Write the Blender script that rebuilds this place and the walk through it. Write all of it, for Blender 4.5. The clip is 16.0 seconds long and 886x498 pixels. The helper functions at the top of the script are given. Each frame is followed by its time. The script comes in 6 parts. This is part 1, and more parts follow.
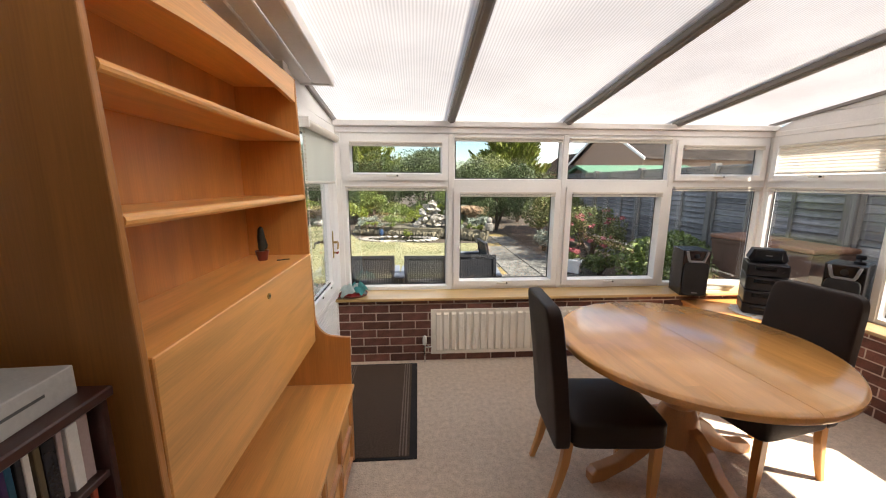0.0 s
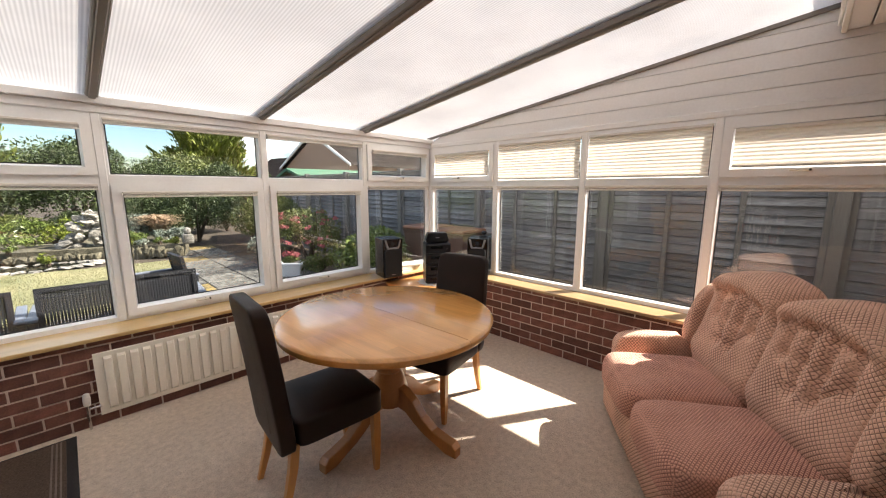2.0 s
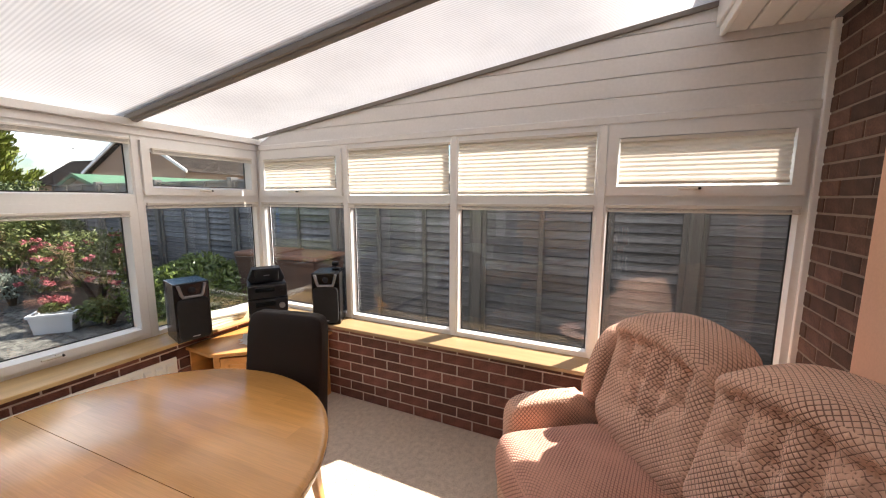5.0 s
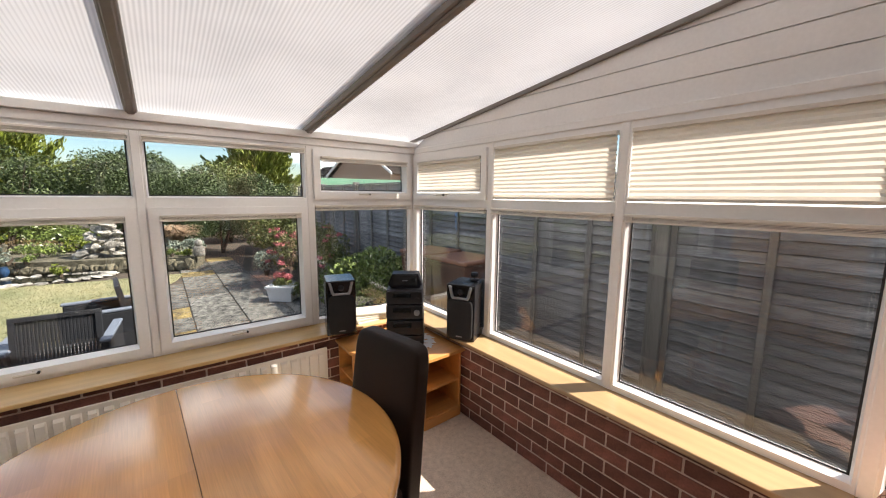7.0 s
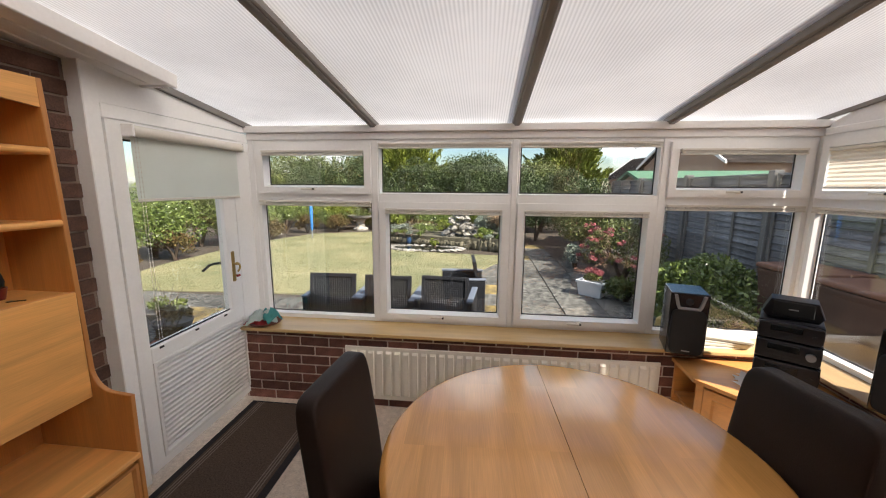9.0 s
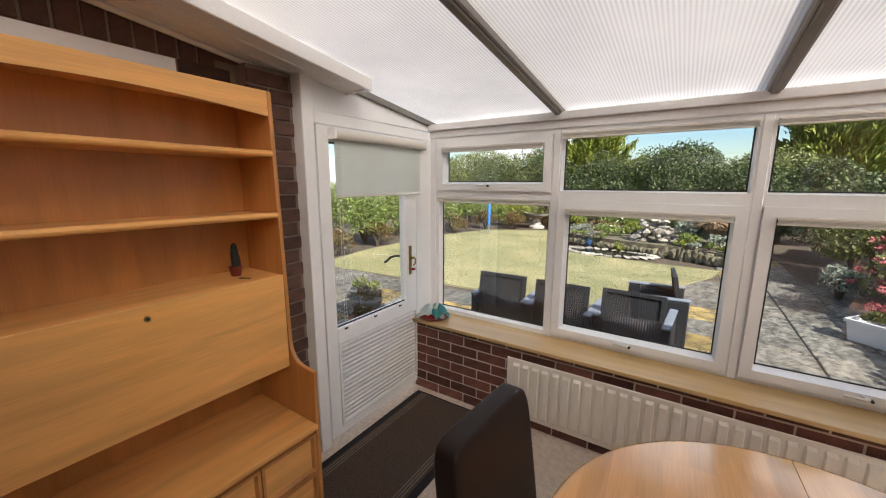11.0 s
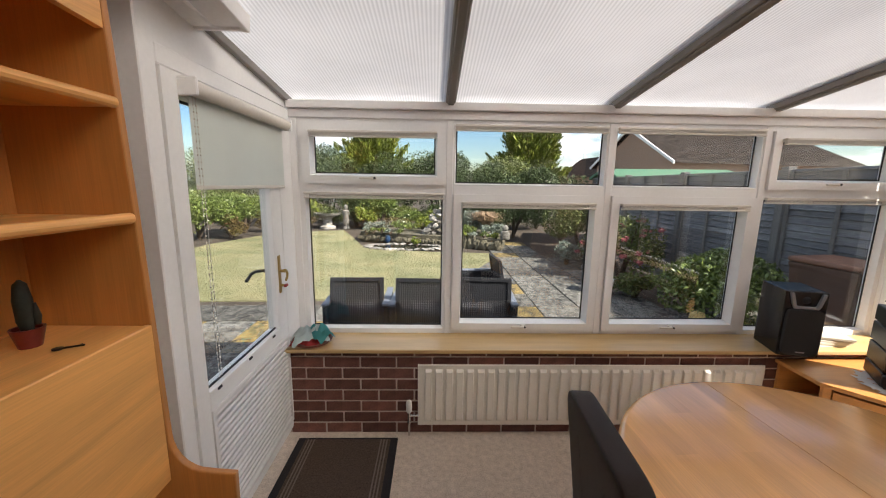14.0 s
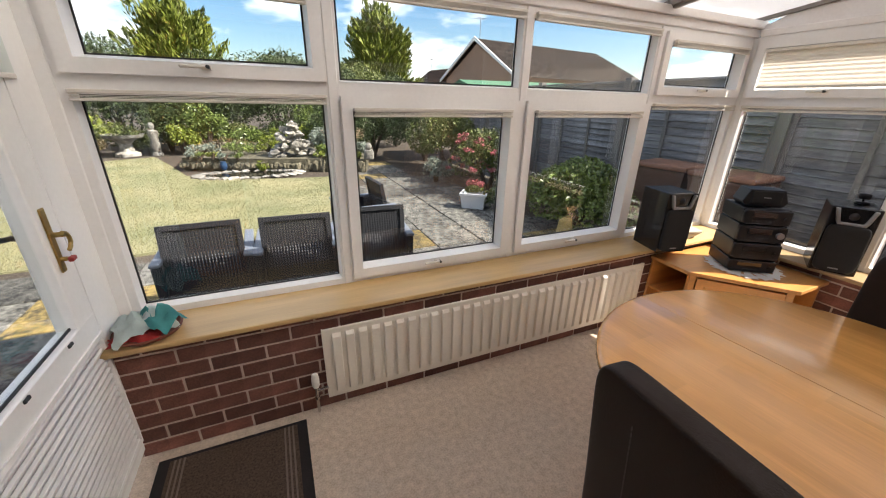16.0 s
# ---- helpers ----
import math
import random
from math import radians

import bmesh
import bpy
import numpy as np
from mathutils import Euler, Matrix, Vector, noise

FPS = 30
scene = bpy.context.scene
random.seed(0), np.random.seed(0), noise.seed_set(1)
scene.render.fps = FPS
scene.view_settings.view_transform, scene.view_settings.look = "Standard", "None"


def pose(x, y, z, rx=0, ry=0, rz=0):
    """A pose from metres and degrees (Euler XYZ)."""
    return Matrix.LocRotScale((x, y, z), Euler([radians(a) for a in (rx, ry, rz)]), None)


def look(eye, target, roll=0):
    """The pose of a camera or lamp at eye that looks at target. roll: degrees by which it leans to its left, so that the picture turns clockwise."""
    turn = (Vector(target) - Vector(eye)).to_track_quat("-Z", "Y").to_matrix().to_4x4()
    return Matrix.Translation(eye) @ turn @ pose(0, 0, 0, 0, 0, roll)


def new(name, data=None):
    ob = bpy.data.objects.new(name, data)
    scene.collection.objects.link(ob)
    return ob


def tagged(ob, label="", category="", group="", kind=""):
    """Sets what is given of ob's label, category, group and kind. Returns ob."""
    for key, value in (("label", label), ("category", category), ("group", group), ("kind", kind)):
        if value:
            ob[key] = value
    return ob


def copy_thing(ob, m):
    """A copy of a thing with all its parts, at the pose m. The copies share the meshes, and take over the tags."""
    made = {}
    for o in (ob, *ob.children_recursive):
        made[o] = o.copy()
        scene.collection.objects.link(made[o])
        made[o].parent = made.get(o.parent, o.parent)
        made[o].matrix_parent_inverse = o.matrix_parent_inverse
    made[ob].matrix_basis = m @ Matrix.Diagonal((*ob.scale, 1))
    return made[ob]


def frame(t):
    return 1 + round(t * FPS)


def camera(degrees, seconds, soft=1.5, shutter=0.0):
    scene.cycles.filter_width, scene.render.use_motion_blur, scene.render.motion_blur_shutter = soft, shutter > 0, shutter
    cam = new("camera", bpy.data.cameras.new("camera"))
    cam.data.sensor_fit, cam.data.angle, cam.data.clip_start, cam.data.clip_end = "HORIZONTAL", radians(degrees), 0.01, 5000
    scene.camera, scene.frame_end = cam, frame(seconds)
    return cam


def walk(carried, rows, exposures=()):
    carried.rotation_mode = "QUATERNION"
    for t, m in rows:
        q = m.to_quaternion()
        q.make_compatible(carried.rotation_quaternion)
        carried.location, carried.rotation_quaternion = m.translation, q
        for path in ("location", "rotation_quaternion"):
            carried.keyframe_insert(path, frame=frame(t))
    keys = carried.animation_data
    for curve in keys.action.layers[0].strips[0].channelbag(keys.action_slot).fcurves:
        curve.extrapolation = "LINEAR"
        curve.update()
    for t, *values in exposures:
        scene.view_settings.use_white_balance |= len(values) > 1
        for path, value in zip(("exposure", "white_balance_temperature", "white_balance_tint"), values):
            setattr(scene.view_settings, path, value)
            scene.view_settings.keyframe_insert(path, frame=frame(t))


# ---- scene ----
cam = camera(100.7, 16.0, 1.1)
PATH = [
    (0, (0.905, -3.313, 1.562), (1.041, -1.35, 1.206), 0.2),
    (0.5, (0.814, -3.296, 1.575), (1.292, -1.387, 1.216), 0.2),
    (1, (0.892, -3.323, 1.562), (1.683, -1.52, 1.208), 0.1),
    (1.5, (0.939, -3.323, 1.514), (2.087, -1.719, 1.183), 0.1),
    (2, (1.005, -3.341, 1.506), (2.416, -1.961, 1.18), 0.1),
    (2.5, (1.008, -3.326, 1.49), (2.616, -2.175, 1.192), 0.1),
    (3, (1.125, -3.339, 1.504), (2.85, -2.359, 1.252), 0.0),
    (3.5, (1.345, -3.333, 1.523), (3.116, -2.444, 1.254), 0.0),
    (3.7, (1.376, -3.273, 1.52), (3.181, -2.454, 1.254), 0.1),
    (5.8, (2.203, -2.894, 1.597), (3.974, -2.009, 1.31), 0.2),
    (6, (2.295, -2.887, 1.603), (4.017, -1.913, 1.312), 0.1),
    (6.5, (2.395, -2.890, 1.619), (3.872, -1.574, 1.324), 0.1),
    (7, (2.296, -2.883, 1.613), (3.505, -1.317, 1.326), 0.5),
    (7.5, (2.185, -2.943, 1.615), (3.07, -1.172, 1.334), 0.4),
    (8, (2.097, -2.994, 1.632), (2.594, -1.08, 1.337), 0.3),
    (8.5, (2.004, -2.92, 1.608), (2.152, -0.949, 1.303), 0.2),
    (9, (2.007, -2.74, 1.640), (1.789, -0.782, 1.307), 0.4),
    (9.5, (1.962, -2.655, 1.63), (1.41, -0.752, 1.300), 0.4),
    (10, (1.92, -2.505, 1.63), (1.177, -0.679, 1.297), 0.1),
    (10.2, (1.927, -2.455, 1.637), (1.095, -0.668, 1.297), 0.1),
    (12.3, (1.872, -2.600, 1.635), (0.669, -1.048, 1.287), 0.3),
    (12.5, (1.802, -2.648, 1.622), (0.754, -0.985, 1.277), 0.6),
    (13, (1.567, -2.577, 1.645), (1.004, -0.696, 1.268), 0.3),
    (13.5, (1.357, -2.448, 1.613), (1.124, -0.493, 1.262), 0.7),
    (14, (1.106, -2.406, 1.581), (1.154, -0.436, 1.239), 0.8),
    (14.5, (0.915, -2.365, 1.569), (1.308, -0.438, 1.204), 0.7),
    (15, (0.909, -2.216, 1.513), (1.48, -0.363, 1.022), 0.6),
    (15.5, (0.931, -1.967, 1.502), (1.606, -0.201, 0.85), 0.9),
    (16, (0.929, -1.876, 1.512), (1.691, -0.182, 0.769), 1.2),
]
walk(cam, [(t, look(eye, target, roll)) for t, eye, target, roll in PATH], [
    (0, 2.27, 6850, 12), (2.5, 2.17, 6850, 12), (3.7, 2.17, 6800, 12), (6, 2.0, 6700, 12), (7.5, 1.87, 6700, 12),
    (9.5, 1.75, 6700, 12), (12.5, 1.92, 6700, 12), (14.0, 1.75, 6700, 12), (15.5, 1.85, 6750, 12), (16, 1.97, 6750, 12)])


# ---- world, sun, exposure ----
SUN_AZ, SUN_EL = 121.0, 43.0  # degrees clockwise from +y, and above the horizon


def make_world():
    w = bpy.data.worlds.new("sky")
    w.use_nodes = True
    nt = w.node_tree
    nt.nodes.clear()
    out = nt.nodes.new("ShaderNodeOutputWorld")
    bg = nt.nodes.new("ShaderNodeBackground")
    sky = nt.nodes.new("ShaderNodeTexSky")
    sky.sky_type, sky.sun_disc = "NISHITA", False
    sky.sun_elevation, sky.sun_rotation = radians(SUN_EL), radians(SUN_AZ)
    co = nt.nodes.new("ShaderNodeTexCoord")
    mp = nt.nodes.new("ShaderNodeMapping")
    mp.inputs["Scale"].default_value = (1.0, 1.0, 2.6)
    nz = nt.nodes.new("ShaderNodeTexNoise")
    nz.inputs["Scale"].default_value, nz.inputs["Detail"].default_value, nz.inputs["Roughness"].default_value = 2.3, 9, 0.58
    rp = nt.nodes.new("ShaderNodeValToRGB")
    rp.color_ramp.elements[0].position, rp.color_ramp.elements[1].position = 0.50, 0.60
    mx = nt.nodes.new("ShaderNodeMix")
    mx.data_type = "RGBA"
    mx.inputs["B"].default_value = (9.0, 9.2, 9.5, 1)
    L = nt.links.new
    L(co.outputs["Generated"], mp.inputs["Vector"])
    L(mp.outputs["Vector"], nz.inputs["Vector"])
    L(nz.outputs["Fac"], rp.inputs["Fac"])
    L(rp.outputs["Color"], mx.inputs["Factor"])
    hs = nt.nodes.new("ShaderNodeHueSaturation")
    hs.inputs["Saturation"].default_value, hs.inputs["Value"].default_value = 1.35, 0.85
    L(sky.outputs["Color"], hs.inputs["Color"])
    L(hs.outputs["Color"], mx.inputs["A"])
    L(mx.outputs["Result"], bg.inputs["Color"])
    bg.inputs["Strength"].default_value = 0.066
    L(bg.outputs["Background"], out.inputs["Surface"])
    scene.world = w


make_world()
sun_data = bpy.data.lights.new("sun", "SUN")
sun_data.energy, sun_data.angle, sun_data.color = 3.7, radians(0.6), (1.0, 0.94, 0.85)
sun = new("sun", sun_data)
sun.matrix_world = look((0, 0, 30), (-math.sin(radians(SUN_AZ)) * math.cos(radians(SUN_EL)),
                                     -math.cos(radians(SUN_AZ)) * math.cos(radians(SUN_EL)), 30 - math.sin(radians(SUN_EL))))

# ---- materials ----
def lum(c, k):
    return (min(c[0] * k, 1), min(c[1] * k, 1), min(c[2] * k, 1), 1)


def mat(name, c, rough=0.6, var=0.18, scale=6.0, fine=90.0, bump=0.15, metal=0.0, stretch=(1, 1, 1), c2=None, island=0.0, obj=0.0,
        spec=0.5, sheen=0.0, dist=0.004, sharp=0.2):
    """Principled paint with stains at a coarse scale, grain at a fine one and a fine relief."""
    m = bpy.data.materials.new(name)
    m.use_nodes = True
    nt = m.node_tree
    b = nt.nodes["Principled BSDF"]
    L, N = nt.links.new, nt.nodes.new
    co, mp = N("ShaderNodeTexCoord"), N("ShaderNodeMapping")
    mp.inputs["Scale"].default_value = stretch
    L(co.outputs["Object"], mp.inputs["Vector"])
    n1, n2 = N("ShaderNodeTexNoise"), N("ShaderNodeTexNoise")
    for n, s in ((n1, scale), (n2, fine)):
        n.inputs["Scale"].default_value, n.inputs["Detail"].default_value = s, 5
        L(mp.outputs["Vector"], n.inputs["Vector"])
    rp = N("ShaderNodeValToRGB")
    e = rp.color_ramp.elements
    e[0].position, e[1].position = 0.5 - sharp, 0.5 + sharp
    e[0].color, e[1].color = lum(c, 1 - var), (lum(c2, 1) if c2 else lum(c, 1 + var))
    mx = N("ShaderNodeMath")
    mx.operation = "MULTIPLY_ADD"
    mx.inputs[1].default_value, mx.inputs[2].default_value = 0.45, 0.0
    L(n2.outputs["Fac"], mx.inputs[0])
    ad = N("ShaderNodeMath")
    ad.operation = "MULTIPLY_ADD"
    ad.inputs[1].default_value = 0.55
    L(n1.outputs["Fac"], ad.inputs[0])
    L(mx.outputs[0], ad.inputs[2])
    L(ad.outputs[0], rp.inputs["Fac"])
    col = rp.outputs["Color"]
    if island or obj:
        hs = N("ShaderNodeHueSaturation")
        mr = N("ShaderNodeMapRange")
        k = island or obj
        mr.inputs["To Min"].default_value, mr.inputs["To Max"].default_value = 1 - k, 1 + k
        src = N("ShaderNodeNewGeometry").outputs["Random Per Island"] if island else N("ShaderNodeObjectInfo").outputs["Random"]
        L(src, mr.inputs["Value"])
        L(mr.outputs["Result"], hs.inputs["Value"])
        L(col, hs.inputs["Color"])
        col = hs.outputs["Color"]
    L(col, b.inputs["Base Color"])
    b.inputs["Roughness"].default_value, b.inputs["Metallic"].default_value = rough, metal
    b.inputs["Specular IOR Level"].default_value = spec
    if sheen:
        b.inputs["Sheen Weight"].default_value = sheen
    if bump:
        bp = N("ShaderNodeBump")
        bp.inputs["Strength"].default_value, bp.inputs["Distance"].default_value = bump, dist
        L(n2.outputs["Fac"], bp.inputs["Height"])
        L(bp.outputs["Normal"], b.inputs["Normal"])
    return m


def glass_mat(name, tint=(1, 1, 1), gloss=1.0):
    m = bpy.data.materials.new(name)
    m.use_nodes = True
    nt = m.node_tree
    nt.nodes.clear()
    L, N = nt.links.new, nt.nodes.new
    out, tr, gl, fr, mx, sc = (N("ShaderNodeOutputMaterial"), N("ShaderNodeBsdfTransparent"), N("ShaderNodeBsdfGlossy"),
                               N("ShaderNodeLayerWeight"), N("ShaderNodeMixShader"), N("ShaderNodeMath"))
    tr.inputs["Color"].default_value = (*tint, 1)
    gl.inputs["Roughness"].default_value = 0.01
    # Schlick's curve, the same from both faces of the sheet
    sc.operation, sc.use_clamp = "MULTIPLY_ADD", True
    sc.inputs[1].default_value, sc.inputs[2].default_value = 0.94 * gloss, 0.052 * gloss
    fr.inputs["Blend"].default_value = 0.5
    pw = N("ShaderNodeMath")
    pw.operation = "POWER"
    pw.inputs[1].default_value = 5.0
    L(fr.outputs["Facing"], pw.inputs[0])
    L(pw.outputs[0], sc.inputs[0])
    L(sc.outputs[0], mx.inputs["Fac"])
    L(tr.outputs[0], mx.inputs[1])
    L(gl.outputs[0], mx.inputs[2])
    L(mx.outputs[0], out.inputs["Surface"])
    return m


def translucent_mat(name, c, share=0.6, stripe=0.0, axis=0, gloss=0.06, forward=0.0):
    """A sheet that lets scattered light through: twin-wall plastic or blind cloth, with optional fine flutes."""
    m = bpy.data.materials.new(name)
    m.use_nodes = True
    nt = m.node_tree
    nt.nodes.clear()
    L, N = nt.links.new, nt.nodes.new
    out, tl, df, gl, m1, m2 = (N("ShaderNodeOutputMaterial"), N("ShaderNodeBsdfTranslucent"), N("ShaderNodeBsdfDiffuse"),
                               N("ShaderNodeBsdfGlossy"), N("ShaderNodeMixShader"), N("ShaderNodeMixShader"))
    co, sx, wv, rp = N("ShaderNodeTexCoord"), N("ShaderNodeSeparateXYZ"), N("ShaderNodeMath"), N("ShaderNodeValToRGB")
    L(co.outputs["Object"], sx.inputs[0])
    nz = N("ShaderNodeTexNoise")
    nz.inputs["Scale"].default_value, nz.inputs["Detail"].default_value = 1.7, 6
    L(co.outputs["Object"], nz.inputs["Vector"])
    wv.operation = "SINE"
    ml = N("ShaderNodeMath")
    ml.operation = "MULTIPLY"
    ml.inputs[1].default_value = 2 * math.pi / (stripe or 0.02)
    L(sx.outputs[axis], ml.inputs[0])
    L(ml.outputs[0], wv.inputs[0])
    ma = N("ShaderNodeMath")
    ma.operation = "MULTIPLY_ADD"
    ma.inputs[1].default_value = 0.22 if stripe else 0.0
    L(wv.outputs[0], ma.inputs[0])
    L(nz.outputs["Fac"], ma.inputs[2])
    e = rp.color_ramp.elements
    e[0].position, e[1].position = 0.15, 0.75
    e[0].color, e[1].color = lum(c, 0.72 if stripe else 0.88), lum(c, 1.06)
    L(ma.outputs[0], rp.inputs["Fac"])
    L(rp.outputs["Color"], tl.inputs["Color"])
    L(rp.outputs["Color"], df.inputs["Color"])
    gl.inputs["Roughness"].default_value = 0.25
    m1.inputs["Fac"].default_value, m2.inputs["Fac"].default_value = share, gloss
    L(df.outputs[0], m1.inputs[1])
    L(tl.outputs[0], m1.inputs[2])
    L(m1.outputs[0], m2.inputs[1])
    L(gl.outputs[0], m2.inputs[2])
    last = m2
    if forward:      # the part of the light that goes on nearly straight
        rf, m3 = N("ShaderNodeBsdfRefraction"), N("ShaderNodeMixShader")
        rf.inputs["Roughness"].default_value, rf.inputs["IOR"].default_value = 0.85, 1.35
        m3.inputs["Fac"].default_value = forward
        L(m2.outputs[0], m3.inputs[1])
        L(rf.outputs[0], m3.inputs[2])
        last = m3
    L(last.outputs[0], out.inputs["Surface"])
    return m


def wood_mat(name, c, axis=1, rough=0.42, dark=0.62, rings=14.0, coat=0.25, staves=0.0):
    """Veneer or planed timber: long grain along one axis, slow figure and short pores."""
    m = bpy.data.materials.new(name)
    m.use_nodes = True
    nt = m.node_tree
    b = nt.nodes["Principled BSDF"]
    L, N = nt.links.new, nt.nodes.new
    co, m1, m2 = N("ShaderNodeTexCoord"), N("ShaderNodeMapping"), N("ShaderNodeMapping")
    s1, s2 = [rings] * 3, [240.0] * 3
    s1[axis], s2[axis] = rings * 0.10, 7.0
    m1.inputs["Scale"].default_value, m2.inputs["Scale"].default_value = s1, s2
    L(co.outputs["Object"], m1.inputs["Vector"])
    L(co.outputs["Object"], m2.inputs["Vector"])
    n1, n2 = N("ShaderNodeTexNoise"), N("ShaderNodeTexNoise")
    n1.inputs["Scale"].default_value, n1.inputs["Detail"].default_value, n1.inputs["Distortion"].default_value = 1, 6, 0.9
    n2.inputs["Scale"].default_value, n2.inputs["Detail"].default_value = 1, 2
    L(m1.outputs[0], n1.inputs["Vector"])
    L(m2.outputs[0], n2.inputs["Vector"])
    ma, mb = N("ShaderNodeMath"), N("ShaderNodeMath")
    ma.operation = mb.operation = "MULTIPLY_ADD"
    ma.inputs[1].default_value, mb.inputs[1].default_value, mb.inputs[2].default_value = 0.72, 0.28, 0.0
    L(n2.outputs["Fac"], mb.inputs[0])
    L(n1.outputs["Fac"], ma.inputs[0])
    L(mb.outputs[0], ma.inputs[2])
    rp = N("ShaderNodeValToRGB")
    e = rp.color_ramp.elements
    e[0].position, e[1].position = 0.32, 0.66
    e[0].color, e[1].color = lum(c, dark), lum(c, 1.12)
    L(ma.outputs[0], rp.inputs["Fac"])
    col = rp.outputs["Color"]
    if staves:
        bt, mp, hs, mr = N("ShaderNodeTexBrick"), N("ShaderNodeMapping"), N("ShaderNodeHueSaturation"), N("ShaderNodeMapRange")
        mp.inputs["Rotation"].default_value = (0, 0, radians(90))
        bt.inputs["Scale"].default_value, bt.inputs["Mortar Size"].default_value = 1.0, 0.0
        bt.inputs["Brick Width"].default_value, bt.inputs["Row Height"].default_value = 0.42, 0.072
        bt.inputs["Color1"].default_value, bt.inputs["Color2"].default_value = (0, 0, 0, 1), (1, 1, 1, 1)
        bt.offset_frequency = 3
        L(co.outputs["Object"], mp.inputs["Vector"])
        L(mp.outputs["Vector"], bt.inputs["Vector"])
        mr.inputs["To Min"].default_value, mr.inputs["To Max"].default_value = 1 - staves, 1 + staves
        L(bt.outputs["Color"], mr.inputs["Value"])
        L(mr.outputs["Result"], hs.inputs["Value"])
        L(col, hs.inputs["Color"])
        col = hs.outputs["Color"]
    L(col, b.inputs["Base Color"])
    b.inputs["Roughness"].default_value = rough
    b.inputs["Coat Weight"].default_value, b.inputs["Coat Roughness"].default_value = coat, 0.14 if coat > 0.8 else 0.24
    bp = N("ShaderNodeBump")
    bp.inputs["Strength"].default_value, bp.inputs["Distance"].default_value = 0.12, 0.002
    L(n2.outputs["Fac"], bp.inputs["Height"])
    L(bp.outputs["Normal"], b.inputs["Normal"])
    return m


UPVC = mat("white_upvc", (0.86, 0.85, 0.84), 0.32, 0.04, 3, 60, 0.03)
UPVC_GREY = mat("aged_white_upvc", (0.80, 0.78, 0.77), 0.4, 0.06, 3, 60, 0.04)
BEAM = mat("grey_brown_rafter_capping", (0.20, 0.18, 0.165), 0.45, 0.08, 4, 60, 0.05)
GLASS = glass_mat("window_glass", (0.97, 0.985, 0.98), 1.1)
GLASS_UNIT = glass_mat("double_glazed_unit", (0.88, 0.90, 0.89), 3.0)
GASKET = mat("black_rubber_gasket", (0.02, 0.02, 0.022), 0.6, 0.1)
POLY = translucent_mat("opal_twin_wall_skin", (0.88, 0.875, 0.87), 0.225, 0.016, 0, 0.06, 0.085)
CLEAR = glass_mat("clear_outer_skin", (0.95, 0.95, 0.95), 0.6)
BLIND = translucent_mat("cream_pleated_cloth", (0.80, 0.74, 0.65), 0.28, 0, 0, 0.0)
BLIND_RAIL = mat("ivory_blind_rail", (0.70, 0.66, 0.60), 0.5, 0.06)
ROLLER = translucent_mat("pale_green_roller_cloth", (0.80, 0.83, 0.79), 0.35, 0, 0, 0.0)
BRICK = mat("red_brown_brick", (0.115, 0.043, 0.032), 0.85, 0.35, 14, 160, 0.6, c2=(0.235, 0.095, 0.068), obj=0.42)
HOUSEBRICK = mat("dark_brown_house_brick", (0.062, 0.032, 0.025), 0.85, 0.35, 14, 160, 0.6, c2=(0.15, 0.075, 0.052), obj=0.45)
MORTAR = mat("grey_pink_mortar", (0.56, 0.45, 0.38), 0.95, 0.15, 12, 200, 0.5)
HOUSEMORTAR = mat("grey_brown_house_mortar", (0.24, 0.185, 0.15), 0.95, 0.2, 12, 200, 0.5)
CARPET = mat("beige_wool_carpet", (0.53, 0.42, 0.325), 0.97, 0.12, 30, 120, 1.0, c2=(0.74, 0.61, 0.49), sharp=0.18, spec=0.1, sheen=0.3, dist=0.006)
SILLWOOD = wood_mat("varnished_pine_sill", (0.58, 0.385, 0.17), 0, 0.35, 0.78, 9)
# same pine as the north board, its colour darkened against the sun on it
SILLWOOD_E_DIMMED = wood_mat("varnished_pine_sill_side_dimmed", (0.38, 0.255, 0.13), 1, 0.35, 0.78, 9)
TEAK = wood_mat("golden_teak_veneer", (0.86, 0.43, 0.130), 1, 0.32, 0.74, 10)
# same veneer, grain upright; the shade on sides and back is darkened into it
TEAK_UP_SHADED = wood_mat("golden_teak_upright_shaded", (0.57, 0.240, 0.064), 2, 0.36, 0.74, 8)
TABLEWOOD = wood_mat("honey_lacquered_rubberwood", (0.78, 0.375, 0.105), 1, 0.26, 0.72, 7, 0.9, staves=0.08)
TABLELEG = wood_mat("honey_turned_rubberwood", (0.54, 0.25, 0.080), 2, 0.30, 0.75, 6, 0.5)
CHAIRLEG = wood_mat("golden_beech_leg", (0.62, 0.29, 0.080), 2, 0.3, 0.8, 6, 0.4)
CABWOOD = wood_mat("orange_pine_cabinet", (0.62, 0.29, 0.085), 0, 0.35, 0.72, 9, 0.4)
LEATHER = mat("dark_brown_leatherette", (0.020, 0.0115, 0.0090), 0.44, 0.25, 8, 260, 0.25, spec=0.20)
BLACKP = mat("black_plastic", (0.010, 0.010, 0.013), 0.42, 0.2, 8, 200, 0.08, spec=0.3)
BLACKGLOSS = mat("black_satin_veneer", (0.010, 0.010, 0.012), 0.17, 0.2, 8, 200, 0.03, spec=0.5)
GRILLE = mat("black_speaker_cloth", (0.014, 0.014, 0.015), 0.9, 0.2, 30, 500, 0.4)
BUTTON = mat("dark_grey_gloss_plastic", (0.035, 0.036, 0.040), 0.25, 0.1, spec=0.5)
SILVER = mat("silver_grey_plastic", (0.30, 0.31, 0.33), 0.3, 0.05, metal=0.5)
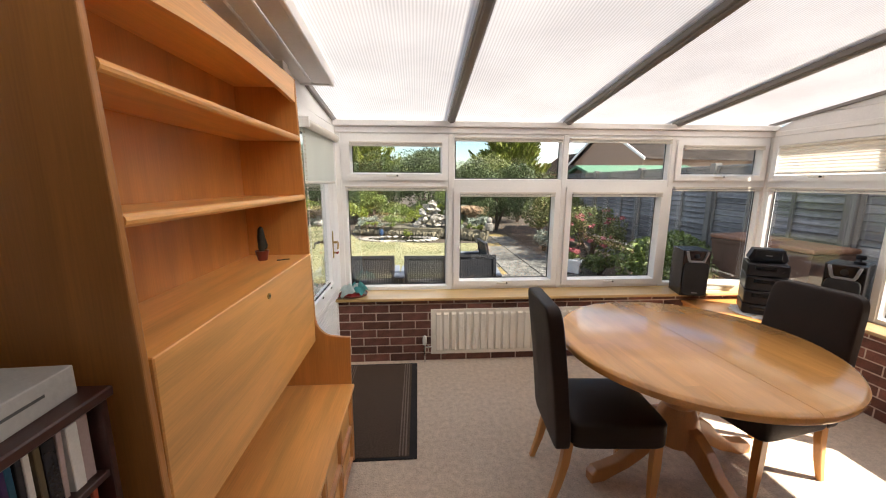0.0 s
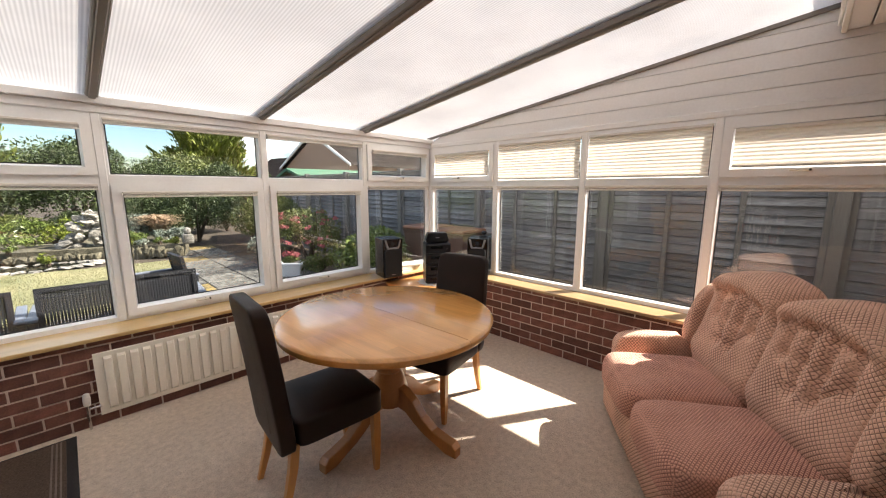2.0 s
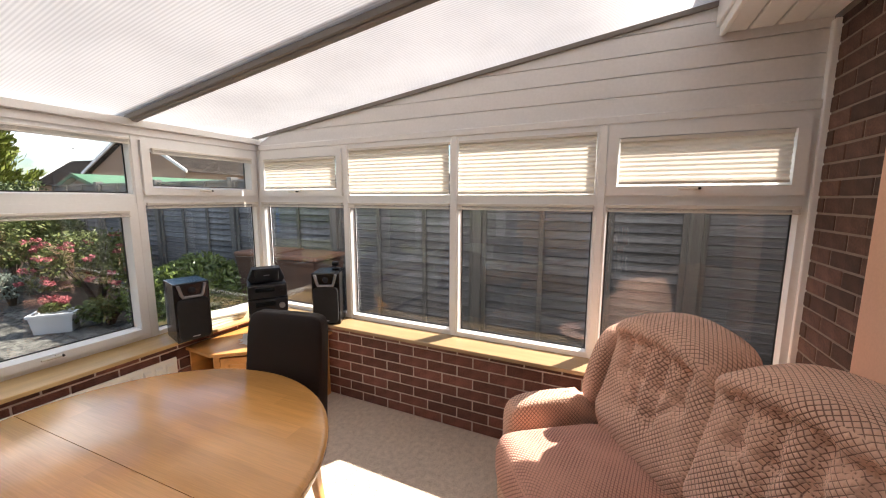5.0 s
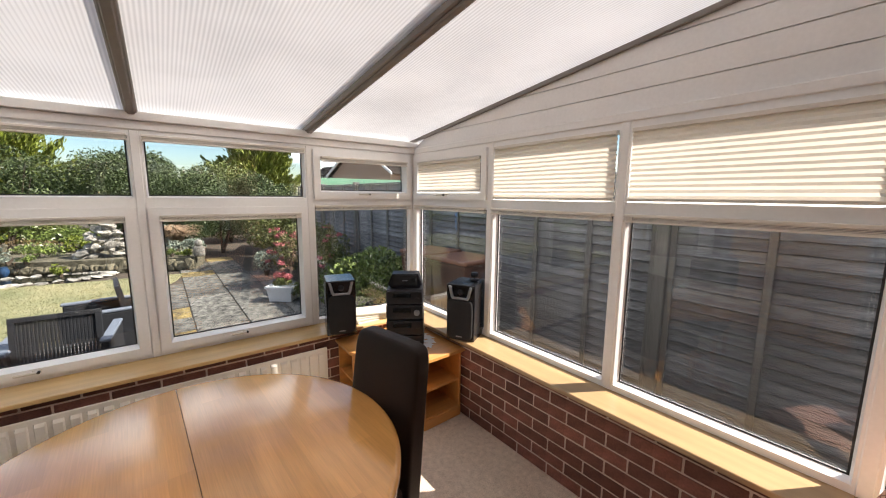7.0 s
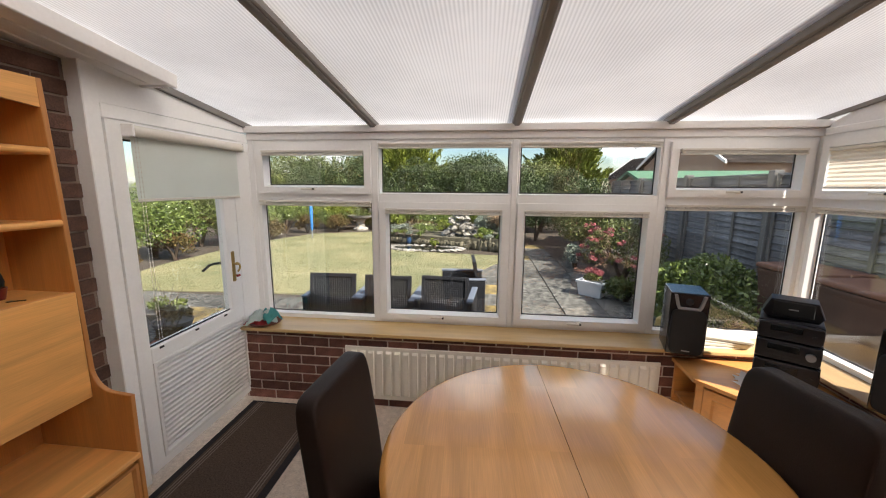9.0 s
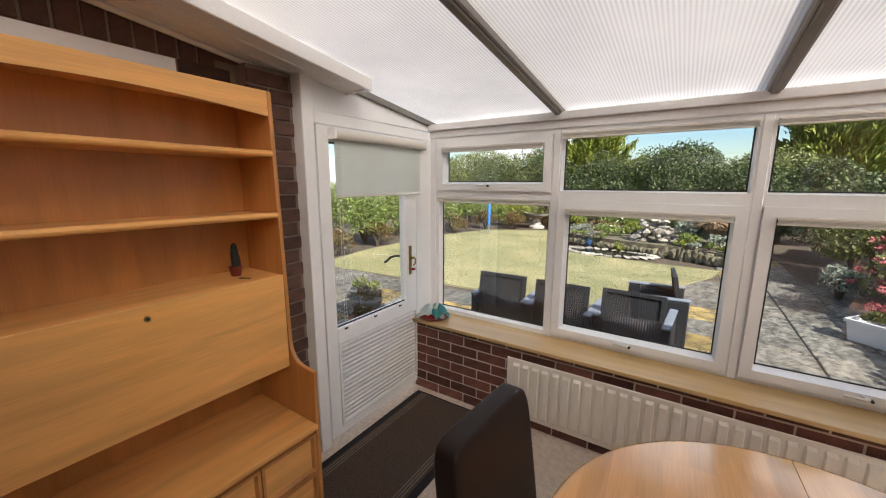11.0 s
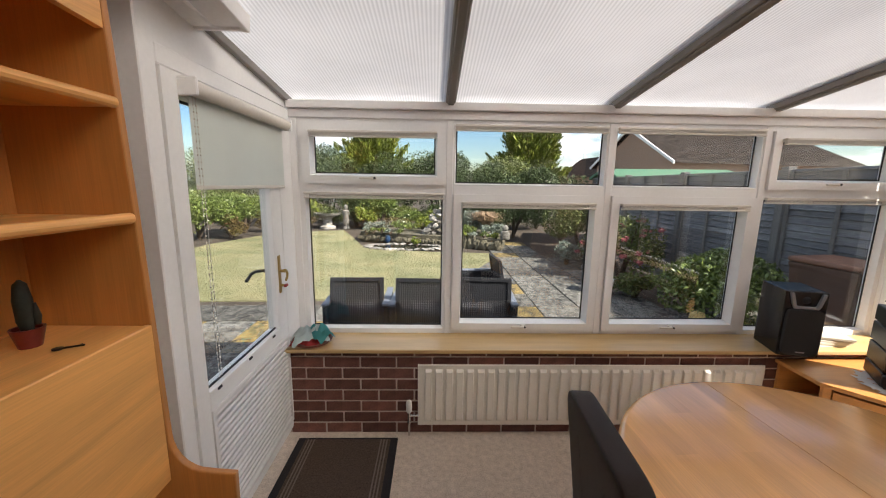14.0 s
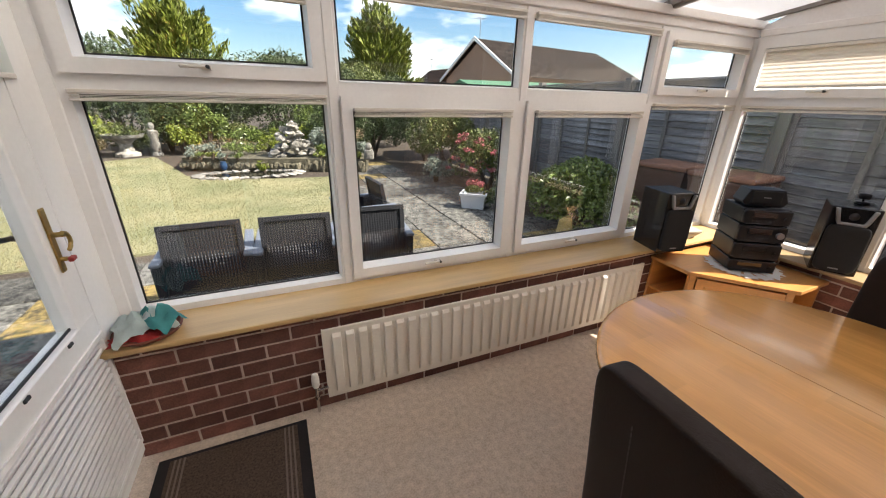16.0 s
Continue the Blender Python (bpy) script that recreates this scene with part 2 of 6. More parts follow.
RADWHITE = mat("cream_white_radiator_enamel", (0.80, 0.75, 0.66), 0.35, 0.05, 3, 80, 0.03)
PINK = mat("peach_painted_plaster", (0.72, 0.43, 0.30), 0.8, 0.07, 3, 90, 0.15)
WHITEPAINT = mat("white_painted_plaster", (0.72, 0.69, 0.64), 0.8, 0.06, 3, 90, 0.15)
MATFIBRE = mat("dark_brown_ribbed_mat", (0.055, 0.037, 0.028), 0.97, 0.45, 110, 300, 0.8, c2=(0.15, 0.105, 0.08), stretch=(1, 1, 1), spec=0.1)
MATBORDER = mat("black_mat_border", (0.014, 0.011, 0.011), 0.9, 0.3, 20, 300, 0.5)
BRASS = mat("worn_brass", (0.48, 0.33, 0.12), 0.32, 0.15, 10, 120, 0.05, metal=1.0)
CHROME = mat("chrome", (0.6, 0.6, 0.6), 0.15, 0.05, metal=1.0)

# ---- mesh helpers ----
def bx(bm, lo, hi, b=0.0, m=None, seg=1):
    """A box from corner to corner, its edges rounded by b, then moved by m."""
    lo, hi = Vector(lo), Vector(hi)
    g = bmesh.ops.create_cube(bm, size=1.0, matrix=Matrix.Translation((lo + hi) / 2) @ Matrix.Diagonal((*(hi - lo), 1)))
    vs = g["verts"]
    if b:
        es = list({e for v in vs for e in v.link_edges})
        r = bmesh.ops.bevel(bm, geom=es, offset=b, segments=seg, affect="EDGES", profile=0.5)
        vs = list({v for f in r["faces"] for v in f.verts} | {v for v in vs if v.is_valid})
    if m is not None:
        bmesh.ops.transform(bm, matrix=m, verts=vs)
    return vs


def cyl(bm, a, b, r1, r2=None, n=14):
    """A tapered rod between two points."""
    a, b = Vector(a), Vector(b)
    q = (b - a).to_track_quat("Z", "Y").to_matrix().to_4x4()
    return bmesh.ops.create_cone(bm, cap_ends=True, segments=n, radius1=r1, radius2=r1 if r2 is None else r2, depth=(b - a).length,
                                 matrix=Matrix.Translation((a + b) / 2) @ q)["verts"]


def lathe(bm, prof, n=24, at=(0, 0, 0)):
    """Turns a profile of (radius, height) about the upright axis."""
    rings = [[bm.verts.new((at[0] + r * math.cos(2 * math.pi * i / n), at[1] + r * math.sin(2 * math.pi * i / n), at[2] + z))
              for i in range(n)] for r, z in prof]
    for p, q in zip(rings, rings[1:]):
        for i in range(n):
            bm.faces.new((p[i], p[(i + 1) % n], q[(i + 1) % n], q[i]))
    bm.faces.new(rings[0][::-1])
    bm.faces.new(rings[-1])


def prism(bm, pts, thick, m, b=0.0):
    """A flat outline in the local xy plane, given a thickness along z and put in place by m."""
    vs = [bm.verts.new((x, y, 0)) for x, y in pts]
    f = bm.faces.new(vs)
    r = bmesh.ops.extrude_face_region(bm, geom=[f])
    top = [v for v in r["geom"] if isinstance(v, bmesh.types.BMVert)]
    bmesh.ops.translate(bm, vec=(0, 0, thick), verts=top)
    allv = vs + top
    if b:
        es = [e for v in allv for e in v.link_edges if (e.verts[0] in top) == (e.verts[1] in top)]
        rr = bmesh.ops.bevel(bm, geom=list(set(es)), offset=b, segments=2, affect="EDGES", profile=0.5)
        allv = list({v for v in allv if v.is_valid} | {v for g in rr["faces"] for v in g.verts})
    bmesh.ops.transform(bm, matrix=m, verts=allv)


def ring(bm, x0, z0, x1, z1, w, y0, y1, slope=0.0):
    """A rectangular frame in the xz plane: width w, from y0 (room side) to y1, inner edge sloping in towards y1."""
    def loop(dx, y):
        return [bm.verts.new(p) for p in ((x0 + dx, y, z0 + dx), (x1 - dx, y, z0 + dx), (x1 - dx, y, z1 - dx), (x0 + dx, y, z1 - dx))]
    a, b, c, d = loop(0, y0), loop(w - slope, y0), loop(w, y1), loop(0, y1)
    for p, q in ((a, b), (b, c), (c, d), (d, a)):
        for i in range(4):
            bm.faces.new((p[i], p[(i + 1) % 4], q[(i + 1) % 4], q[i]))


def mesh_of(bm, name, material, smooth=None):
    bmesh.ops.recalc_face_normals(bm, faces=bm.faces)
    me = bpy.data.meshes.new(name)
    bm.to_mesh(me)
    bm.free()
    me.materials.append(material)
    if smooth is not None:
        for p in me.polygons:
            p.use_smooth = True
        me.set_sharp_from_angle(angle=radians(smooth))
    return me


def part(name, bm, material, parent=None, label="", smooth=None):
    ob = new(name, mesh_of(bm, name, material, smooth))
    ob.parent = parent
    if label:
        tagged(ob, label)
    return ob


def thing(name, m, label, category, group="", kind=""):
    ob = new(name)
    ob.empty_display_size = 0.1
    ob.matrix_basis = m
    return tagged(ob, label, category, group, kind)


def structure(name, bm, material, label="", category="", smooth=None):
    return tagged(part(name, bm, material, None, "", smooth), label, category or name.split("_")[0], "", "structure")


# ---- the plan: window wall along y = 0, fence side along x = XE, door side along x = XW ----
XW, XE, YS = 0.207, 4.18, -3.82
BRICK_N, BRICK_E, BRICK_W = -0.258, 3.975, 0.060
SILL = 0.592
EAVE, SLOPE = 2.085, 0.129


def roof_z(y):
    return EAVE - SLOPE * y


bm = bmesh.new()
bx(bm, (-0.35, YS - 0.3, -0.12), (XE + 0.1, 0.06, 0.0))
structure("floor", bm, CARPET, "worn beige wool carpet over the whole floor", "floor")


def brick_face(wall, length, height, m, start=0.0, face=None):
    """Running-bond bricks in the local xz plane from x = 0, facing -y, as children of their wall."""
    shared = {}
    course, lng = 0.075, 0.225
    for r in range(int(math.ceil(height / course))):
        z0, z1 = r * course, min((r + 1) * course - 0.010, height)
        if z1 - z0 < 0.012:
            continue
        x = -start - (lng / 2 if r % 2 else 0)
        while x < length:
            a, b = max(x, 0), min(x + lng - 0.010, length)
            if b - a > 0.02:
                key = (round(b - a, 3), round(z1 - z0, 3))
                if key not in shared:
                    bb = bmesh.new()
                    bx(bb, (0, -0.004, 0), (key[0], 0.03, key[1]), 0.0025)
                    shared[key] = mesh_of(bb, "brick", face or BRICK)
                ob = new("brick", shared[key])
                ob.parent = wall
                ob.matrix_basis = m @ pose(a, random.uniform(-0.0015, 0.001), z0 + 0.004, 0, random.uniform(-0.3, 0.3), 0)
            x += lng


bm = bmesh.new()
bx(bm, (XW - 0.02, BRICK_N, 0), (XE + 0.02, 0.06, SILL - 0.03))
wall_north = structure("wall_north", bm, MORTAR, "low red-brown brick wall under the long window row", "wall")
bm = bmesh.new()
bx(bm, (BRICK_E, YS, 0), (XE + 0.06, BRICK_N, SILL - 0.03))
wall_east = structure("wall_east", bm, MORTAR, "low red-brown brick wall under the fence-side windows", "wall")

bm = bmesh.new()
bx(bm, (XW, BRICK_N - 0.052, SILL - 0.026), (XE, -0.01, SILL), 0.006, seg=2)
structure("window_sill_north", bm, SILLWOOD, "varnished pine window board above the brick wall", "window sill")
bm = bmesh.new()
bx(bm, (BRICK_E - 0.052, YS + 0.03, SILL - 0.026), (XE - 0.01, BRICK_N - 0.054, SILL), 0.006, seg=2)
structure("window_sill_east", bm, SILLWOOD_E_DIMMED, "varnished pine window board on the fence side", "window sill")


# ---- windows ----
def cassette(parent, x0, x1, z, h=0.028, y=-0.05):
    """A raised pleated blind: head rail, folded stack and bottom rail."""
    bm = bmesh.new()
    bx(bm, (x0, y - 0.012, z - 0.014), (x1, y + 0.012, z), 0.002)
    k = 0.014
    while k < h:
        bx(bm, (x0 + 0.003, y - 0.010, z - k - 0.004), (x1 - 0.003, y + 0.010, z - k - 0.0015))
        k += 0.005
    bx(bm, (x0, y - 0.011, z - h - 0.010), (x1, y + 0.011, z - h), 0.002)
    part("folded_blind", bm, BLIND_RAIL, parent, "ivory pleated blind folded up")


def pleated(parent, x0, x1, z0, z1, y=-0.045):
    """A lowered pleated blind of zigzag cloth with its rails."""
    n = max(4, int((z1 - z0) / 0.0125))
    bm = bmesh.new()
    rows = [[bm.verts.new((x, y + (0.005 if i % 2 else -0.005), z0 + (z1 - z0) * i / n)) for x in (x0, (x0 + x1) / 2, x1)] for i in range(n + 1)]
    for p, q in zip(rows, rows[1:]):
        bm.faces.new((p[0], p[1], q[1], q[0]))
        bm.faces.new((p[1], p[2], q[2], q[1]))
    part("pleated_cloth", bm, BLIND, parent, "cream pleated cloth lowered over the pane")
    bm = bmesh.new()
    bx(bm, (x0, y - 0.014, z1), (x1, y + 0.014, z1 + 0.018), 0.002)
    bx(bm, (x0, y - 0.012, z0 - 0.014), (x1, y + 0.012, z0), 0.002)
    part("blind_rail", bm, BLIND_RAIL, parent)


def pane(parent, x0, x1, z0, z1, y=0.005):
    bm = bmesh.new()
    bx(bm, (x0 - 0.004, y, z0 - 0.004), (x1 + 0.004, y + 0.004, z1 + 0.004))
    ob = part("pane", bm, GLASS, parent)
    ob.visible_shadow = False
    bm = bmesh.new()
    ring(bm, x0 - 0.006, z0 - 0.006, x1 + 0.006, z1 + 0.006, 0.010, y - 0.006, y - 0.001)
    part("gasket", bm, GASKET, parent)


def handle(parent, x, z, y):
    bm = bmesh.new()
    bx(bm, (x - 0.018, y - 0.012, z - 0.009), (x + 0.018, y, z + 0.009), 0.003)
    bx(bm, (x - 0.010, y - 0.030, z - 0.006), (x + 0.008, y - 0.010, z + 0.006), 0.003)
    bx(bm, (x - 0.085, y - 0.034, z - 0.007), (x + 0.012, y - 0.022, z + 0.006), 0.004)
    part("handle", bm, BLIND_RAIL, parent, "cream lever handle")
    bm = bmesh.new()
    cyl(bm, (x + 0.008, y - 0.036, z), (x + 0.008, y - 0.02, z), 0.007, n=10)
    part("lock_button", bm, GASKET, parent)


Z_TOP, Z_TR, Z_BOT = 1.975, 1.555, SILL


def bay(name, m, x0, x1, top_opens, low_opens, blind_down, label):
    """One bay: outer frame with a transom, an upper and a lower light, each fixed or an opening sash."""
    w = thing(name, m, label, "window", "windows of the sun room", "structure")
    fy0, fy1 = -0.045, 0.014
    bm = bmesh.new()
    ring(bm, x0, Z_BOT, x1, Z_TR, 0.044, fy0, fy1, 0.012)
    ring(bm, x0, Z_TR, x1, Z_TOP, 0.044, fy0, fy1, 0.012)
    part("window_frame", bm, UPVC, w)
    for low, opens, z0, z1 in ((True, low_opens, Z_BOT, Z_TR), (False, top_opens, Z_TR, Z_TOP)):
        a, b, c, d = x0 + 0.044, x1 - 0.044, z0 + 0.044, z1 - 0.044
        if opens:
            bm = bmesh.new()
            ring(bm, a - 0.016, c - 0.016, b + 0.016, d + 0.016, 0.066, fy0 - 0.022, 0.012, 0.016)
            s = part("sash", bm, UPVC, w)
            a, b, c, d = a + 0.050, b - 0.050, c + 0.050, d - 0.050
            pane(s, a, b, c, d)
            handle(w, (x0 + x1) / 2, c - 0.030, fy0 - 0.022)
        else:
            pane(w, a, b, c, d)
        if blind_down and not low:
            pleated(w, a - 0.006, b + 0.006, c + 0.010, d - 0.008, -0.062 if opens else -0.050)
        else:
            cassette(w, a - 0.012, b + 0.012, d + 0.020, 0.030, -0.082 if opens else -0.062)
    return w


N_EDGES = (0.255, 1.198, 2.215, 3.212, 4.135)
for i in range(4):
    side = i in (0, 3)
    bay(f"window_{i + 1}", pose(0, 0, 0), N_EDGES[i], N_EDGES[i + 1], side, not side, False,
        "white plastic window onto the garden, blind folded up")
E_EDGES = (0.075, 1.035, 1.957, 2.878, 3.79)
for i in range(4):
    bay(f"window_{i + 5}", pose(XE, 0, 0, 0, 0, -90), E_EDGES[i], E_EDGES[i + 1], i in (0, 3), False, True,
        "white plastic window facing the fence, cream pleated blind half lowered")

POSTS = [((XW, -0.05, SILL), (0.255, 0.04, Z_TOP)), ((4.135, -0.075, SILL), (XE + 0.04, 0.04, Z_TOP)),
         ((XE - 0.06, -3.83, SILL), (XE + 0.04, -3.79, 2.36))]
POSTS += [((x - 0.022, -0.052, SILL), (x + 0.022, -0.02, Z_TOP)) for x in N_EDGES[1:4]]
POSTS += [((XE - 0.052, -y - 0.022, SILL), (XE - 0.02, -y + 0.022, Z_TOP)) for y in E_EDGES[1:4]]
for i, (lo, hi) in enumerate(POSTS):
    bm = bmesh.new()
    bx(bm, lo, hi, 0.004)
    structure(f"window_post_{i + 1}", bm, UPVC, "white plastic mullion post between two windows", "post")
bm = bmesh.new()
bx(bm, (XW, -0.060, Z_TOP), (XE, 0.05, 2.030), 0.006)
bx(bm, (XW, -0.085, 2.028), (XE, 0.08, 2.075), 0.004)
bx(bm, (XE - 0.055, -3.79, Z_TOP), (XE + 0.05, -0.085, 2.020), 0.005)
structure("eaves_beam", bm, UPVC_GREY, "white plastic eaves beam above the windows", "beam")

# gable cladding on the fence side: horizontal boards cut by the roof's slope
bm = bmesh.new()
z = 2.02
k = 0
while z < 2.56:
    z1 = z + 0.097
    ya = -max((z - EAVE) / SLOPE, 0.0) - 0.02
    yb = -max((z1 - EAVE) / SLOPE, 0.0) - 0.02
    if ya > -3.78:
        vs = [(-3.80, z), (ya, z), (max(yb, -3.80), min(z1, roof_z(-3.8))), (-3.80, min(z1, roof_z(-3.8)))]
        if max(yb, -3.8) <= -3.79:
            vs = [(-3.80, z), (ya, z), (-3.80, roof_z(-3.8))]
        f = [bm.verts.new((XE - 0.028, y, zz)) for y, zz in vs]
        g = [bm.verts.new((XE - 0.018, y, zz + (0.009 if j > 1 else 0))) for j, (y, zz) in enumerate(vs)]
        bm.faces.new(f)
        n = len(f)
        for j in range(n):
            bm.faces.new((f[j], f[(j + 1) % n], g[(j + 1) % n], g[j]))
    z = z1 + 0.008
bx(bm, (XE - 0.017, -3.80, 2.0), (XE + 0.04, -0.02, 2.06))
prism(bm, [(-3.80, 2.02), (-0.05, 2.05), (-3.80, roof_z(-3.8))], 0.03, Matrix(((0, 0, 1, XE - 0.016), (1, 0, 0, 0), (0, 1, 0, 0), (0, 0, 0, 1))))
structure("gable_cladding", bm, UPVC_GREY, "white plastic boards filling the gable over the side windows", "cladding")

# ---- roof ----
ang = math.atan(SLOPE)
bm = bmesh.new()
bx(bm, (-0.12, -0.10, 0), (XE + 0.12, 3.72, 0.016), 0, pose(0, 0, EAVE + 0.012, -math.degrees(ang), 0, 0) @ Matrix.Diagonal((1, -1, 1, 1)))
roof = structure("ceiling", bm, POLY, "milky twin-wall plastic roof sheets between dark rafters", "ceiling")
roof.data.materials.append(CLEAR)
for p in roof.data.polygons:
    if p.normal.z > 0.5:
        p.material_index = 1
for i, x in enumerate((1.198, 2.215, 3.212)):
    bm = bmesh.new()
    m = pose(x, 0, EAVE, -math.degrees(ang), 0, 0) @ Matrix.Diagonal((1, -1, 1, 1))
    bx(bm, (-0.030, 0.02, -0.030), (0.030, 3.45, 0.008), 0.006, m)
    bx(bm, (-0.018, 0.02, -0.040), (0.018, 3.45, -0.028), 0.004, m)
    bx(bm, (-0.03, -0.08, 0.03), (0.03, 3.6, 0.05), 0.006, m)
    structure(f"roof_rafter_{i + 1}", bm, BEAM, "grey-brown glazing bar of the roof", "rafter")
bm = bmesh.new()
m = pose(0, 0, EAVE, -math.degrees(ang), 0, 0) @ Matrix.Diagonal((1, -1, 1, 1))
bx(bm, (XE - 0.05, 0.0, -0.018), (XE - 0.029, 3.4, 0.008), 0.003, m)
bx(bm, (XW - 0.05, 0.0, -0.030), (XW + 0.02, 3.4, 0.008), 0.003, m)
structure("roof_edge_trim", bm, BEAM, "grey edge strip along the roof sheets", "trim")

# ---- house walls ----
PX0, PX1 = 0.45, 3.19   # patio door opening
bm = bmesh.new()
bx(bm, (PX1, YS - 0.28, 0), (XE + 0.1, YS, 2.62))
bx(bm, (-0.3, YS - 0.28, 0), (PX0, YS, 2.62))
bx(bm, (PX0, YS - 0.28, 2.03), (PX1, YS, 2.62))
wall_south = structure("wall_south", bm, HOUSEMORTAR, "brick house wall around the patio doors", "wall")
bm = bmesh.new()
bx(bm, (PX1 - 0.006, YS - 0.09, 0), (3.615, YS + 0.040, 2.22), 0.006)
structure("plaster_pier", bm, PINK, "peach-painted plaster pier beside the patio doors", "pier")
bm = bmesh.new()
bx(bm, (PX1 - 0.016, YS - 0.05, 2.22), (3.645, YS + 0.06, 2.26), 0.012, seg=2)
bx(bm, (PX1 - 0.026, YS - 0.05, 2.255), (3.665, YS + 0.075, 2.374), 0.012, seg=2)
structure("pier_moulding", bm, WHITEPAINT, "white painted moulding capping the plaster pier", "trim")
bm = bmesh.new()
bx(bm, (-0.3, YS - 0.28, -0.02), (BRICK_W - 0.005, -1.20, 2.60))
bx(bm, (-0.1, -1.440, -0.02), (0.135, -1.205, 2.19))
wall_west = structure("wall_west", bm, HOUSEMORTAR, "red-brown brick house wall behind the wall unit", "wall")

ow = thing("window_9", pose(BRICK_W, 0, 0, 0, 0, 90), "old white-framed house window hidden behind the wall unit", "window", "", "structure")
bm = bmesh.new()
ring(bm, -2.75, 1.00, -1.70, 2.150, 0.055, -0.0035, 0.02, 0.004)
part("window_frame", bm, UPVC, ow)
bm = bmesh.new()
bx(bm, (-2.70, 0.0, 1.05), (-1.75, 0.004, 2.10))
part("pane", bm, GLASS, ow)

pd = thing("door_2", pose(0, YS - 0.035, 0), "white-framed sliding patio doors into the dark house", "door", "", "structure")
bm = bmesh.new()
ring(bm, PX0, 0.02, PX1, 2.03, 0.06, 0.01, -0.06)
part("door_frame", bm, UPVC, pd)
for a, b, y in ((PX0 + 0.05, 1.72, -0.03), (1.68, PX1 - 0.05, -0.005)):
    bm = bmesh.new()
    bmr = bmesh.new()
    ring(bm, a, 0.07, b, 1.98, 0.075, y, y - 0.03, 0.01)
    leaf = part("door_leaf", bm, UPVC, pd)
    bx(bmr, (a + 0.07, y - 0.02, 0.14), (b - 0.07, y - 0.014, 1.91))
    part("pane", bmr, GLASS_UNIT, leaf)
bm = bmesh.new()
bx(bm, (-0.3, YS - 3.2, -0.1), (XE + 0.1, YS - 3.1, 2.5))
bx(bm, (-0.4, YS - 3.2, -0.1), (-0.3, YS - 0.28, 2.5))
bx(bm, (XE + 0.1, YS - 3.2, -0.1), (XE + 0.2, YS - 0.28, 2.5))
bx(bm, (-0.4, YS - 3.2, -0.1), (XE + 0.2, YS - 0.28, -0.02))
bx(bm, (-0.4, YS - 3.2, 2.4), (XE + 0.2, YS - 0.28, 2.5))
# the gloom of the unlit room is put into its wall colour
structure("wall_house_room", bm, mat("dim_brown_unlit_room", (0.10, 0.075, 0.055), 0.9, 0.1), "plain walls of the room behind the patio doors, coloured dark as if unlit", "wall")

# soffit boxes of the house eaves, south and west
SOF = 2.375
bm = bmesh.new()
for i in range(4):
    y0 = YS + 0.02 + i * 0.105
    bx(bm, (0.10, y0, SOF), (XE - 0.03, y0 + 0.098, SOF + 0.02), 0.005)
bx(bm, (0.10, YS + 0.42, SOF - 0.012), (XE - 0.03, YS + 0.445, 2.62), 0.004)
bx(bm, (0.10, YS + 0.445, SOF + 0.03), (XE - 0.03, YS + 0.462, 2.62), 0.004)
structure("soffit_south", bm, UPVC, "white boarded soffit and fascia of the house eaves", "soffit")
m = pose(0, 0, EAVE, -math.degrees(ang), 0, 0) @ Matrix.Diagonal((1, -1, 1, 1))
bm = bmesh.new()
bx(bm, (BRICK_W + 0.318, 0.88, -0.062), (BRICK_W + 0.343, 3.40, 0.006), 0.004, m)
soffit = structure("soffit_west", bm, UPVC_GREY, "white boarded soffit of the house over the wall unit", "soffit")
for i in range(3):
    x0 = BRICK_W + 0.002 + i * 0.108
    bm = bmesh.new()
    bx(bm, (x0, 0.901, -0.052), (x0 + 0.103, 3.40, -0.035), 0.006, m)
    part("board", bm, UPVC_GREY, soffit)
bm = bmesh.new()
bx(bm, (BRICK_W, 0.88, -0.057), (BRICK_W + 0.317, 0.90, 0.006), 0.004, m)
part("end_cap", bm, UPVC_GREY, soffit)
bm = bmesh.new()
bx(bm, (BRICK_W + 0.01, 1.22, -0.075), (BRICK_W + 0.04, 3.40, -0.053), 0.008, m)
part("cover_strip", bm, UPVC_GREY, soffit)
bm = bmesh.new()
bx(bm, (-0.5, YS - 3.3, 2.62), (XE + 0.3, YS + 0.47, 2.70))
bx(bm, (-0.5, YS + 0.47, 2.60), (BRICK_W - 0.01, -1.0, 2.68))
structure("house_roof_underside", bm, WHITEPAINT, "roof of the house above the eaves", "roof")

# ---- garden door in the west side ----
bm = bmesh.new()
bx(bm, (0.03, -1.203, 0), (XW + 0.005, -1.13, 2.19), 0.004)
bx(bm, (XW - 0.06, -1.13, 1.955), (XW + 0.005, -0.05, 2.02), 0.004)
bx(bm, (XW - 0.06, -0.17, 0), (XW + 0.003, 0.04, 1.955), 0.004)
prism(bm, [(-1.13, 2.022), (-0.02, 2.03), (-0.02, EAVE), (-1.13, roof_z(-1.13) - 0.01)], 0.03, Matrix(((0, 0, 1, XW - 0.035), (1, 0, 0, 0), (0, 1, 0, 0), (0, 0, 0, 1))))
structure("door_frame_west", bm, UPVC, "white plastic door frame with panelled head", "door frame")
dr = thing("door_1", pose(XW, 0, 0, 0, 0, 90), "white half-glazed garden door with louvred lower panel, closed", "door", "", "structure")
DL, DR = -1.125, -0.175
bm = bmesh.new()
ring(bm, DL, 0.05, DR, 1.95, 0.085, -0.012, 0.05, 0.008)
bx(bm, (DL + 0.08, -0.012, 0.665), (DR - 0.08, 0.05, 0.755), 0.004)
part("door_leaf", bm, UPVC, dr)
pane(dr, DL + 0.09, DR - 0.20, 0.76, 1.86, 0.015)
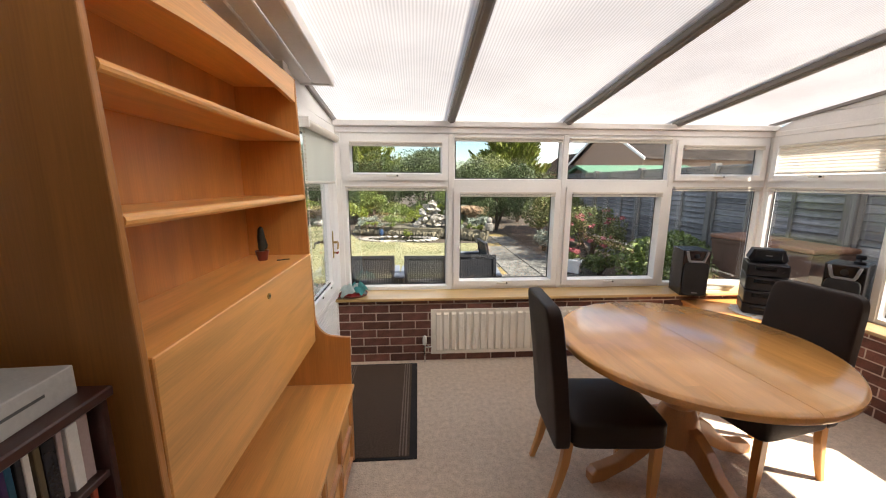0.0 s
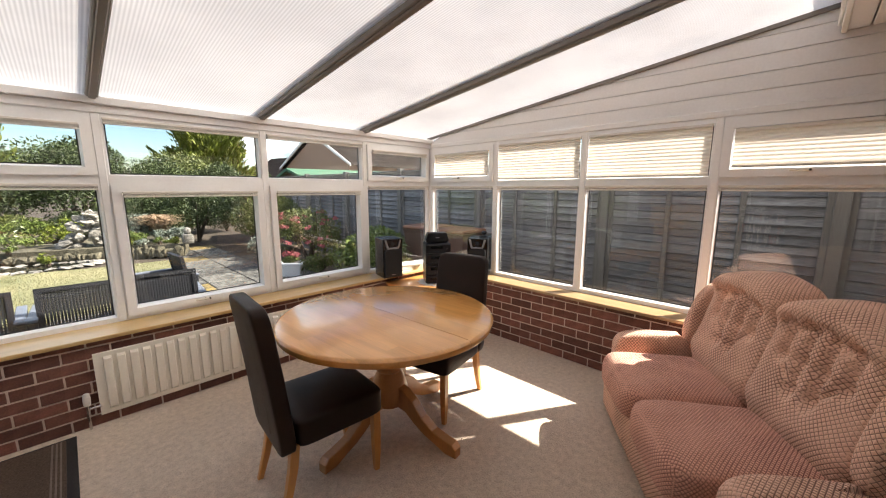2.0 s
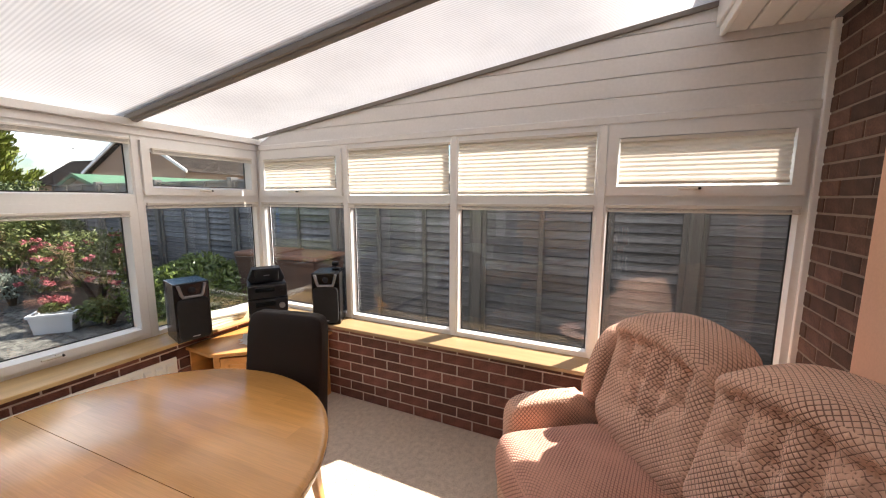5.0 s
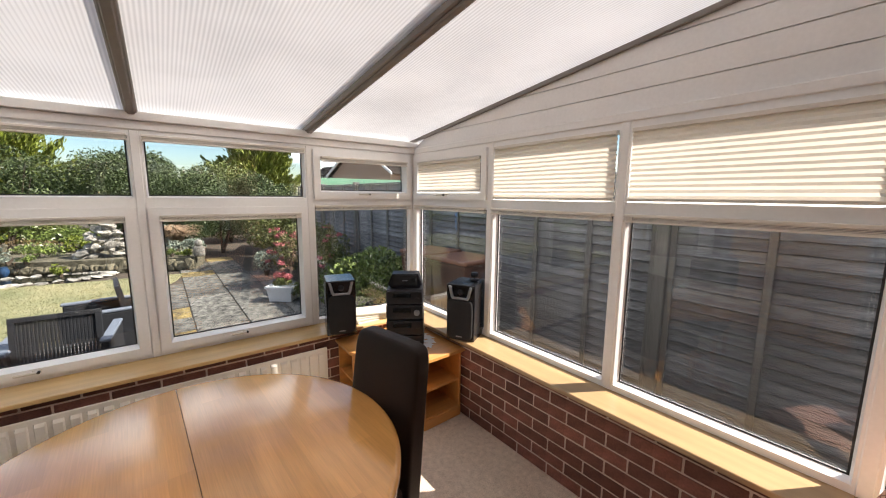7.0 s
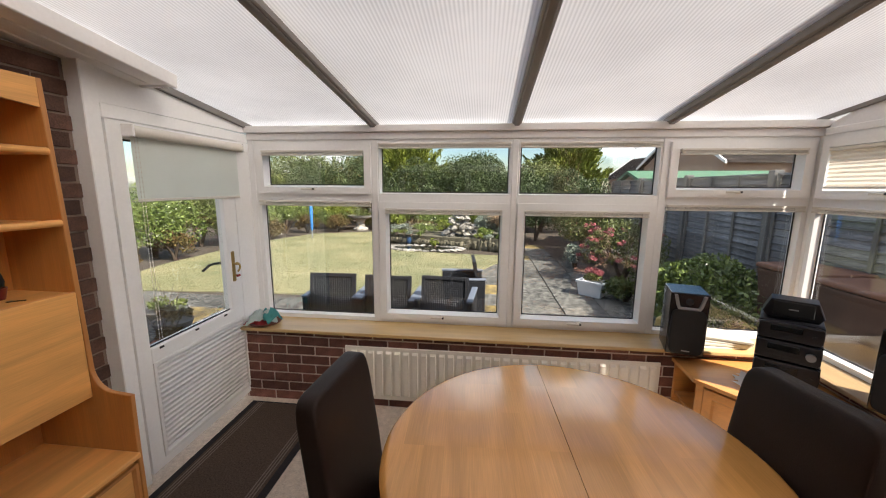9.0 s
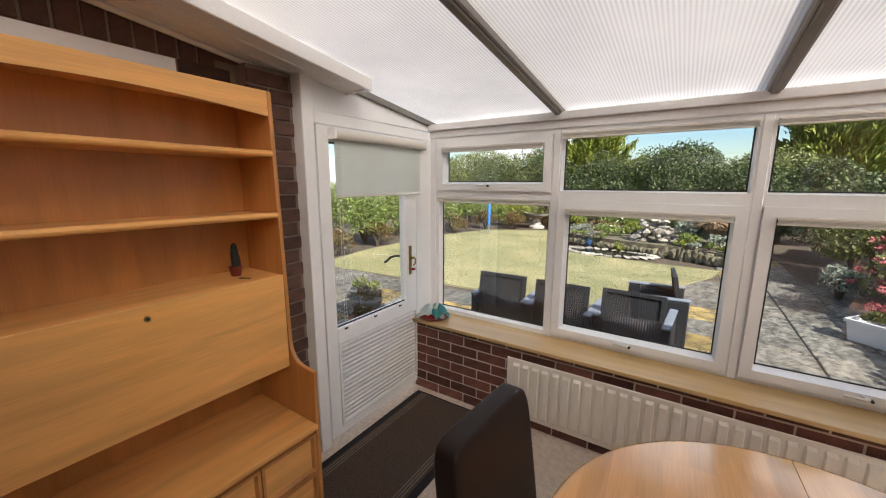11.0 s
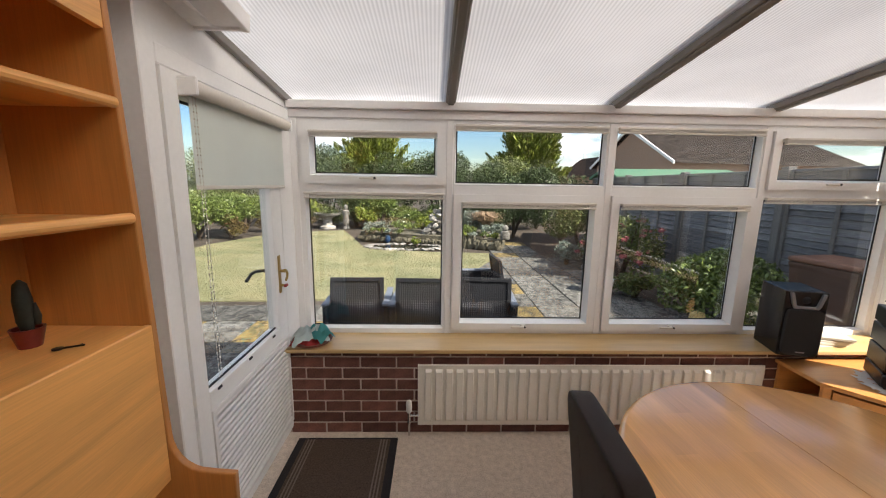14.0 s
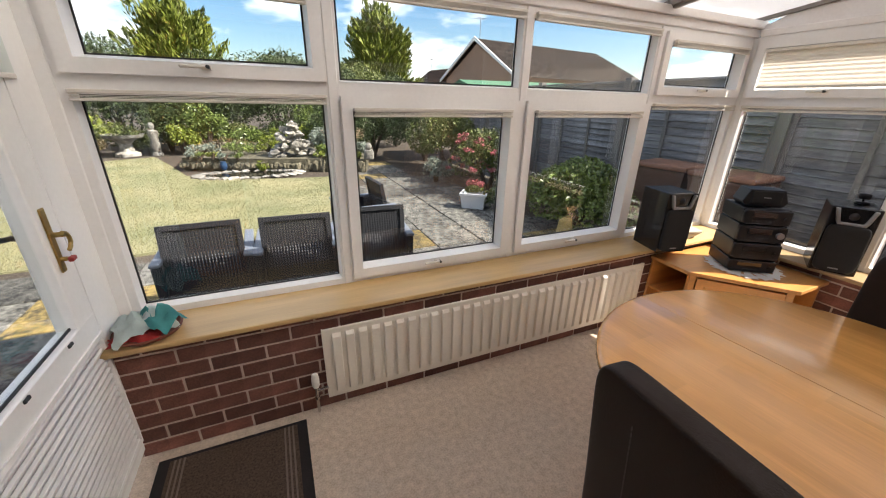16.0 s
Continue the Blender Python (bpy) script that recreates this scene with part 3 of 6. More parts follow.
bm = bmesh.new()
bx(bm, (DR - 0.205, -0.012, 0.75), (DR - 0.08, 0.05, 1.87), 0.004)
part("lock_stile", bm, UPVC, dr)
bm = bmesh.new()
ring(bm, DL + 0.08, 0.10, DR - 0.08, 0.67, 0.03, -0.018, 0.02, 0.012)
bx(bm, (DL + 0.1, 0.012, 0.12), (DR - 0.1, 0.03, 0.66))
part("lower_panel", bm, UPVC_GREY, dr)
for k in range(17):
    bm = bmesh.new()
    bx(bm, (DL + 0.105, -0.010, 0.0), (DR - 0.105, 0.004, 0.022), 0.003, pose(0, 0.004, 0.138 + k * 0.030, 22, 0, 0))
    part("slat", bm, UPVC_GREY, dr)

# ---- things indoors ----
def round_box(bm, lo, hi, p=4.0, nu=24, nv=14, fn=None, m=None):
    """A cushion: a box with full, rounded sides; fn may push each point."""
    lo, hi = Vector(lo), Vector(hi)
    c, h = (lo + hi) / 2, (hi - lo) / 2

    def se(a, e):
        return math.copysign(abs(a) ** e, a)
    e = 2.0 / p
    rows = []
    for j in range(nv + 1):
        v = -math.pi / 2 + math.pi * j / nv
        row = []
        for i in range(nu):
            u = 2 * math.pi * (i + 0.5) / nu
            q = Vector((se(math.cos(v), e) * se(math.cos(u), e), se(math.cos(v), e) * se(math.sin(u), e), se(math.sin(v), e)))
            w = c + Vector((q.x * h.x, q.y * h.y, q.z * h.z))
            if fn:
                w = fn(w, q)
            row.append(bm.verts.new(m @ w if m is not None else w))
        rows.append(row)
    for a, b in zip(rows, rows[1:]):
        for i in range(nu):
            bm.faces.new((a[i], a[(i + 1) % nu], b[(i + 1) % nu], b[i]))
    bmesh.ops.remove_doubles(bm, verts=bm.verts, dist=0.0004)


def round_grid(bm, lo, hi, p, nx, ny, nz, fn):
    """A cushion like round_box, but with its points spread evenly over the faces."""
    lo, hi = Vector(lo), Vector(hi)
    c, h = (lo + hi) / 2, (hi - lo) / 2

    def sheet(n, m, place):
        g = []
        for j in range(m + 1):
            row = []
            for i in range(n + 1):
                v = Vector(place(i / n * 2 - 1, j / m * 2 - 1))
                k = (abs(v.x) ** p + abs(v.y) ** p + abs(v.z) ** p) ** (-1.0 / p)
                q = v * k
                row.append(bm.verts.new(fn(c + Vector((q.x * h.x, q.y * h.y, q.z * h.z)), q)))
            g.append(row)
        for a, b in zip(g, g[1:]):
            for i in range(n):
                bm.faces.new((a[i], a[i + 1], b[i + 1], b[i]))
    for s_ in (-1, 1):
        sheet(nx, nz, lambda a, b: (a, s_, b))
        sheet(nx, ny, lambda a, b: (a, b, s_))
        sheet(ny, nz, lambda a, b: (s_, a, b))
    bmesh.ops.remove_doubles(bm, verts=bm.verts, dist=0.0004)


def weave_mat(name, c, c2, k=155.0):
    """Cut-pile upholstery with a small diamond lattice in relief."""
    m = bpy.data.materials.new(name)
    m.use_nodes = True
    nt = m.node_tree
    b = nt.nodes["Principled BSDF"]
    L, N = nt.links.new, nt.nodes.new
    co = N("ShaderNodeTexCoord")

    def math_node(op, p, q=None):
        n = N("ShaderNodeMath")
        n.operation = op
        for i, x in enumerate((p, q)):
            if x is None:
                continue
            if isinstance(x, (int, float)):
                n.inputs[i].default_value = x
            else:
                L(x, n.inputs[i])
        return n.outputs[0]
    sp, sn = N("ShaderNodeSeparateXYZ"), N("ShaderNodeSeparateXYZ")
    L(co.outputs["Object"], sp.inputs[0])
    L(co.outputs["Normal"], sn.inputs[0])

    def lattice(p, q):
        out = []
        for op in ("ADD", "SUBTRACT"):
            out.append(math_node("ABSOLUTE", math_node("SINE", math_node("MULTIPLY", math_node(op, p, q), k))))
        return math_node("MINIMUM", *out)
    x, y, z = sp.outputs
    pats = (lattice(y, z), lattice(x, z), lattice(x, y))
    wts = [math_node("POWER", math_node("ABSOLUTE", o), 8.0) for o in sn.outputs]
    tot = math_node("ADD", math_node("ADD", wts[0], wts[1]), wts[2])
    acc = math_node("ADD", math_node("ADD", math_node("MULTIPLY", pats[0], wts[0]), math_node("MULTIPLY", pats[1], wts[1])), math_node("MULTIPLY", pats[2], wts[2]))
    mn = N("ShaderNodeMath")
    mn.operation = "DIVIDE"
    L(acc, mn.inputs[0])
    L(tot, mn.inputs[1])
    nz = N("ShaderNodeTexNoise")
    nz.inputs["Scale"].default_value, nz.inputs["Detail"].default_value = 5, 6
    L(co.outputs["Object"], nz.inputs["Vector"])
    ad = N("ShaderNodeMath")
    ad.operation = "MULTIPLY_ADD"
    ad.inputs[1].default_value = 0.8
    L(nz.outputs["Fac"], ad.inputs[0])
    L(mn.outputs[0], ad.inputs[2])
    rp = N("ShaderNodeValToRGB")
    e = rp.color_ramp.elements
    e[0].position, e[1].position = 0.50, 0.80
    e[0].color, e[1].color = lum(c, 1), lum(c2, 1)
    L(ad.outputs[0], rp.inputs["Fac"])
    L(rp.outputs["Color"], b.inputs["Base Color"])
    b.inputs["Roughness"].default_value, b.inputs["Sheen Weight"].default_value = 0.95, 0.12
    b.inputs["Specular IOR Level"].default_value = 0.15
    bp = N("ShaderNodeBump")
    bp.inputs["Strength"].default_value, bp.inputs["Distance"].default_value = 0.7, 0.004
    L(mn.outputs[0], bp.inputs["Height"])
    L(bp.outputs["Normal"], b.inputs["Normal"])
    return m


SOFA = weave_mat("dusky_pink_diamond_weave", (0.25, 0.130, 0.096), (0.80, 0.50, 0.37), 145.0)
SOFA_SEAT = weave_mat("worn_rose_diamond_weave", (0.26, 0.110, 0.088), (0.74, 0.40, 0.30), 165.0)
MATSTRIPE = mat("pale_mat_stripe", (0.17, 0.13, 0.105), 0.95, 0.2, 30, 300, 0.4)


# wall unit
def wall_unit():
    w, t = 1.155, 0.020
    u = thing("wall_unit", pose(0.066, -2.608, 0), "golden teak wall unit with open shelves and drop-down flap", "wall unit")
    out = [(0, 0.03), (0.475, 0.03), (0.475, 0.50), (0.480, 0.762), (0.42, 0.767)]
    out += [(0.305 + 0.095 * (1 - math.sin(a)), 0.880 - 0.11 * math.cos(a)) for a in [i * math.pi / 2 / 7 for i in range(8)]]
    out += [(0.292, 1.5), (0.277, 2.03), (0, 2.03)]
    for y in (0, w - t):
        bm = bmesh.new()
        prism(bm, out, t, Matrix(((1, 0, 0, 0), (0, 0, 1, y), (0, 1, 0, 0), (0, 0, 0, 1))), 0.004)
        part("side_panel", bm, TEAK_UP_SHADED, u)
    bm = bmesh.new()
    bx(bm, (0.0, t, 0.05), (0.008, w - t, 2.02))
    part("back_panel", bm, TEAK_UP_SHADED, u)
    for z, d in ((1.497, 0.285), (1.772, 0.280)):
        bm = bmesh.new()
        bx(bm, (0.008, t, z - 0.02), (d, w - t, z), 0.003)
        cyl(bm, (d - 0.004, t, z - 0.008), (d - 0.004, w - t, z - 0.008), 0.014, n=12)
        part("shelf", bm, TEAK, u)
    bm = bmesh.new()
    bx(bm, (0.008, t, 1.187), (0.285, w - t, 1.207), 0.002)
    bx(bm, (0.008, t, 0.735), (0.27, w - t, 0.755), 0.002)
    part("flap_case", bm, TEAK, u)
    bm = bmesh.new()
    bx(bm, (0.284, t + 0.003, 0.748), (0.304, w - t - 0.003, 1.211), 0.003)
    fl = part("drop_flap", bm, TEAK, u)
    bm = bmesh.new()
    cyl(bm, (0.304, 0.598, 1.160), (0.309, 0.598, 1.160), 0.011, n=16)
    part("keyhole", bm, BRASS, fl, "small brass keyhole")
    bm = bmesh.new()
    cyl(bm, (0.3085, 0.598, 1.160), (0.3095, 0.598, 1.160), 0.006, n=12)
    part("key_slot", bm, GASKET, fl)
    # top rail with a shallow arch on its lower edge
    n = 20
    pts = [(t, 2.03)] + [(t + (w - 2 * t) * i / n, 1.925 + 0.035 * math.sin(math.pi * i / n)) for i in range(n + 1)] + [(w - t, 2.03)]
    bm = bmesh.new()
    prism(bm, pts, 0.018, Matrix(((0, 0, 1, 0.258), (1, 0, 0, 0), (0, 1, 0, 0), (0, 0, 0, 1))))
    part("top_rail", bm, TEAK, u)
    bm = bmesh.new()
    bx(bm, (0.0, t, 1.99), (0.255, w - t, 2.005))
    part("top_board", bm, TEAK, u)
    bm = bmesh.new()
    bx(bm, (0.008, t, 0.476), (0.492, w - t, 0.500), 0.006, seg=2)
    part("worktop", bm, TEAK, u)
    bm = bmesh.new()
    bx(bm, (0.008, t, 0.05), (0.445, w - t, 0.455))
    bx(bm, (0.0, 0.01, 0.0), (0.40, w - 0.01, 0.05))
    part("base_case", bm, TEAK, u)
    # lower fronts: framed panels, three drawers high at the far end
    cw = (w - 2 * t) / 4
    for c in range(4):
        rows = ((0.055, 0.445),) if c < 2 else ((0.055, 0.235), (0.245, 0.445))
        for z0, z1 in rows:
            y0, y1 = t + c * cw + 0.003, t + (c + 1) * cw - 0.003
            bm = bmesh.new()
            bx(bm, (0.446, y0, z0), (0.458, y1, z1), 0.002)
            fr = part("cupboard_door" if c < 2 else "drawer_front", bm, TEAK, u)
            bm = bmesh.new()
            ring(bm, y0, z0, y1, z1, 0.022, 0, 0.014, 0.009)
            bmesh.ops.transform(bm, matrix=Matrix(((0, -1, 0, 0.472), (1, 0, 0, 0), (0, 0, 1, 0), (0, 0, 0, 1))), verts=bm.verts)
            part("panel_moulding", bm, TEAK_UP_SHADED, fr)
    return u


wall_unit()

# small cactus in a red pot and a key on the flap's top
ct = thing("potted_cactus", pose(0.19, -1.60, 1.207), "small dark cactus in a red pot on the wall unit", "plant")
bm = bmesh.new()
lathe(bm, [(0.020, 0), (0.028, 0.035), (0.030, 0.045), (0.026, 0.045), (0.024, 0.036)], 16)
part("pot", bm, mat("red_glazed_pot", (0.16, 0.02, 0.015), 0.35), ct, "red pot", 40)
bm = bmesh.new()
lathe(bm, [(0.010, 0.036), (0.016, 0.06), (0.017, 0.11), (0.012, 0.145), (0.003, 0.155)], 10)
lathe(bm, [(0.006, 0.0), (0.009, 0.02), (0.003, 0.05)], 8, (0.014, 0.01, 0.05))
part("cactus", bm, mat("dark_green_cactus", (0.014, 0.018, 0.012), 0.7, 0.4, 30), ct, "", 60)
ky = thing("key", pose(0.27, -1.62, 1.2085, 0, 0, 30), "small dark metal key lying on the wall unit", "key")
bm = bmesh.new()
bmesh.ops.create_cone(bm, cap_ends=True, segments=14, radius1=0.010, radius2=0.010, depth=0.003, matrix=pose(0, 0, 0.002))
bx(bm, (0.008, -0.002, 0.0), (0.045, 0.002, 0.004), 0.001)
bx(bm, (0.036, 0.001, 0.0), (0.040, 0.009, 0.003))
part("key_body", bm, mat("dark_steel", (0.10, 0.09, 0.08), 0.35, metal=1.0), ky)


# dining table
def dining_table():
    R = 0.647
    tb = thing("dining_table", pose(2.322, -1.578, 0, 0, 0, 2.8), "honey-coloured round wooden pedestal dining table with central joint", "table")
    prof = [(-0.030, 0.700), (-0.006, 0.705), (0.0, 0.718), (-0.001, 0.735), (-0.010, 0.746), (-0.022, 0.750)]
    for s in (1, -1):
        bm = bmesh.new()
        n = 36
        rings = []
        for dr, z in prof:
            r = R + dr
            a0 = math.asin(0.0012 / r)
            rings.append([bm.verts.new((s * max(r * math.cos(a), 0.0012), r * math.sin(a), z))
                          for a in [(-math.pi / 2 + a0) + (math.pi - 2 * a0) * i / n for i in range(n + 1)]])
        for p, q in zip(rings, rings[1:]):
            for i in range(n):
                bm.faces.new((p[i], p[i + 1], q[i + 1], q[i]))
        bm.faces.new(rings[0])
        bm.faces.new(rings[-1])
        bm.faces.new([r[0] for r in rings] + [r[-1] for r in reversed(rings)])
        part("table_leaf", bm, TABLEWOOD, tb, "", 35)
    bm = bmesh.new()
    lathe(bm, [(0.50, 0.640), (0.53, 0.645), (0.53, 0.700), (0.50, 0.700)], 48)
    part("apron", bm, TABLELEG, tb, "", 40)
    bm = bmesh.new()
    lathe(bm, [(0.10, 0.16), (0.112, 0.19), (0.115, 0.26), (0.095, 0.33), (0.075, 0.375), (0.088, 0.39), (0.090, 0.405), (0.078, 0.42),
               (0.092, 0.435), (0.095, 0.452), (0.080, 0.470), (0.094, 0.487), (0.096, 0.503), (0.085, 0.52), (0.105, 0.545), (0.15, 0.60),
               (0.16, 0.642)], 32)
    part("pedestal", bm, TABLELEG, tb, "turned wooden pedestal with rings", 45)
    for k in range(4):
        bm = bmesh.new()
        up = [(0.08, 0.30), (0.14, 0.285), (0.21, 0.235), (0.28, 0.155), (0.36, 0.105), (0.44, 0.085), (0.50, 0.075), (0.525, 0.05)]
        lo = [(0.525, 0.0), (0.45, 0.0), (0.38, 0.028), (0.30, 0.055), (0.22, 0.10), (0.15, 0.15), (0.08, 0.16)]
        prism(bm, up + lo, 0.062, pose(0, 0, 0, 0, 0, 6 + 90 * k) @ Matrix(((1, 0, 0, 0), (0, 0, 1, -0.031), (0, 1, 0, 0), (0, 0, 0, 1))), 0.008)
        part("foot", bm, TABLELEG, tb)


dining_table()


THREAD = mat("grey_thread", (0.10, 0.09, 0.085), 0.8)


# dining chairs: local +x is the front
def dining_chair(m, label):
    ch = thing("dining_chair", m, label, "chair", "chairs at the dining table")
    bm = bmesh.new()
    round_box(bm, (-0.215, -0.215, 0.335), (0.245, 0.215, 0.475), 9, 40, 18,
              lambda w, q: w + Vector((0, 0, 0.012 * (1 - q.x * q.x) * (1 - q.y * q.y) if q.z > 0 else 0)))
    part("seat", bm, LEATHER, ch, "", 60)

    def lean(w, q):
        k = (w.z - 0.33) / 0.68
        return Vector((w.x - 0.075 * k * k - 0.012 * math.sin(k * 3.0), w.y * (1 - 0.05 * k), w.z))
    bm = bmesh.new()
    round_box(bm, (-0.285, -0.212, 0.315), (-0.208, 0.212, 1.02), 10, 44, 26, lean)
    back = part("backrest", bm, LEATHER, ch, "", 60)
    for y in (-0.09, 0.09):
        bm = bmesh.new()
        for i in range(30):
            z = 0.40 + i * 0.018
            k = (z - 0.33) / 0.68
            x = -0.2875 - 0.075 * k * k - 0.012 * math.sin(k * 3.0)
            bx(bm, (x, y * (1 - 0.05 * k) - 0.0012, z), (x + 0.004, y * (1 - 0.05 * k) + 0.0012, z + 0.012))
        part("stitching", bm, THREAD, back, "pale seam stitching")
    for x, y, sp in ((0.205, 0.175, 0.0), (0.205, -0.175, 0.0), (-0.215, 0.172, -0.075), (-0.215, -0.172, -0.075)):
        bm = bmesh.new()
        a, b = 0.021, 0.014
        secs = []
        for z, s, dx in ((0.36, a, 0), (0.24, a * 0.95, sp * 0.18), (0.12, (a + b) / 2, sp * 0.52), (0.0, b, sp)):
            secs.append([bm.verts.new((x + dx + sx * s, y + sy * s, z)) for sx, sy in ((-1, -1), (1, -1), (1, 1), (-1, 1))])
        for p, q in zip(secs, secs[1:]):
            for i in range(4):
                bm.faces.new((p[i], p[(i + 1) % 4], q[(i + 1) % 4], q[i]))
        bm.faces.new(secs[0])
        bm.faces.new(secs[-1])
        bmesh.ops.bevel(bm, geom=[e for e in bm.edges if abs(e.verts[0].co.z - e.verts[1].co.z) > 0.05], offset=0.004, segments=1, affect="EDGES")
        part("leg", bm, CHAIRLEG, ch)
    return ch


chair_a = dining_chair(pose(1.835, -1.650, 0, 0, 0, -4), "dark brown leatherette dining chair with golden wooden legs")
copy_thing(chair_a, pose(2.728, -1.622, 0, 0, 0, 191))


# radiator
def radiator():
    x0, x1, z0, z1, y = 1.012, 3.212, 0.072, 0.484, BRICK_N - 0.028
    L = x1 - x0
    rd = thing("radiator", pose(x0, y, z0), "long cream-white panel radiator on the brick wall", "radiator")
    h = z1 - z0
    n = 33
    bm = bmesh.new()
    prof = []
    pitch = (L - 0.05) / n
    for i in range(n):
        a = 0.025 + i * pitch
        prof += [(a, 0.0), (a + pitch * 0.28, 0.0), (a + pitch * 0.36, -0.016), (a + pitch * 0.92, -0.016)]
    prof += [(L - 0.025, 0.0), (L, 0.0)]
    prof = [(0.0, 0.0)] + prof
    rows = []
    for z, k in ((0.0, 0), (0.030, 0), (0.045, 1), (h - 0.045, 1), (h - 0.030, 0), (h - 0.006, 0), (h, -0.6)):
        rows.append([bm.verts.new((px, (py * k if k > 0 else -k * 0.010), z)) for px, py in prof])
    for p, q in zip(rows, rows[1:]):
        for i in range(len(prof) - 1):
            bm.faces.new((p[i], p[i + 1], q[i + 1], q[i]))
    bx(bm, (0.0, 0.001, 0.0), (L, 0.012, h - 0.004))
    part("front_panel", bm, RADWHITE, rd, "", 30)
    bm = bmesh.new()
    bx(bm, (0.0, 0.0135, 0.004), (0.006, 0.03, h - 0.006), 0.002)
    bx(bm, (L - 0.006, 0.0135, 0.004), (L, 0.03, h - 0.006), 0.002)
    bx(bm, (0.006, 0.0135, h - 0.018), (L - 0.006, 0.03, h - 0.012))
    part("side_casing", bm, RADWHITE, rd)
    bm = bmesh.new()
    lathe(bm, [(0.013, 0.09), (0.018, 0.10), (0.019, 0.14), (0.016, 0.165), (0.010, 0.172)], 14, (-0.055, -0.002, 0))
    v = part("valve_head", bm, mat("white_valve_plastic", (0.7, 0.68, 0.64), 0.4), rd, "white thermostatic valve head", 50)
    bm = bmesh.new()
    cyl(bm, (-0.055, -0.002, 0.03), (-0.055, -0.002, 0.09), 0.010, n=10)
    cyl(bm, (-0.055, -0.002, 0.065), (0.005, 0.004, 0.065), 0.009, n=10)
    cyl(bm, (-0.055, -0.002, -0.07), (-0.055, -0.002, 0.03), 0.0075, n=10)
    cyl(bm, (-0.055, -0.002, 0.015), (-0.055, -0.002, 0.03), 0.013, n=6)
    part("valve_body", bm, CHROME, v)


radiator()

# door mat
mt = thing("door_mat", pose(0.272, -1.452, 0), "dark brown ribbed door mat with pale striped edges", "mat")
bm = bmesh.new()
bx(bm, (0, 0, 0.0), (0.618, 1.135, 0.007), 0.003)
part("mat_border", bm, MATBORDER, mt)
bm = bmesh.new()
bx(bm, (0.045, 0.02, 0.003), (0.573, 1.115, 0.010), 0.002)
part("mat_surface", bm, MATFIBRE, mt)
for x in (0.062, 0.080, 0.098, 0.512, 0.530, 0.548):
    bm = bmesh.new()
    bx(bm, (x, 0.022, 0.0085), (x + 0.008, 1.113, 0.0112), 0.001)
    part("stripe", bm, MATSTRIPE, mt)

# roller blind and furniture of the garden door
rb = thing("roller_blind", pose(XW, 0, 0, 0, 0, 90), "pale green roller blind half lowered over the door glass", "blind")
bm = bmesh.new()
cyl(bm, (-1.035, -0.048, 1.905), (-0.205, -0.048, 1.905), 0.028, n=18)
part("roller", bm, BLIND_RAIL, rb, "", 50)
bm = bmesh.new()
bx(bm, (-1.05, -0.078, 1.875), (-1.036, -0.006, 1.937), 0.004)
part("bracket", bm, UPVC, rb)
bm = bmesh.new()
bx(bm, (-0.204, -0.078, 1.875), (-0.19, -0.006, 1.937), 0.004)
part("bracket", bm, UPVC, rb)
bm = bmesh.new()
bx(bm, (-1.02, -0.0265, 1.565), (-0.22, -0.0255, 1.90))
part("cloth", bm, ROLLER, rb)
bm = bmesh.new()
bx(bm, (-1.02, -0.030, 1.552), (-0.22, -0.022, 1.568), 0.003)
part("bottom_bar", bm, BLIND_RAIL, rb)
bm = bmesh.new()
for x in (-1.002, -0.985):
    for i in range(44):
        cyl(bm, (x, -0.03, 0.80 + i * 0.025), (x, -0.03, 0.806 + i * 0.025), 0.003, n=6)
    cyl(bm, (x, -0.03, 0.80), (x, -0.03, 1.90), 0.0008, n=5)
part("bead_chain", bm, BLIND_RAIL, rb)
bm = bmesh.new()
bx(bm, (-0.352, -0.018, 0.955), (-0.320, -0.0125, 1.175), 0.004)
hp = part("handle_plate", bm, BRASS, dr, "worn brass handle plate")
bm = bmesh.new()
cyl(bm, (-0.336, -0.012, 1.085), (-0.336, -0.050, 1.085), 0.009, n=10)
for i in range(6):
    a0, a1 = math.radians(-70 + i * 25), math.radians(-70 + (i + 1) * 25)
    cyl(bm, (-0.355 + 0.040 * math.cos(a0), -0.050, 1.062 + 0.032 * math.sin(a0)), (-0.355 + 0.040 * math.cos(a1), -0.050, 1.062 + 0.032 * math.sin(a1)), 0.0065, n=8)
part("lever", bm, BRASS, hp, "short curved brass lever", 40)
bm = bmesh.new()
cyl(bm, (-0.336, -0.012, 1.000), (-0.336, -0.032, 1.000), 0.008, n=10)
bx(bm, (-0.340, -0.045, 0.994), (-0.332, -0.03, 1.006), 0.001)
part("key_in_lock", bm, BRASS, hp)
bm = bmesh.new()
bx(bm, (-0.352, -0.055, 0.992), (-0.322, -0.040, 1.008), 0.003)
part("key_tag", bm, mat("red_plastic_tag", (0.35, 0.03, 0.02), 0.4), hp, "red plastic key head")
bm = bmesh.new()
pts = [(-0.345, 0.075, 1.088), (-0.385, 0.095, 1.092), (-0.430, 0.100, 1.088), (-0.470, 0.098, 1.070), (-0.495, 0.096, 1.064)]
cyl(bm, (-0.345, 0.050, 1.088), pts[0], 0.010, n=10)
for p, q in zip(pts, pts[1:]):
    cyl(bm, p, q, 0.009, 0.0085, n=10)
part("outer_lever", bm, GASKET, dr, "dark outer lever handle", 40)
bm = bmesh.new()
for x in (-0.98, -0.72, -0.46):
    bx(bm, (x - 0.014, -0.018, 0.735), (x + 0.014, -0.011, 0.747), 0.002)
part("glazing_clip", bm, GASKET, dr)


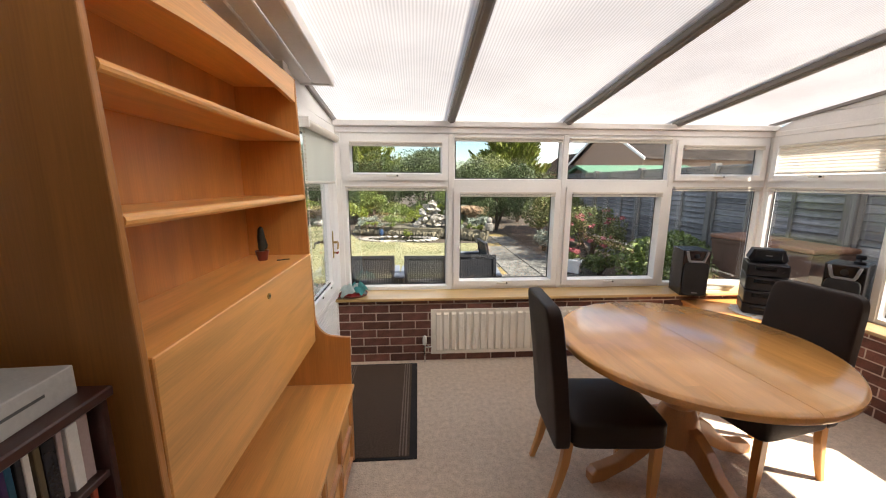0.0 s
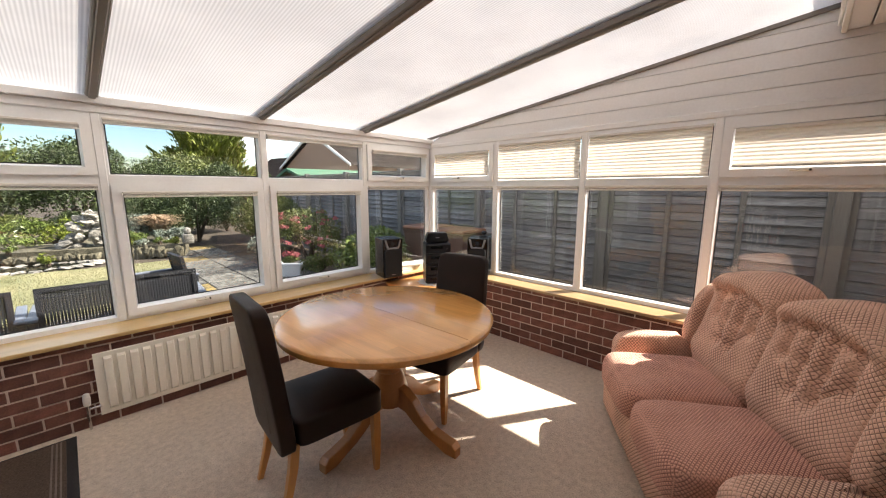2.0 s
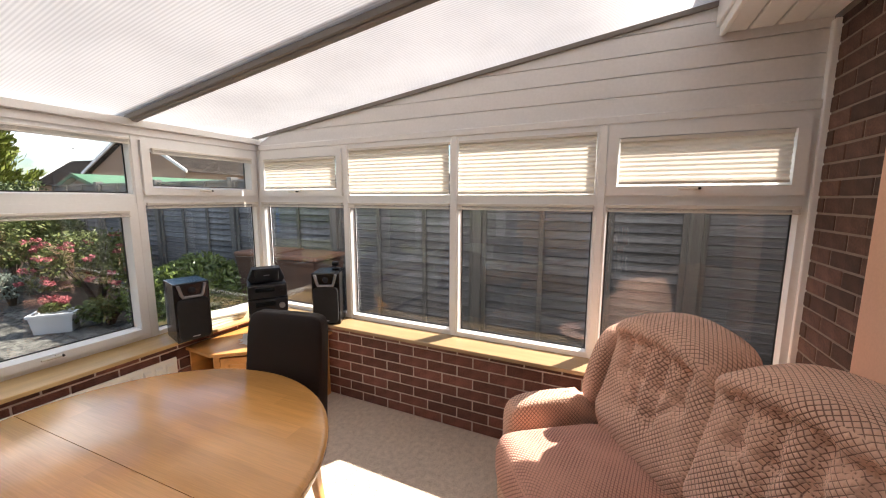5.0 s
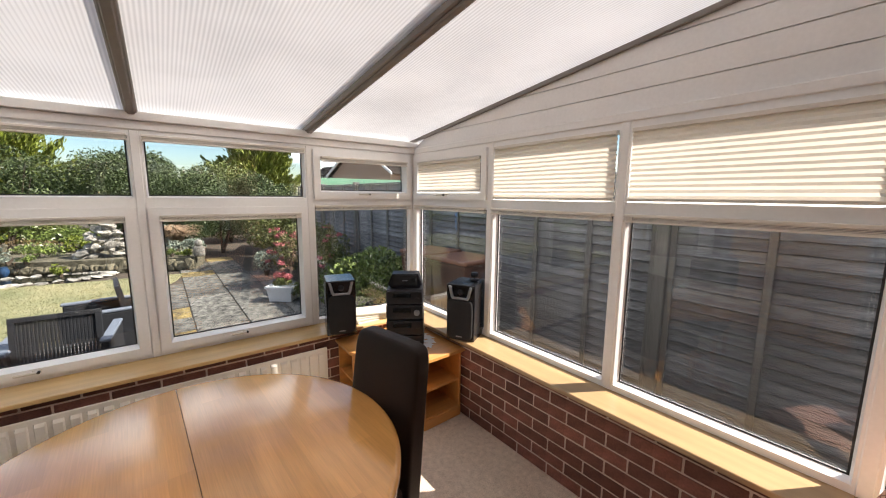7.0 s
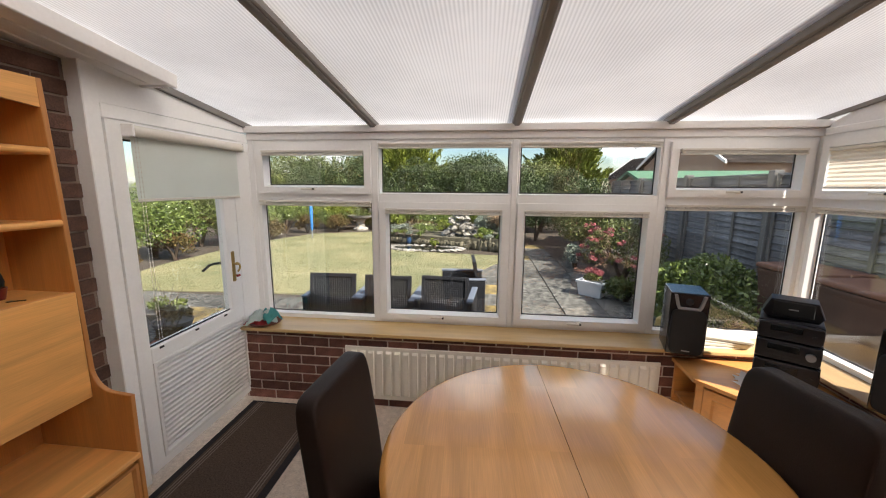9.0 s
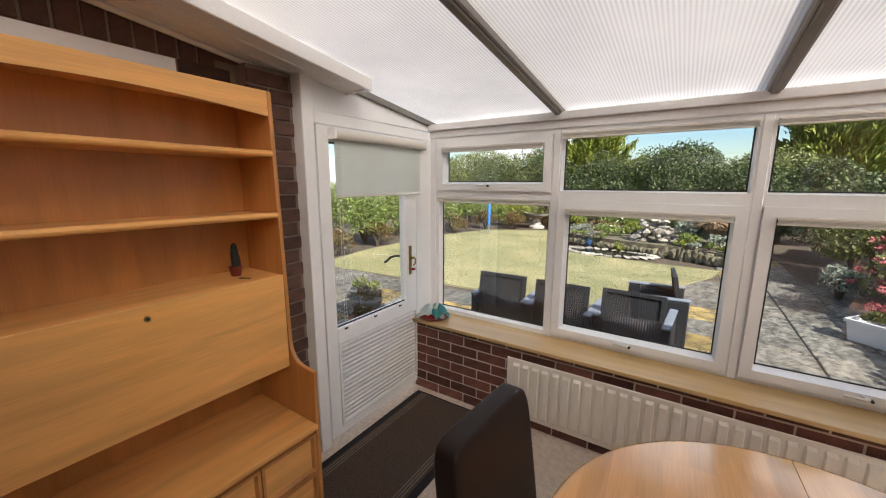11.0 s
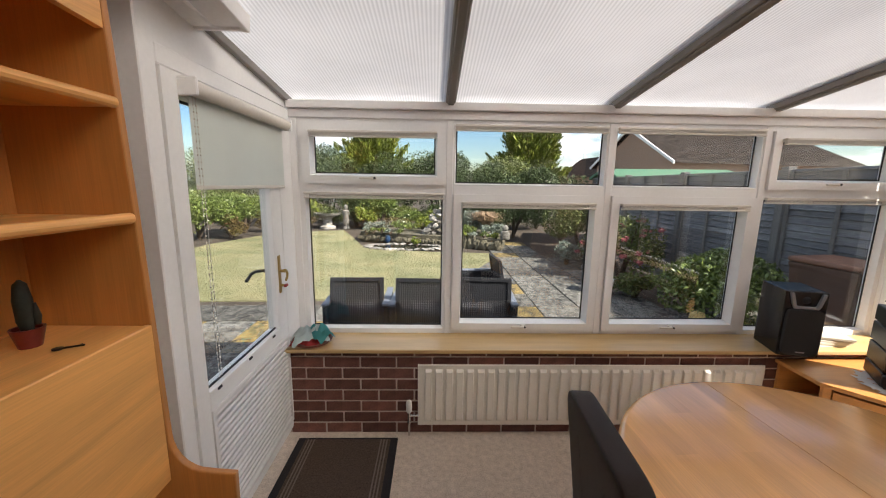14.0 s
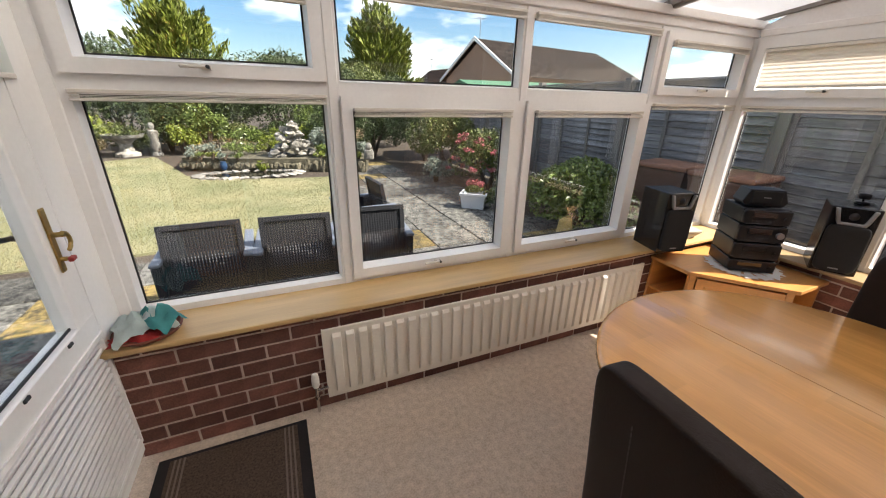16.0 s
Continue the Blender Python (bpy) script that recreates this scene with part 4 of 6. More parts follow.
# ---- corner cabinet and hi-fi ----
CAB = [(3.285, -0.270), (3.270, -0.560), (3.625, -0.995), (3.968, -0.985), (3.968, -0.270)]


def corner_cabinet():
    c = thing("corner_cabinet", pose(0, 0, 0), "orange pine corner cabinet with open side shelves and door", "cabinet")

    def inset(k):
        cx, cy = 3.72, -0.52
        return [(cx + (x - cx) * k, cy + (y - cy) * k) for x, y in CAB]
    bm = bmesh.new()
    prism(bm, CAB, 0.024, Matrix.Translation((0, 0, 0.500)), 0.004)
    part("top", bm, CABWOOD, c)
    bm = bmesh.new()
    prism(bm, inset(0.95), 0.07, Matrix.Translation((0, 0, 0.0)), 0.003)
    part("plinth", bm, CABWOOD, c)
    for z in (0.07, 0.275):
        bm = bmesh.new()
        prism(bm, inset(0.93), 0.016, Matrix.Translation((0, 0, z)))
        part("shelf", bm, CABWOOD, c)
    p = inset(0.95)

    def upright(a, b, name, th=0.016, z0=0.07, z1=0.50):
        a, b = Vector((*a, 0)), Vector((*b, 0))
        d = b - a
        bm = bmesh.new()
        bx(bm, (0, 0, z0), (d.length, th, z1), 0.002, Matrix.Translation(a) @ pose(0, 0, 0, 0, 0, math.degrees(math.atan2(d.y, d.x))))
        return part(name, bm, CABWOOD, c)
    upright((p[0][0], p[0][1]), (p[4][0], p[4][1]), "back_panel")
    upright((p[3][0], p[3][1]), (p[4][0], p[4][1]), "back_panel")
    f0, f1 = Vector(p[1]), Vector(p[2])
    inn = Vector((3.80, -0.40))
    upright(f0 + (inn - f0) * 0.02, f0 + (inn - f0) * 0.55, "divider")
    upright(f1 + (inn - f1) * 0.02, f1 + (inn - f1) * 0.55, "divider")
    upright(f0 - (f1 - f0) * 0.0, f0 + (f1 - f0) * 0.07, "front_stile", 0.03)
    upright(f0 + (f1 - f0) * 0.93, f1, "front_stile", 0.03)
    d = upright(f0 + (f1 - f0) * 0.08, f0 + (f1 - f0) * 0.92, "door", 0.018, 0.085, 0.485)
    ln = (f1 - f0).length * 0.84
    a = f0 + (f1 - f0) * 0.08
    bm = bmesh.new()
    ring(bm, 0.0, 0.085, ln, 0.485, 0.055, -0.010, -0.0005, 0.010)
    bmesh.ops.transform(bm, matrix=Matrix.Translation((a.x, a.y, 0)) @ pose(0, 0, 0, 0, 0, math.degrees(math.atan2((f1 - f0).y, (f1 - f0).x))), verts=bm.verts)
    part("door_frame", bm, CABWOOD, d)
    bm = bmesh.new()
    bmesh.ops.create_icosphere(bm, subdivisions=2, radius=0.013, matrix=Matrix.Translation((a.x, a.y, 0)) @ pose(0, 0, 0, 0, 0, math.degrees(math.atan2((f1 - f0).y, (f1 - f0).x))) @ pose(ln - 0.03, -0.02, 0.33))
    part("knob", bm, CABWOOD, d, "", 60)


corner_cabinet()

LACE = translucent_mat("white_lace", (0.74, 0.72, 0.70), 0.2, 0, 0, 0.0)
bm = bmesh.new()
n = 56
rows = []
for k, r in enumerate((0.02, 0.10, 0.16, 0.195, 0.215)):
    rows.append([bm.verts.new((r * (1 + (0.05 * math.sin(14 * 2 * math.pi * i / n) if k == 4 else 0)) * math.cos(2 * math.pi * i / n),
                               r * (1 + (0.05 * math.sin(14 * 2 * math.pi * i / n) if k == 4 else 0)) * math.sin(2 * math.pi * i / n),
                               0.002 + (0.004 * noise.noise((i * 0.5, k, 0)) + 0.004 if k > 1 else 0))) for i in range(n)])
for k, (p, q) in enumerate(zip(rows, rows[1:])):
    for i in range(n):
        if k in (1, 3) and i % 4 == 0:
            continue
        bm.faces.new((p[i], p[(i + 1) % n], q[(i + 1) % n], q[i]))
dl = tagged(part("doily", bm, LACE), "white lace doily under the hi-fi on the cabinet", "doily")
dl.matrix_basis = pose(3.690, -0.640, 0.5245)


def stereo_unit(m, w, d, h, kind):
    """One separate of the hi-fi: case, fascia, window and knobs. Local -y is the front."""
    s = thing("hifi_unit", m, "black hi-fi separate with glossy fascia, stacked on the cabinet", "hi-fi", "stacked hi-fi units")
    bm = bmesh.new()
    bx(bm, (-w / 2, -d / 2 + 0.012, 0.006), (w / 2, d / 2, h - 0.002), 0.004)
    for x in (-w / 2 + 0.03, w / 2 - 0.03):
        cyl(bm, (x, -d / 2 + 0.05, 0), (x, -d / 2 + 0.05, 0.008), 0.012, n=10)
        cyl(bm, (x, d / 2 - 0.04, 0), (x, d / 2 - 0.04, 0.008), 0.012, n=10)
    part("case", bm, BLACKP, s)
    bm = bmesh.new()
    round_box(bm, (-w / 2, -d / 2 - 0.012, 0.004), (w / 2, -d / 2 + 0.026, h - 0.004), 8, 28, 12)
    fa = part("fascia", bm, BLACKP, s, "", 50)
    for zz in (0.10, 0.90):
        bm = bmesh.new()
        bx(bm, (-w * 0.47, -d / 2 - 0.0145, h * zz - 0.0025), (w * 0.47, -d / 2 - 0.006, h * zz + 0.0025), 0.001)
        part("trim_strip", bm, BUTTON, fa, "dark grey trim strip")
    bm = bmesh.new()
    bx(bm, (-w * 0.32, -d / 2 - 0.0155, h * 0.50), (w * 0.18, -d / 2 - 0.008, h * 0.82), 0.002)
    part("display", bm, mat("dark_display", (0.01, 0.012, 0.014), 0.08), fa)
    if kind == 1:
        bm = bmesh.new()
        cyl(bm, (w * 0.34, -d / 2 - 0.03, h * 0.5), (w * 0.34, -d / 2 - 0.008, h * 0.5), 0.020, n=22)
        part("volume_knob", bm, SILVER, fa, "large silver volume knob", 40)
    else:
        bm = bmesh.new()
        cyl(bm, (w * 0.36, -d / 2 - 0.02, h * 0.45), (w * 0.36, -d / 2 - 0.008, h * 0.45), 0.010, n=16)
        part("knob", bm, BLACKP, fa, "", 40)
    for i in range(6):
        bm = bmesh.new()
        bx(bm, (-w * 0.32 + i * 0.023, -d / 2 - 0.0165, h * 0.22), (-w * 0.32 + i * 0.023 + 0.015, -d / 2 - 0.009, h * 0.34), 0.001)
        part("button", bm, BUTTON, fa)
    return s


HF = pose(3.710, -0.600, 0.528, 0, 0, -36)
z = 0.0
for i, h in enumerate((0.085, 0.115, 0.115, 0.100)):
    stereo_unit(HF @ pose(random.uniform(-0.004, 0.004), 0, z), 0.270 - 0.004 * i, 0.26, h, 1 if i == 2 else 0)
    z += h
cs = thing("centre_speaker", HF @ pose(0, 0.02, z), "small black centre loudspeaker on top of the hi-fi", "loudspeaker")
bm = bmesh.new()
prism(bm, [(-0.105, 0.0), (0.105, 0.0), (0.125, 0.03), (0.095, 0.105), (-0.095, 0.105), (-0.125, 0.03)], 0.13,
      Matrix(((1, 0, 0, 0), (0, 0, 1, -0.08), (0, 1, 0, 0), (0, 0, 0, 1))), 0.006)
part("case", bm, BLACKP, cs)
bm = bmesh.new()
bx(bm, (-0.082, -0.088, 0.022), (0.082, -0.078, 0.097), 0.003)
gr = part("grille", bm, GRILLE, cs)
bm = bmesh.new()
bx(bm, (-0.02, -0.0895, 0.055), (0.02, -0.0875, 0.061))
part("badge", bm, SILVER, gr, "small silver badge")


def loudspeaker(m, label):
    """Bookshelf speaker. Local -y is the front."""
    s = thing("loudspeaker", m, label, "loudspeaker", "pair of loudspeakers on the window boards")
    bm = bmesh.new()
    bx(bm, (-0.105, -0.125, 0.0), (0.105, 0.125, 0.405), 0.006, seg=2)
    part("cabinet", bm, BLACKGLOSS, s)
    bm = bmesh.new()
    round_box(bm, (-0.094, -0.146, 0.012), (0.094, -0.118, 0.300), 7, 32, 18)
    g = part("grille", bm, GRILLE, s, "", 60)
    bm = bmesh.new()
    bx(bm, (-0.022, -0.1475, 0.032), (0.022, -0.1455, 0.039))
    part("badge", bm, SILVER, g, "small silver badge")
    bm = bmesh.new()
    for sx in (1, -1):
        prism(bm, [(sx * 0.088, 0.395), (sx * 0.070, 0.395), (sx * 0.052, 0.325), (sx * 0.040, 0.308), (sx * 0.058, 0.300), (sx * 0.070, 0.322)][::sx], 0.024,
              Matrix(((1, 0, 0, 0), (0, 0, -1, -0.118), (0, 1, 0, 0), (0, 0, 0, 1))), 0.004)
    bx(bm, (-0.052, -0.138, 0.300), (0.052, -0.118, 0.316), 0.004)
    part("tweeter_surround", bm, SILVER, s, "silver-grey horn surround")
    bm = bmesh.new()
    bmesh.ops.create_uvsphere(bm, u_segments=18, v_segments=10, radius=0.026, matrix=pose(0, -0.112, 0.352))
    part("tweeter", bm, BLACKP, s, "", 60)
    return s


sp = loudspeaker(pose(3.330, -0.262, SILL, 0, 0, -16), "black loudspeaker with silver horn surround on the window board")
copy_thing(sp, pose(4.035, -0.920, SILL, 0, 0, -62))
wc = thing("small_camera", pose(4.10, -0.93, SILL + 0.405, 0, 0, -60), "small black gadget standing on the loudspeaker", "gadget")
bm = bmesh.new()
bx(bm, (-0.03, -0.025, 0), (0.03, 0.025, 0.012), 0.004)
cyl(bm, (0, 0, 0.01), (0, 0, 0.03), 0.006, n=10)
round_box(bm, (-0.028, -0.022, 0.026), (0.028, 0.022, 0.062), 4, 14, 8)
part("body", bm, BLACKP, wc, "", 50)

# papers and magazines on the sill behind the hi-fi
for i in range(4):
    bm = bmesh.new()
    bx(bm, (-0.15, -0.105, 0), (0.15, 0.105, 0.012 + 0.004 * (i % 2)), 0.002)
    ob = tagged(part("magazine", bm, mat("pale_paper", (0.62 - 0.05 * i, 0.58 - 0.05 * i, 0.50 - 0.05 * i), 0.7, 0.08)),
                "pale magazine lying in a stack on the window board", "magazine", "stack of magazines")
    ob.matrix_basis = pose(3.62 + 0.01 * i, -0.15, SILL + 0.0165 * i, 0, 0, 4 - 7 * i)

# dish with cloths on the sill by the door
ds = thing("saucer", pose(0.345, -0.200, SILL), "terracotta plant saucer with folded cloths on the window board", "dish")
bm = bmesh.new()
lathe(bm, [(0.085, 0.0), (0.115, 0.012), (0.122, 0.026), (0.113, 0.026), (0.104, 0.014), (0.02, 0.010)], 28)
part("dish", bm, mat("terracotta_plastic", (0.20, 0.055, 0.03), 0.5), ds, "", 40)


def cloth(m, sx, sy, hgt, material, label, seed):
    bm = bmesh.new()
    nx, ny = 18, 14
    g = []
    for j in range(ny + 1):
        row = []
        for i in range(nx + 1):
            u, v = i / nx * 2 - 1, j / ny * 2 - 1
            e = max(0.0, 1 - (u * u + v * v) * 0.55)
            zz = hgt * e * (0.55 + 0.9 * abs(noise.noise((u * 1.7 + seed, v * 1.7, seed)))) + 0.012 * noise.noise((u * 6, v * 6, seed))
            row.append(bm.verts.new((u * sx * (1 + 0.2 * noise.noise((v * 2, seed, 3))), v * sy * (1 + 0.2 * noise.noise((u * 2, seed, 7))), zz + 0.016)))
        g.append(row)
    for a, b in zip(g, g[1:]):
        for i in range(nx):
            bm.faces.new((a[i], a[i + 1], b[i + 1], b[i]))
    bmesh.ops.solidify(bm, geom=bm.faces[:], thickness=0.003)
    ob = tagged(part("cloth", bm, material, None, "", 60), label, "cloth")
    ob.matrix_basis = m


cloth(pose(0.335, -0.205, SILL + 0.004, 0, 0, 20), 0.105, 0.080, 0.105, mat("pale_mint_cloth", (0.66, 0.76, 0.74), 0.9, 0.15, 20, 300, 0.4), "crumpled pale mint cleaning cloth on the saucer", 1.3)
cloth(pose(0.385, -0.200, SILL + 0.012, 0, 0, -30), 0.085, 0.060, 0.100, mat("turquoise_cloth", (0.10, 0.42, 0.42), 0.9, 0.2, 20, 300, 0.4), "crumpled turquoise rubber glove on the saucer", 4.1)
cloth(pose(0.320, -0.262, SILL + 0.002, 0, 0, 0), 0.085, 0.045, 0.022, mat("red_cloth", (0.42, 0.03, 0.03), 0.8, 0.2, 20, 300, 0.4), "folded red cloth on the saucer", 7.7)


# ---- sofa: local +y is the front, +x runs along its length ----
TUFT_X = (-0.165, -0.055, 0.055, 0.165)
TUFT_Z = (0.885, 0.765, 0.655)


def tuft(u, z):
    """Depth of the buttoning: pits at the buttons, creases between them, a fold under the head roll."""
    d = 0.0
    for i, bu in enumerate(TUFT_X):
        for j, bz in enumerate(TUFT_Z):
            if j == 2 and i in (0, 3):
                continue
            d = max(d, math.exp(-((u - bu) ** 2 + (z - bz) ** 2) / 0.0011))
        lo = TUFT_Z[2] if i in (1, 2) else TUFT_Z[1]
        if lo - 0.03 < z < TUFT_Z[0] + 0.03:
            d = max(d, 0.66 * math.exp(-((u - bu) / 0.024) ** 2))
    if abs(u) < 0.22:
        d = max(d, 0.55 * math.exp(-((z - TUFT_Z[0] - 0.012 * math.cos(u * 28)) / 0.020) ** 2))
    for s_ in (-1, 1):      # slanting creases below the outer buttons
        k = (TUFT_Z[1] - z) / (TUFT_Z[1] - TUFT_Z[2])
        if 0 <= k <= 1:
            d = max(d, 0.5 * math.exp(-((u - s_ * (0.165 - 0.11 * k)) / 0.022) ** 2))
    return d


def sofa():
    s = thing("sofa", pose(2.985, -2.850, 0, 0, 0, 34.5), "dusky pink two-seat sofa with diamond weave and buttoned back", "sofa")
    s.scale = (0.96, 0.90, 1)
    bm = bmesh.new()
    round_box(bm, (-0.70, -0.78, 0.03), (0.70, 0.035, 0.31), 12, 48, 12)
    part("base", bm, SOFA, s, "", 60)
    for cx in (-0.292, 0.292):
        bm = bmesh.new()

        def seat(w, q):
            crown = 0.030 * (1 - q.x * q.x) * (1 - 0.6 * q.y * q.y) if q.z > 0 else 0
            front = -0.035 * max(0, (w.y - 0.0) / 0.08) ** 2 if q.z > 0 else 0
            wr = 0.004 * noise.noise((w.x * 9, w.y * 9, cx))
            return w + Vector((0, 0.012 * (1 - q.x * q.x) if q.y > 0 else 0, crown + front + wr))
        round_box(bm, (cx - 0.290, -0.62, 0.26), (cx + 0.290, 0.085, 0.455), 6, 56, 22, seat)
        part("seat_cushion", bm, SOFA_SEAT, s, "redder worn seat cushion", 60)
    bm = bmesh.new()
    round_box(bm, (-0.62, -0.80, 0.20), (0.62, -0.56, 0.62), 6, 32, 10)
    part("back_frame", bm, SOFA, s, "", 60)
    for cx in (-0.285, 0.285):
        bm = bmesh.new()

        def lean(k):
            return -0.17 * k + 0.03 * math.sin(max(0.0, min(1.0, k)) * math.pi)

        def back(w, q):
            k = (w.z - 0.42) / 0.6
            top = 0.095 * (1 - (w.x - cx) ** 2 / 0.085) * max(0.0, k) ** 2
            y = w.y + lean(k)
            if q.y > 0.6:
                y -= 0.060 * tuft(w.x - cx, w.z)
                y += 0.070 * math.exp(-((w.z - 0.955) / 0.060) ** 2) + 0.025 * math.exp(-((w.z - 0.55) / 0.07) ** 2)
            wr = 0.005 * noise.noise((w.x * 8, w.z * 8, cx * 7))
            return Vector((w.x, y + wr, w.z + top * 0.75))
        round_grid(bm, (cx - 0.300, -0.76, 0.40), (cx + 0.300, -0.50, 0.995), 6, 64, 10, 64, back)
        bk = part("back_cushion", bm, SOFA, s, "buttoned back cushion", 60)
        for j, bz in enumerate(TUFT_Z):
            for i, bu in enumerate(TUFT_X):
                if j == 2 and i in (0, 3):
                    continue
                k = (bz - 0.42) / 0.6
                bm = bmesh.new()
                bmesh.ops.create_uvsphere(bm, u_segments=10, v_segments=6, radius=0.010, matrix=pose(cx + bu, -0.508 + lean(k) - 0.054 + 0.085 * math.exp(-((bz - 0.965) / 0.062) ** 2), bz + 0.075 * max(0.0, k) ** 2))
                part("button", bm, SOFA, bk)
    for sx in (1, -1):
        bm = bmesh.new()

        def arm(w, q):
            return w + Vector((sx * 0.02 * (w.z - 0.3), 0, 0.018 * (1 - q.y * q.y) * (1 if q.z > 0 else 0) - (0.03 if q.z > 0 and w.y < -0.5 else 0)))
        round_box(bm, (sx * 0.69 - 0.074, -0.74, 0.04), (sx * 0.69 + 0.074, -0.04, 0.53), 6, 44, 24, arm)
        part("arm", bm, SOFA, s, "", 60)
        bm = bmesh.new()

        def wing(w, q):
            k = (w.z - 0.5) / 0.5
            f = 0.10 * (1 - min(1.0, max(0.0, k)) ** 2) if q.y > 0 else 0
            return Vector((w.x - sx * 0.02 * k, w.y - 0.10 * k + f * 0.6, w.z))
        round_box(bm, (sx * 0.645 - 0.055, -0.84, 0.50), (sx * 0.645 + 0.06, -0.53, 0.930), 3.6, 40, 28, wing)
        part("wing", bm, SOFA, s, "", 60)
    for x in (-0.62, 0.62):
        for y in (-0.70, -0.06):
            bm = bmesh.new()
            cyl(bm, (x, y, 0), (x, y, 0.05), 0.022, n=12)
            part("castor", bm, BLACKP, s)


sofa()

# hook on the pier
hk = thing("wall_hook", pose(3.40, YS + 0.030, 1.90), "small brass cup hook in the plaster pier", "hook")
bm = bmesh.new()
cyl(bm, (0, 0, 0), (0, 0.02, 0), 0.003, n=8)
for i in range(8):
    a0, a1 = math.radians(-20 + i * 30), math.radians(-20 + (i + 1) * 30)
    cyl(bm, (0, 0.032 - 0.012 * math.cos(a0), -0.012 * math.sin(a0)), (0, 0.032 - 0.012 * math.cos(a1), -0.012 * math.sin(a1)), 0.0028, n=8)
part("hook_body", bm, BRASS, hk)


# ---- CD rack beside the wall unit ----
RACKWOOD = wood_mat("dark_mahogany_rack", (0.060, 0.018, 0.014), 1, 0.35, 0.6, 10)
RX0, RX1, RY0, RY1, RZ = 0.142, 0.317, -3.205, -2.635, 1.185
rk = thing("cd_rack", pose(RX0, RY0, 0), "dark mahogany rack filled with music discs", "rack")
d, w = RX1 - RX0, RY1 - RY0
bm = bmesh.new()
bx(bm, (0, 0, RZ - 0.02), (d + 0.012, w, RZ), 0.003)
part("top", bm, RACKWOOD, rk)
for y in (0.004, w - 0.018):
    bm = bmesh.new()
    bx(bm, (0, y, 0), (d, y + 0.014, RZ - 0.02), 0.002)
    part("side_panel", bm, RACKWOOD, rk)
bm = bmesh.new()
bx(bm, (0, 0.018, 0.03), (0.006, w - 0.018, RZ - 0.02))
part("back_panel", bm, RACKWOOD, rk)
CDZ = [RZ - 0.165 - 0.150 * i for i in range(7)]
for z in CDZ:
    bm = bmesh.new()
    bx(bm, (0.006, 0.018, z - 0.014), (d - 0.004, w - 0.018, z), 0.002)
    part("shelf", bm, RACKWOOD, rk)
CDC = [(0.80, 0.77, 0.72), (0.03, 0.03, 0.035), (0.82, 0.80, 0.76), (0.05, 0.035, 0.11), (0.14, 0.10, 0.05), (0.50, 0.38, 0.35),
       (0.02, 0.09, 0.16), (0.04, 0.035, 0.035), (0.78, 0.74, 0.68), (0.55, 0.12, 0.06), (0.02, 0.02, 0.025)]
CDM = [mat(f"disc_case_{i}", c, 0.2, 0.1, 20, 200, 0.0) for i, c in enumerate(CDC)]
INK = mat("spine_print", (0.10, 0.10, 0.10), 0.4)
shared = {}
for r, z in enumerate(CDZ):
    y = 0.020
    while y < w - 0.035:
        th = random.choice((0.0105, 0.0105, 0.0105, 0.0105, 0.0105, 0.022))
        k = random.randrange(len(CDC))
        key = (k, th)
        if key not in shared:
            bm = bmesh.new()
            bx(bm, (0, 0, 0), (0.140, th, 0.124), 0.0012)
            shared[key] = mesh_of(bm, "disc_case", CDM[k])
        ob = tagged(new("disc_case", shared[key]), "music disc in its plastic case standing on the rack", "disc case", "discs in the rack")
        ob.matrix_basis = pose(RX0 + d - 0.158 - random.uniform(0, 0.008), RY0 + y, z, random.uniform(-2.5, 0.5), 0, 0)
        y += th + random.choice((0.001, 0.001, 0.0015, 0.006))
bk = thing("boxed_set", pose(RX0 - 0.040, -2.930, RZ, 0, 0, 3), "grey boxed music set lying on the rack", "box")
bm = bmesh.new()
bx(bm, (0, 0, 0), (0.200, 0.26, 0.055), 0.002)
part("box", bm, mat("grey_card_box", (0.56, 0.55, 0.52), 0.45, 0.12, 12), bk)
bm = bmesh.new()
for i in range(14):
    a = random.uniform(0, 6.28)
    bx(bm, (-0.006, -0.025, 0), (0.006, 0.025, 0.0006), 0, pose(0.10 + random.uniform(-0.03, 0.03), 0.13 + random.uniform(-0.05, 0.05), 0.055, 0, 0, math.degrees(a)))
part("cover_print", bm, mat("dark_cover_ink", (0.04, 0.035, 0.035), 0.4), bk, "dark scribble on the lid")
bm = bmesh.new()
bx(bm, (0.2, 0.03, 0.026), (0.2008, 0.10, 0.036))
bx(bm, (0.2, 0.11, 0.028), (0.2008, 0.20, 0.033))
part("spine_print", bm, INK, bk)

# ---- garden ----
GZ = -0.10
SOIL = mat("dark_soil", (0.060, 0.045, 0.032), 0.95, 0.4, 3, 60, 0.8, dist=0.02)
LAWN = mat("dry_summer_lawn", (0.145, 0.170, 0.072), 0.95, 0.25, 0.9, 55, 0.7, c2=(0.31, 0.275, 0.155), sharp=0.16, dist=0.02)
BLADE = mat("grass_blades", (0.150, 0.175, 0.072), 0.9, 0.25, 0.9, 30, 0.0, c2=(0.32, 0.285, 0.155), island=0.10)
SLAB = mat("lichened_concrete_slab", (0.036, 0.034, 0.030), 0.9, 0.5, 12, 34, 0.7, c2=(0.165, 0.158, 0.14), obj=0.35, dist=0.012, sharp=0.11)
SLAB_Y = mat("yellow_lichened_slab", (0.070, 0.058, 0.036), 0.9, 0.5, 6, 30, 0.7, c2=(0.28, 0.20, 0.065), obj=0.3, dist=0.012, sharp=0.10)
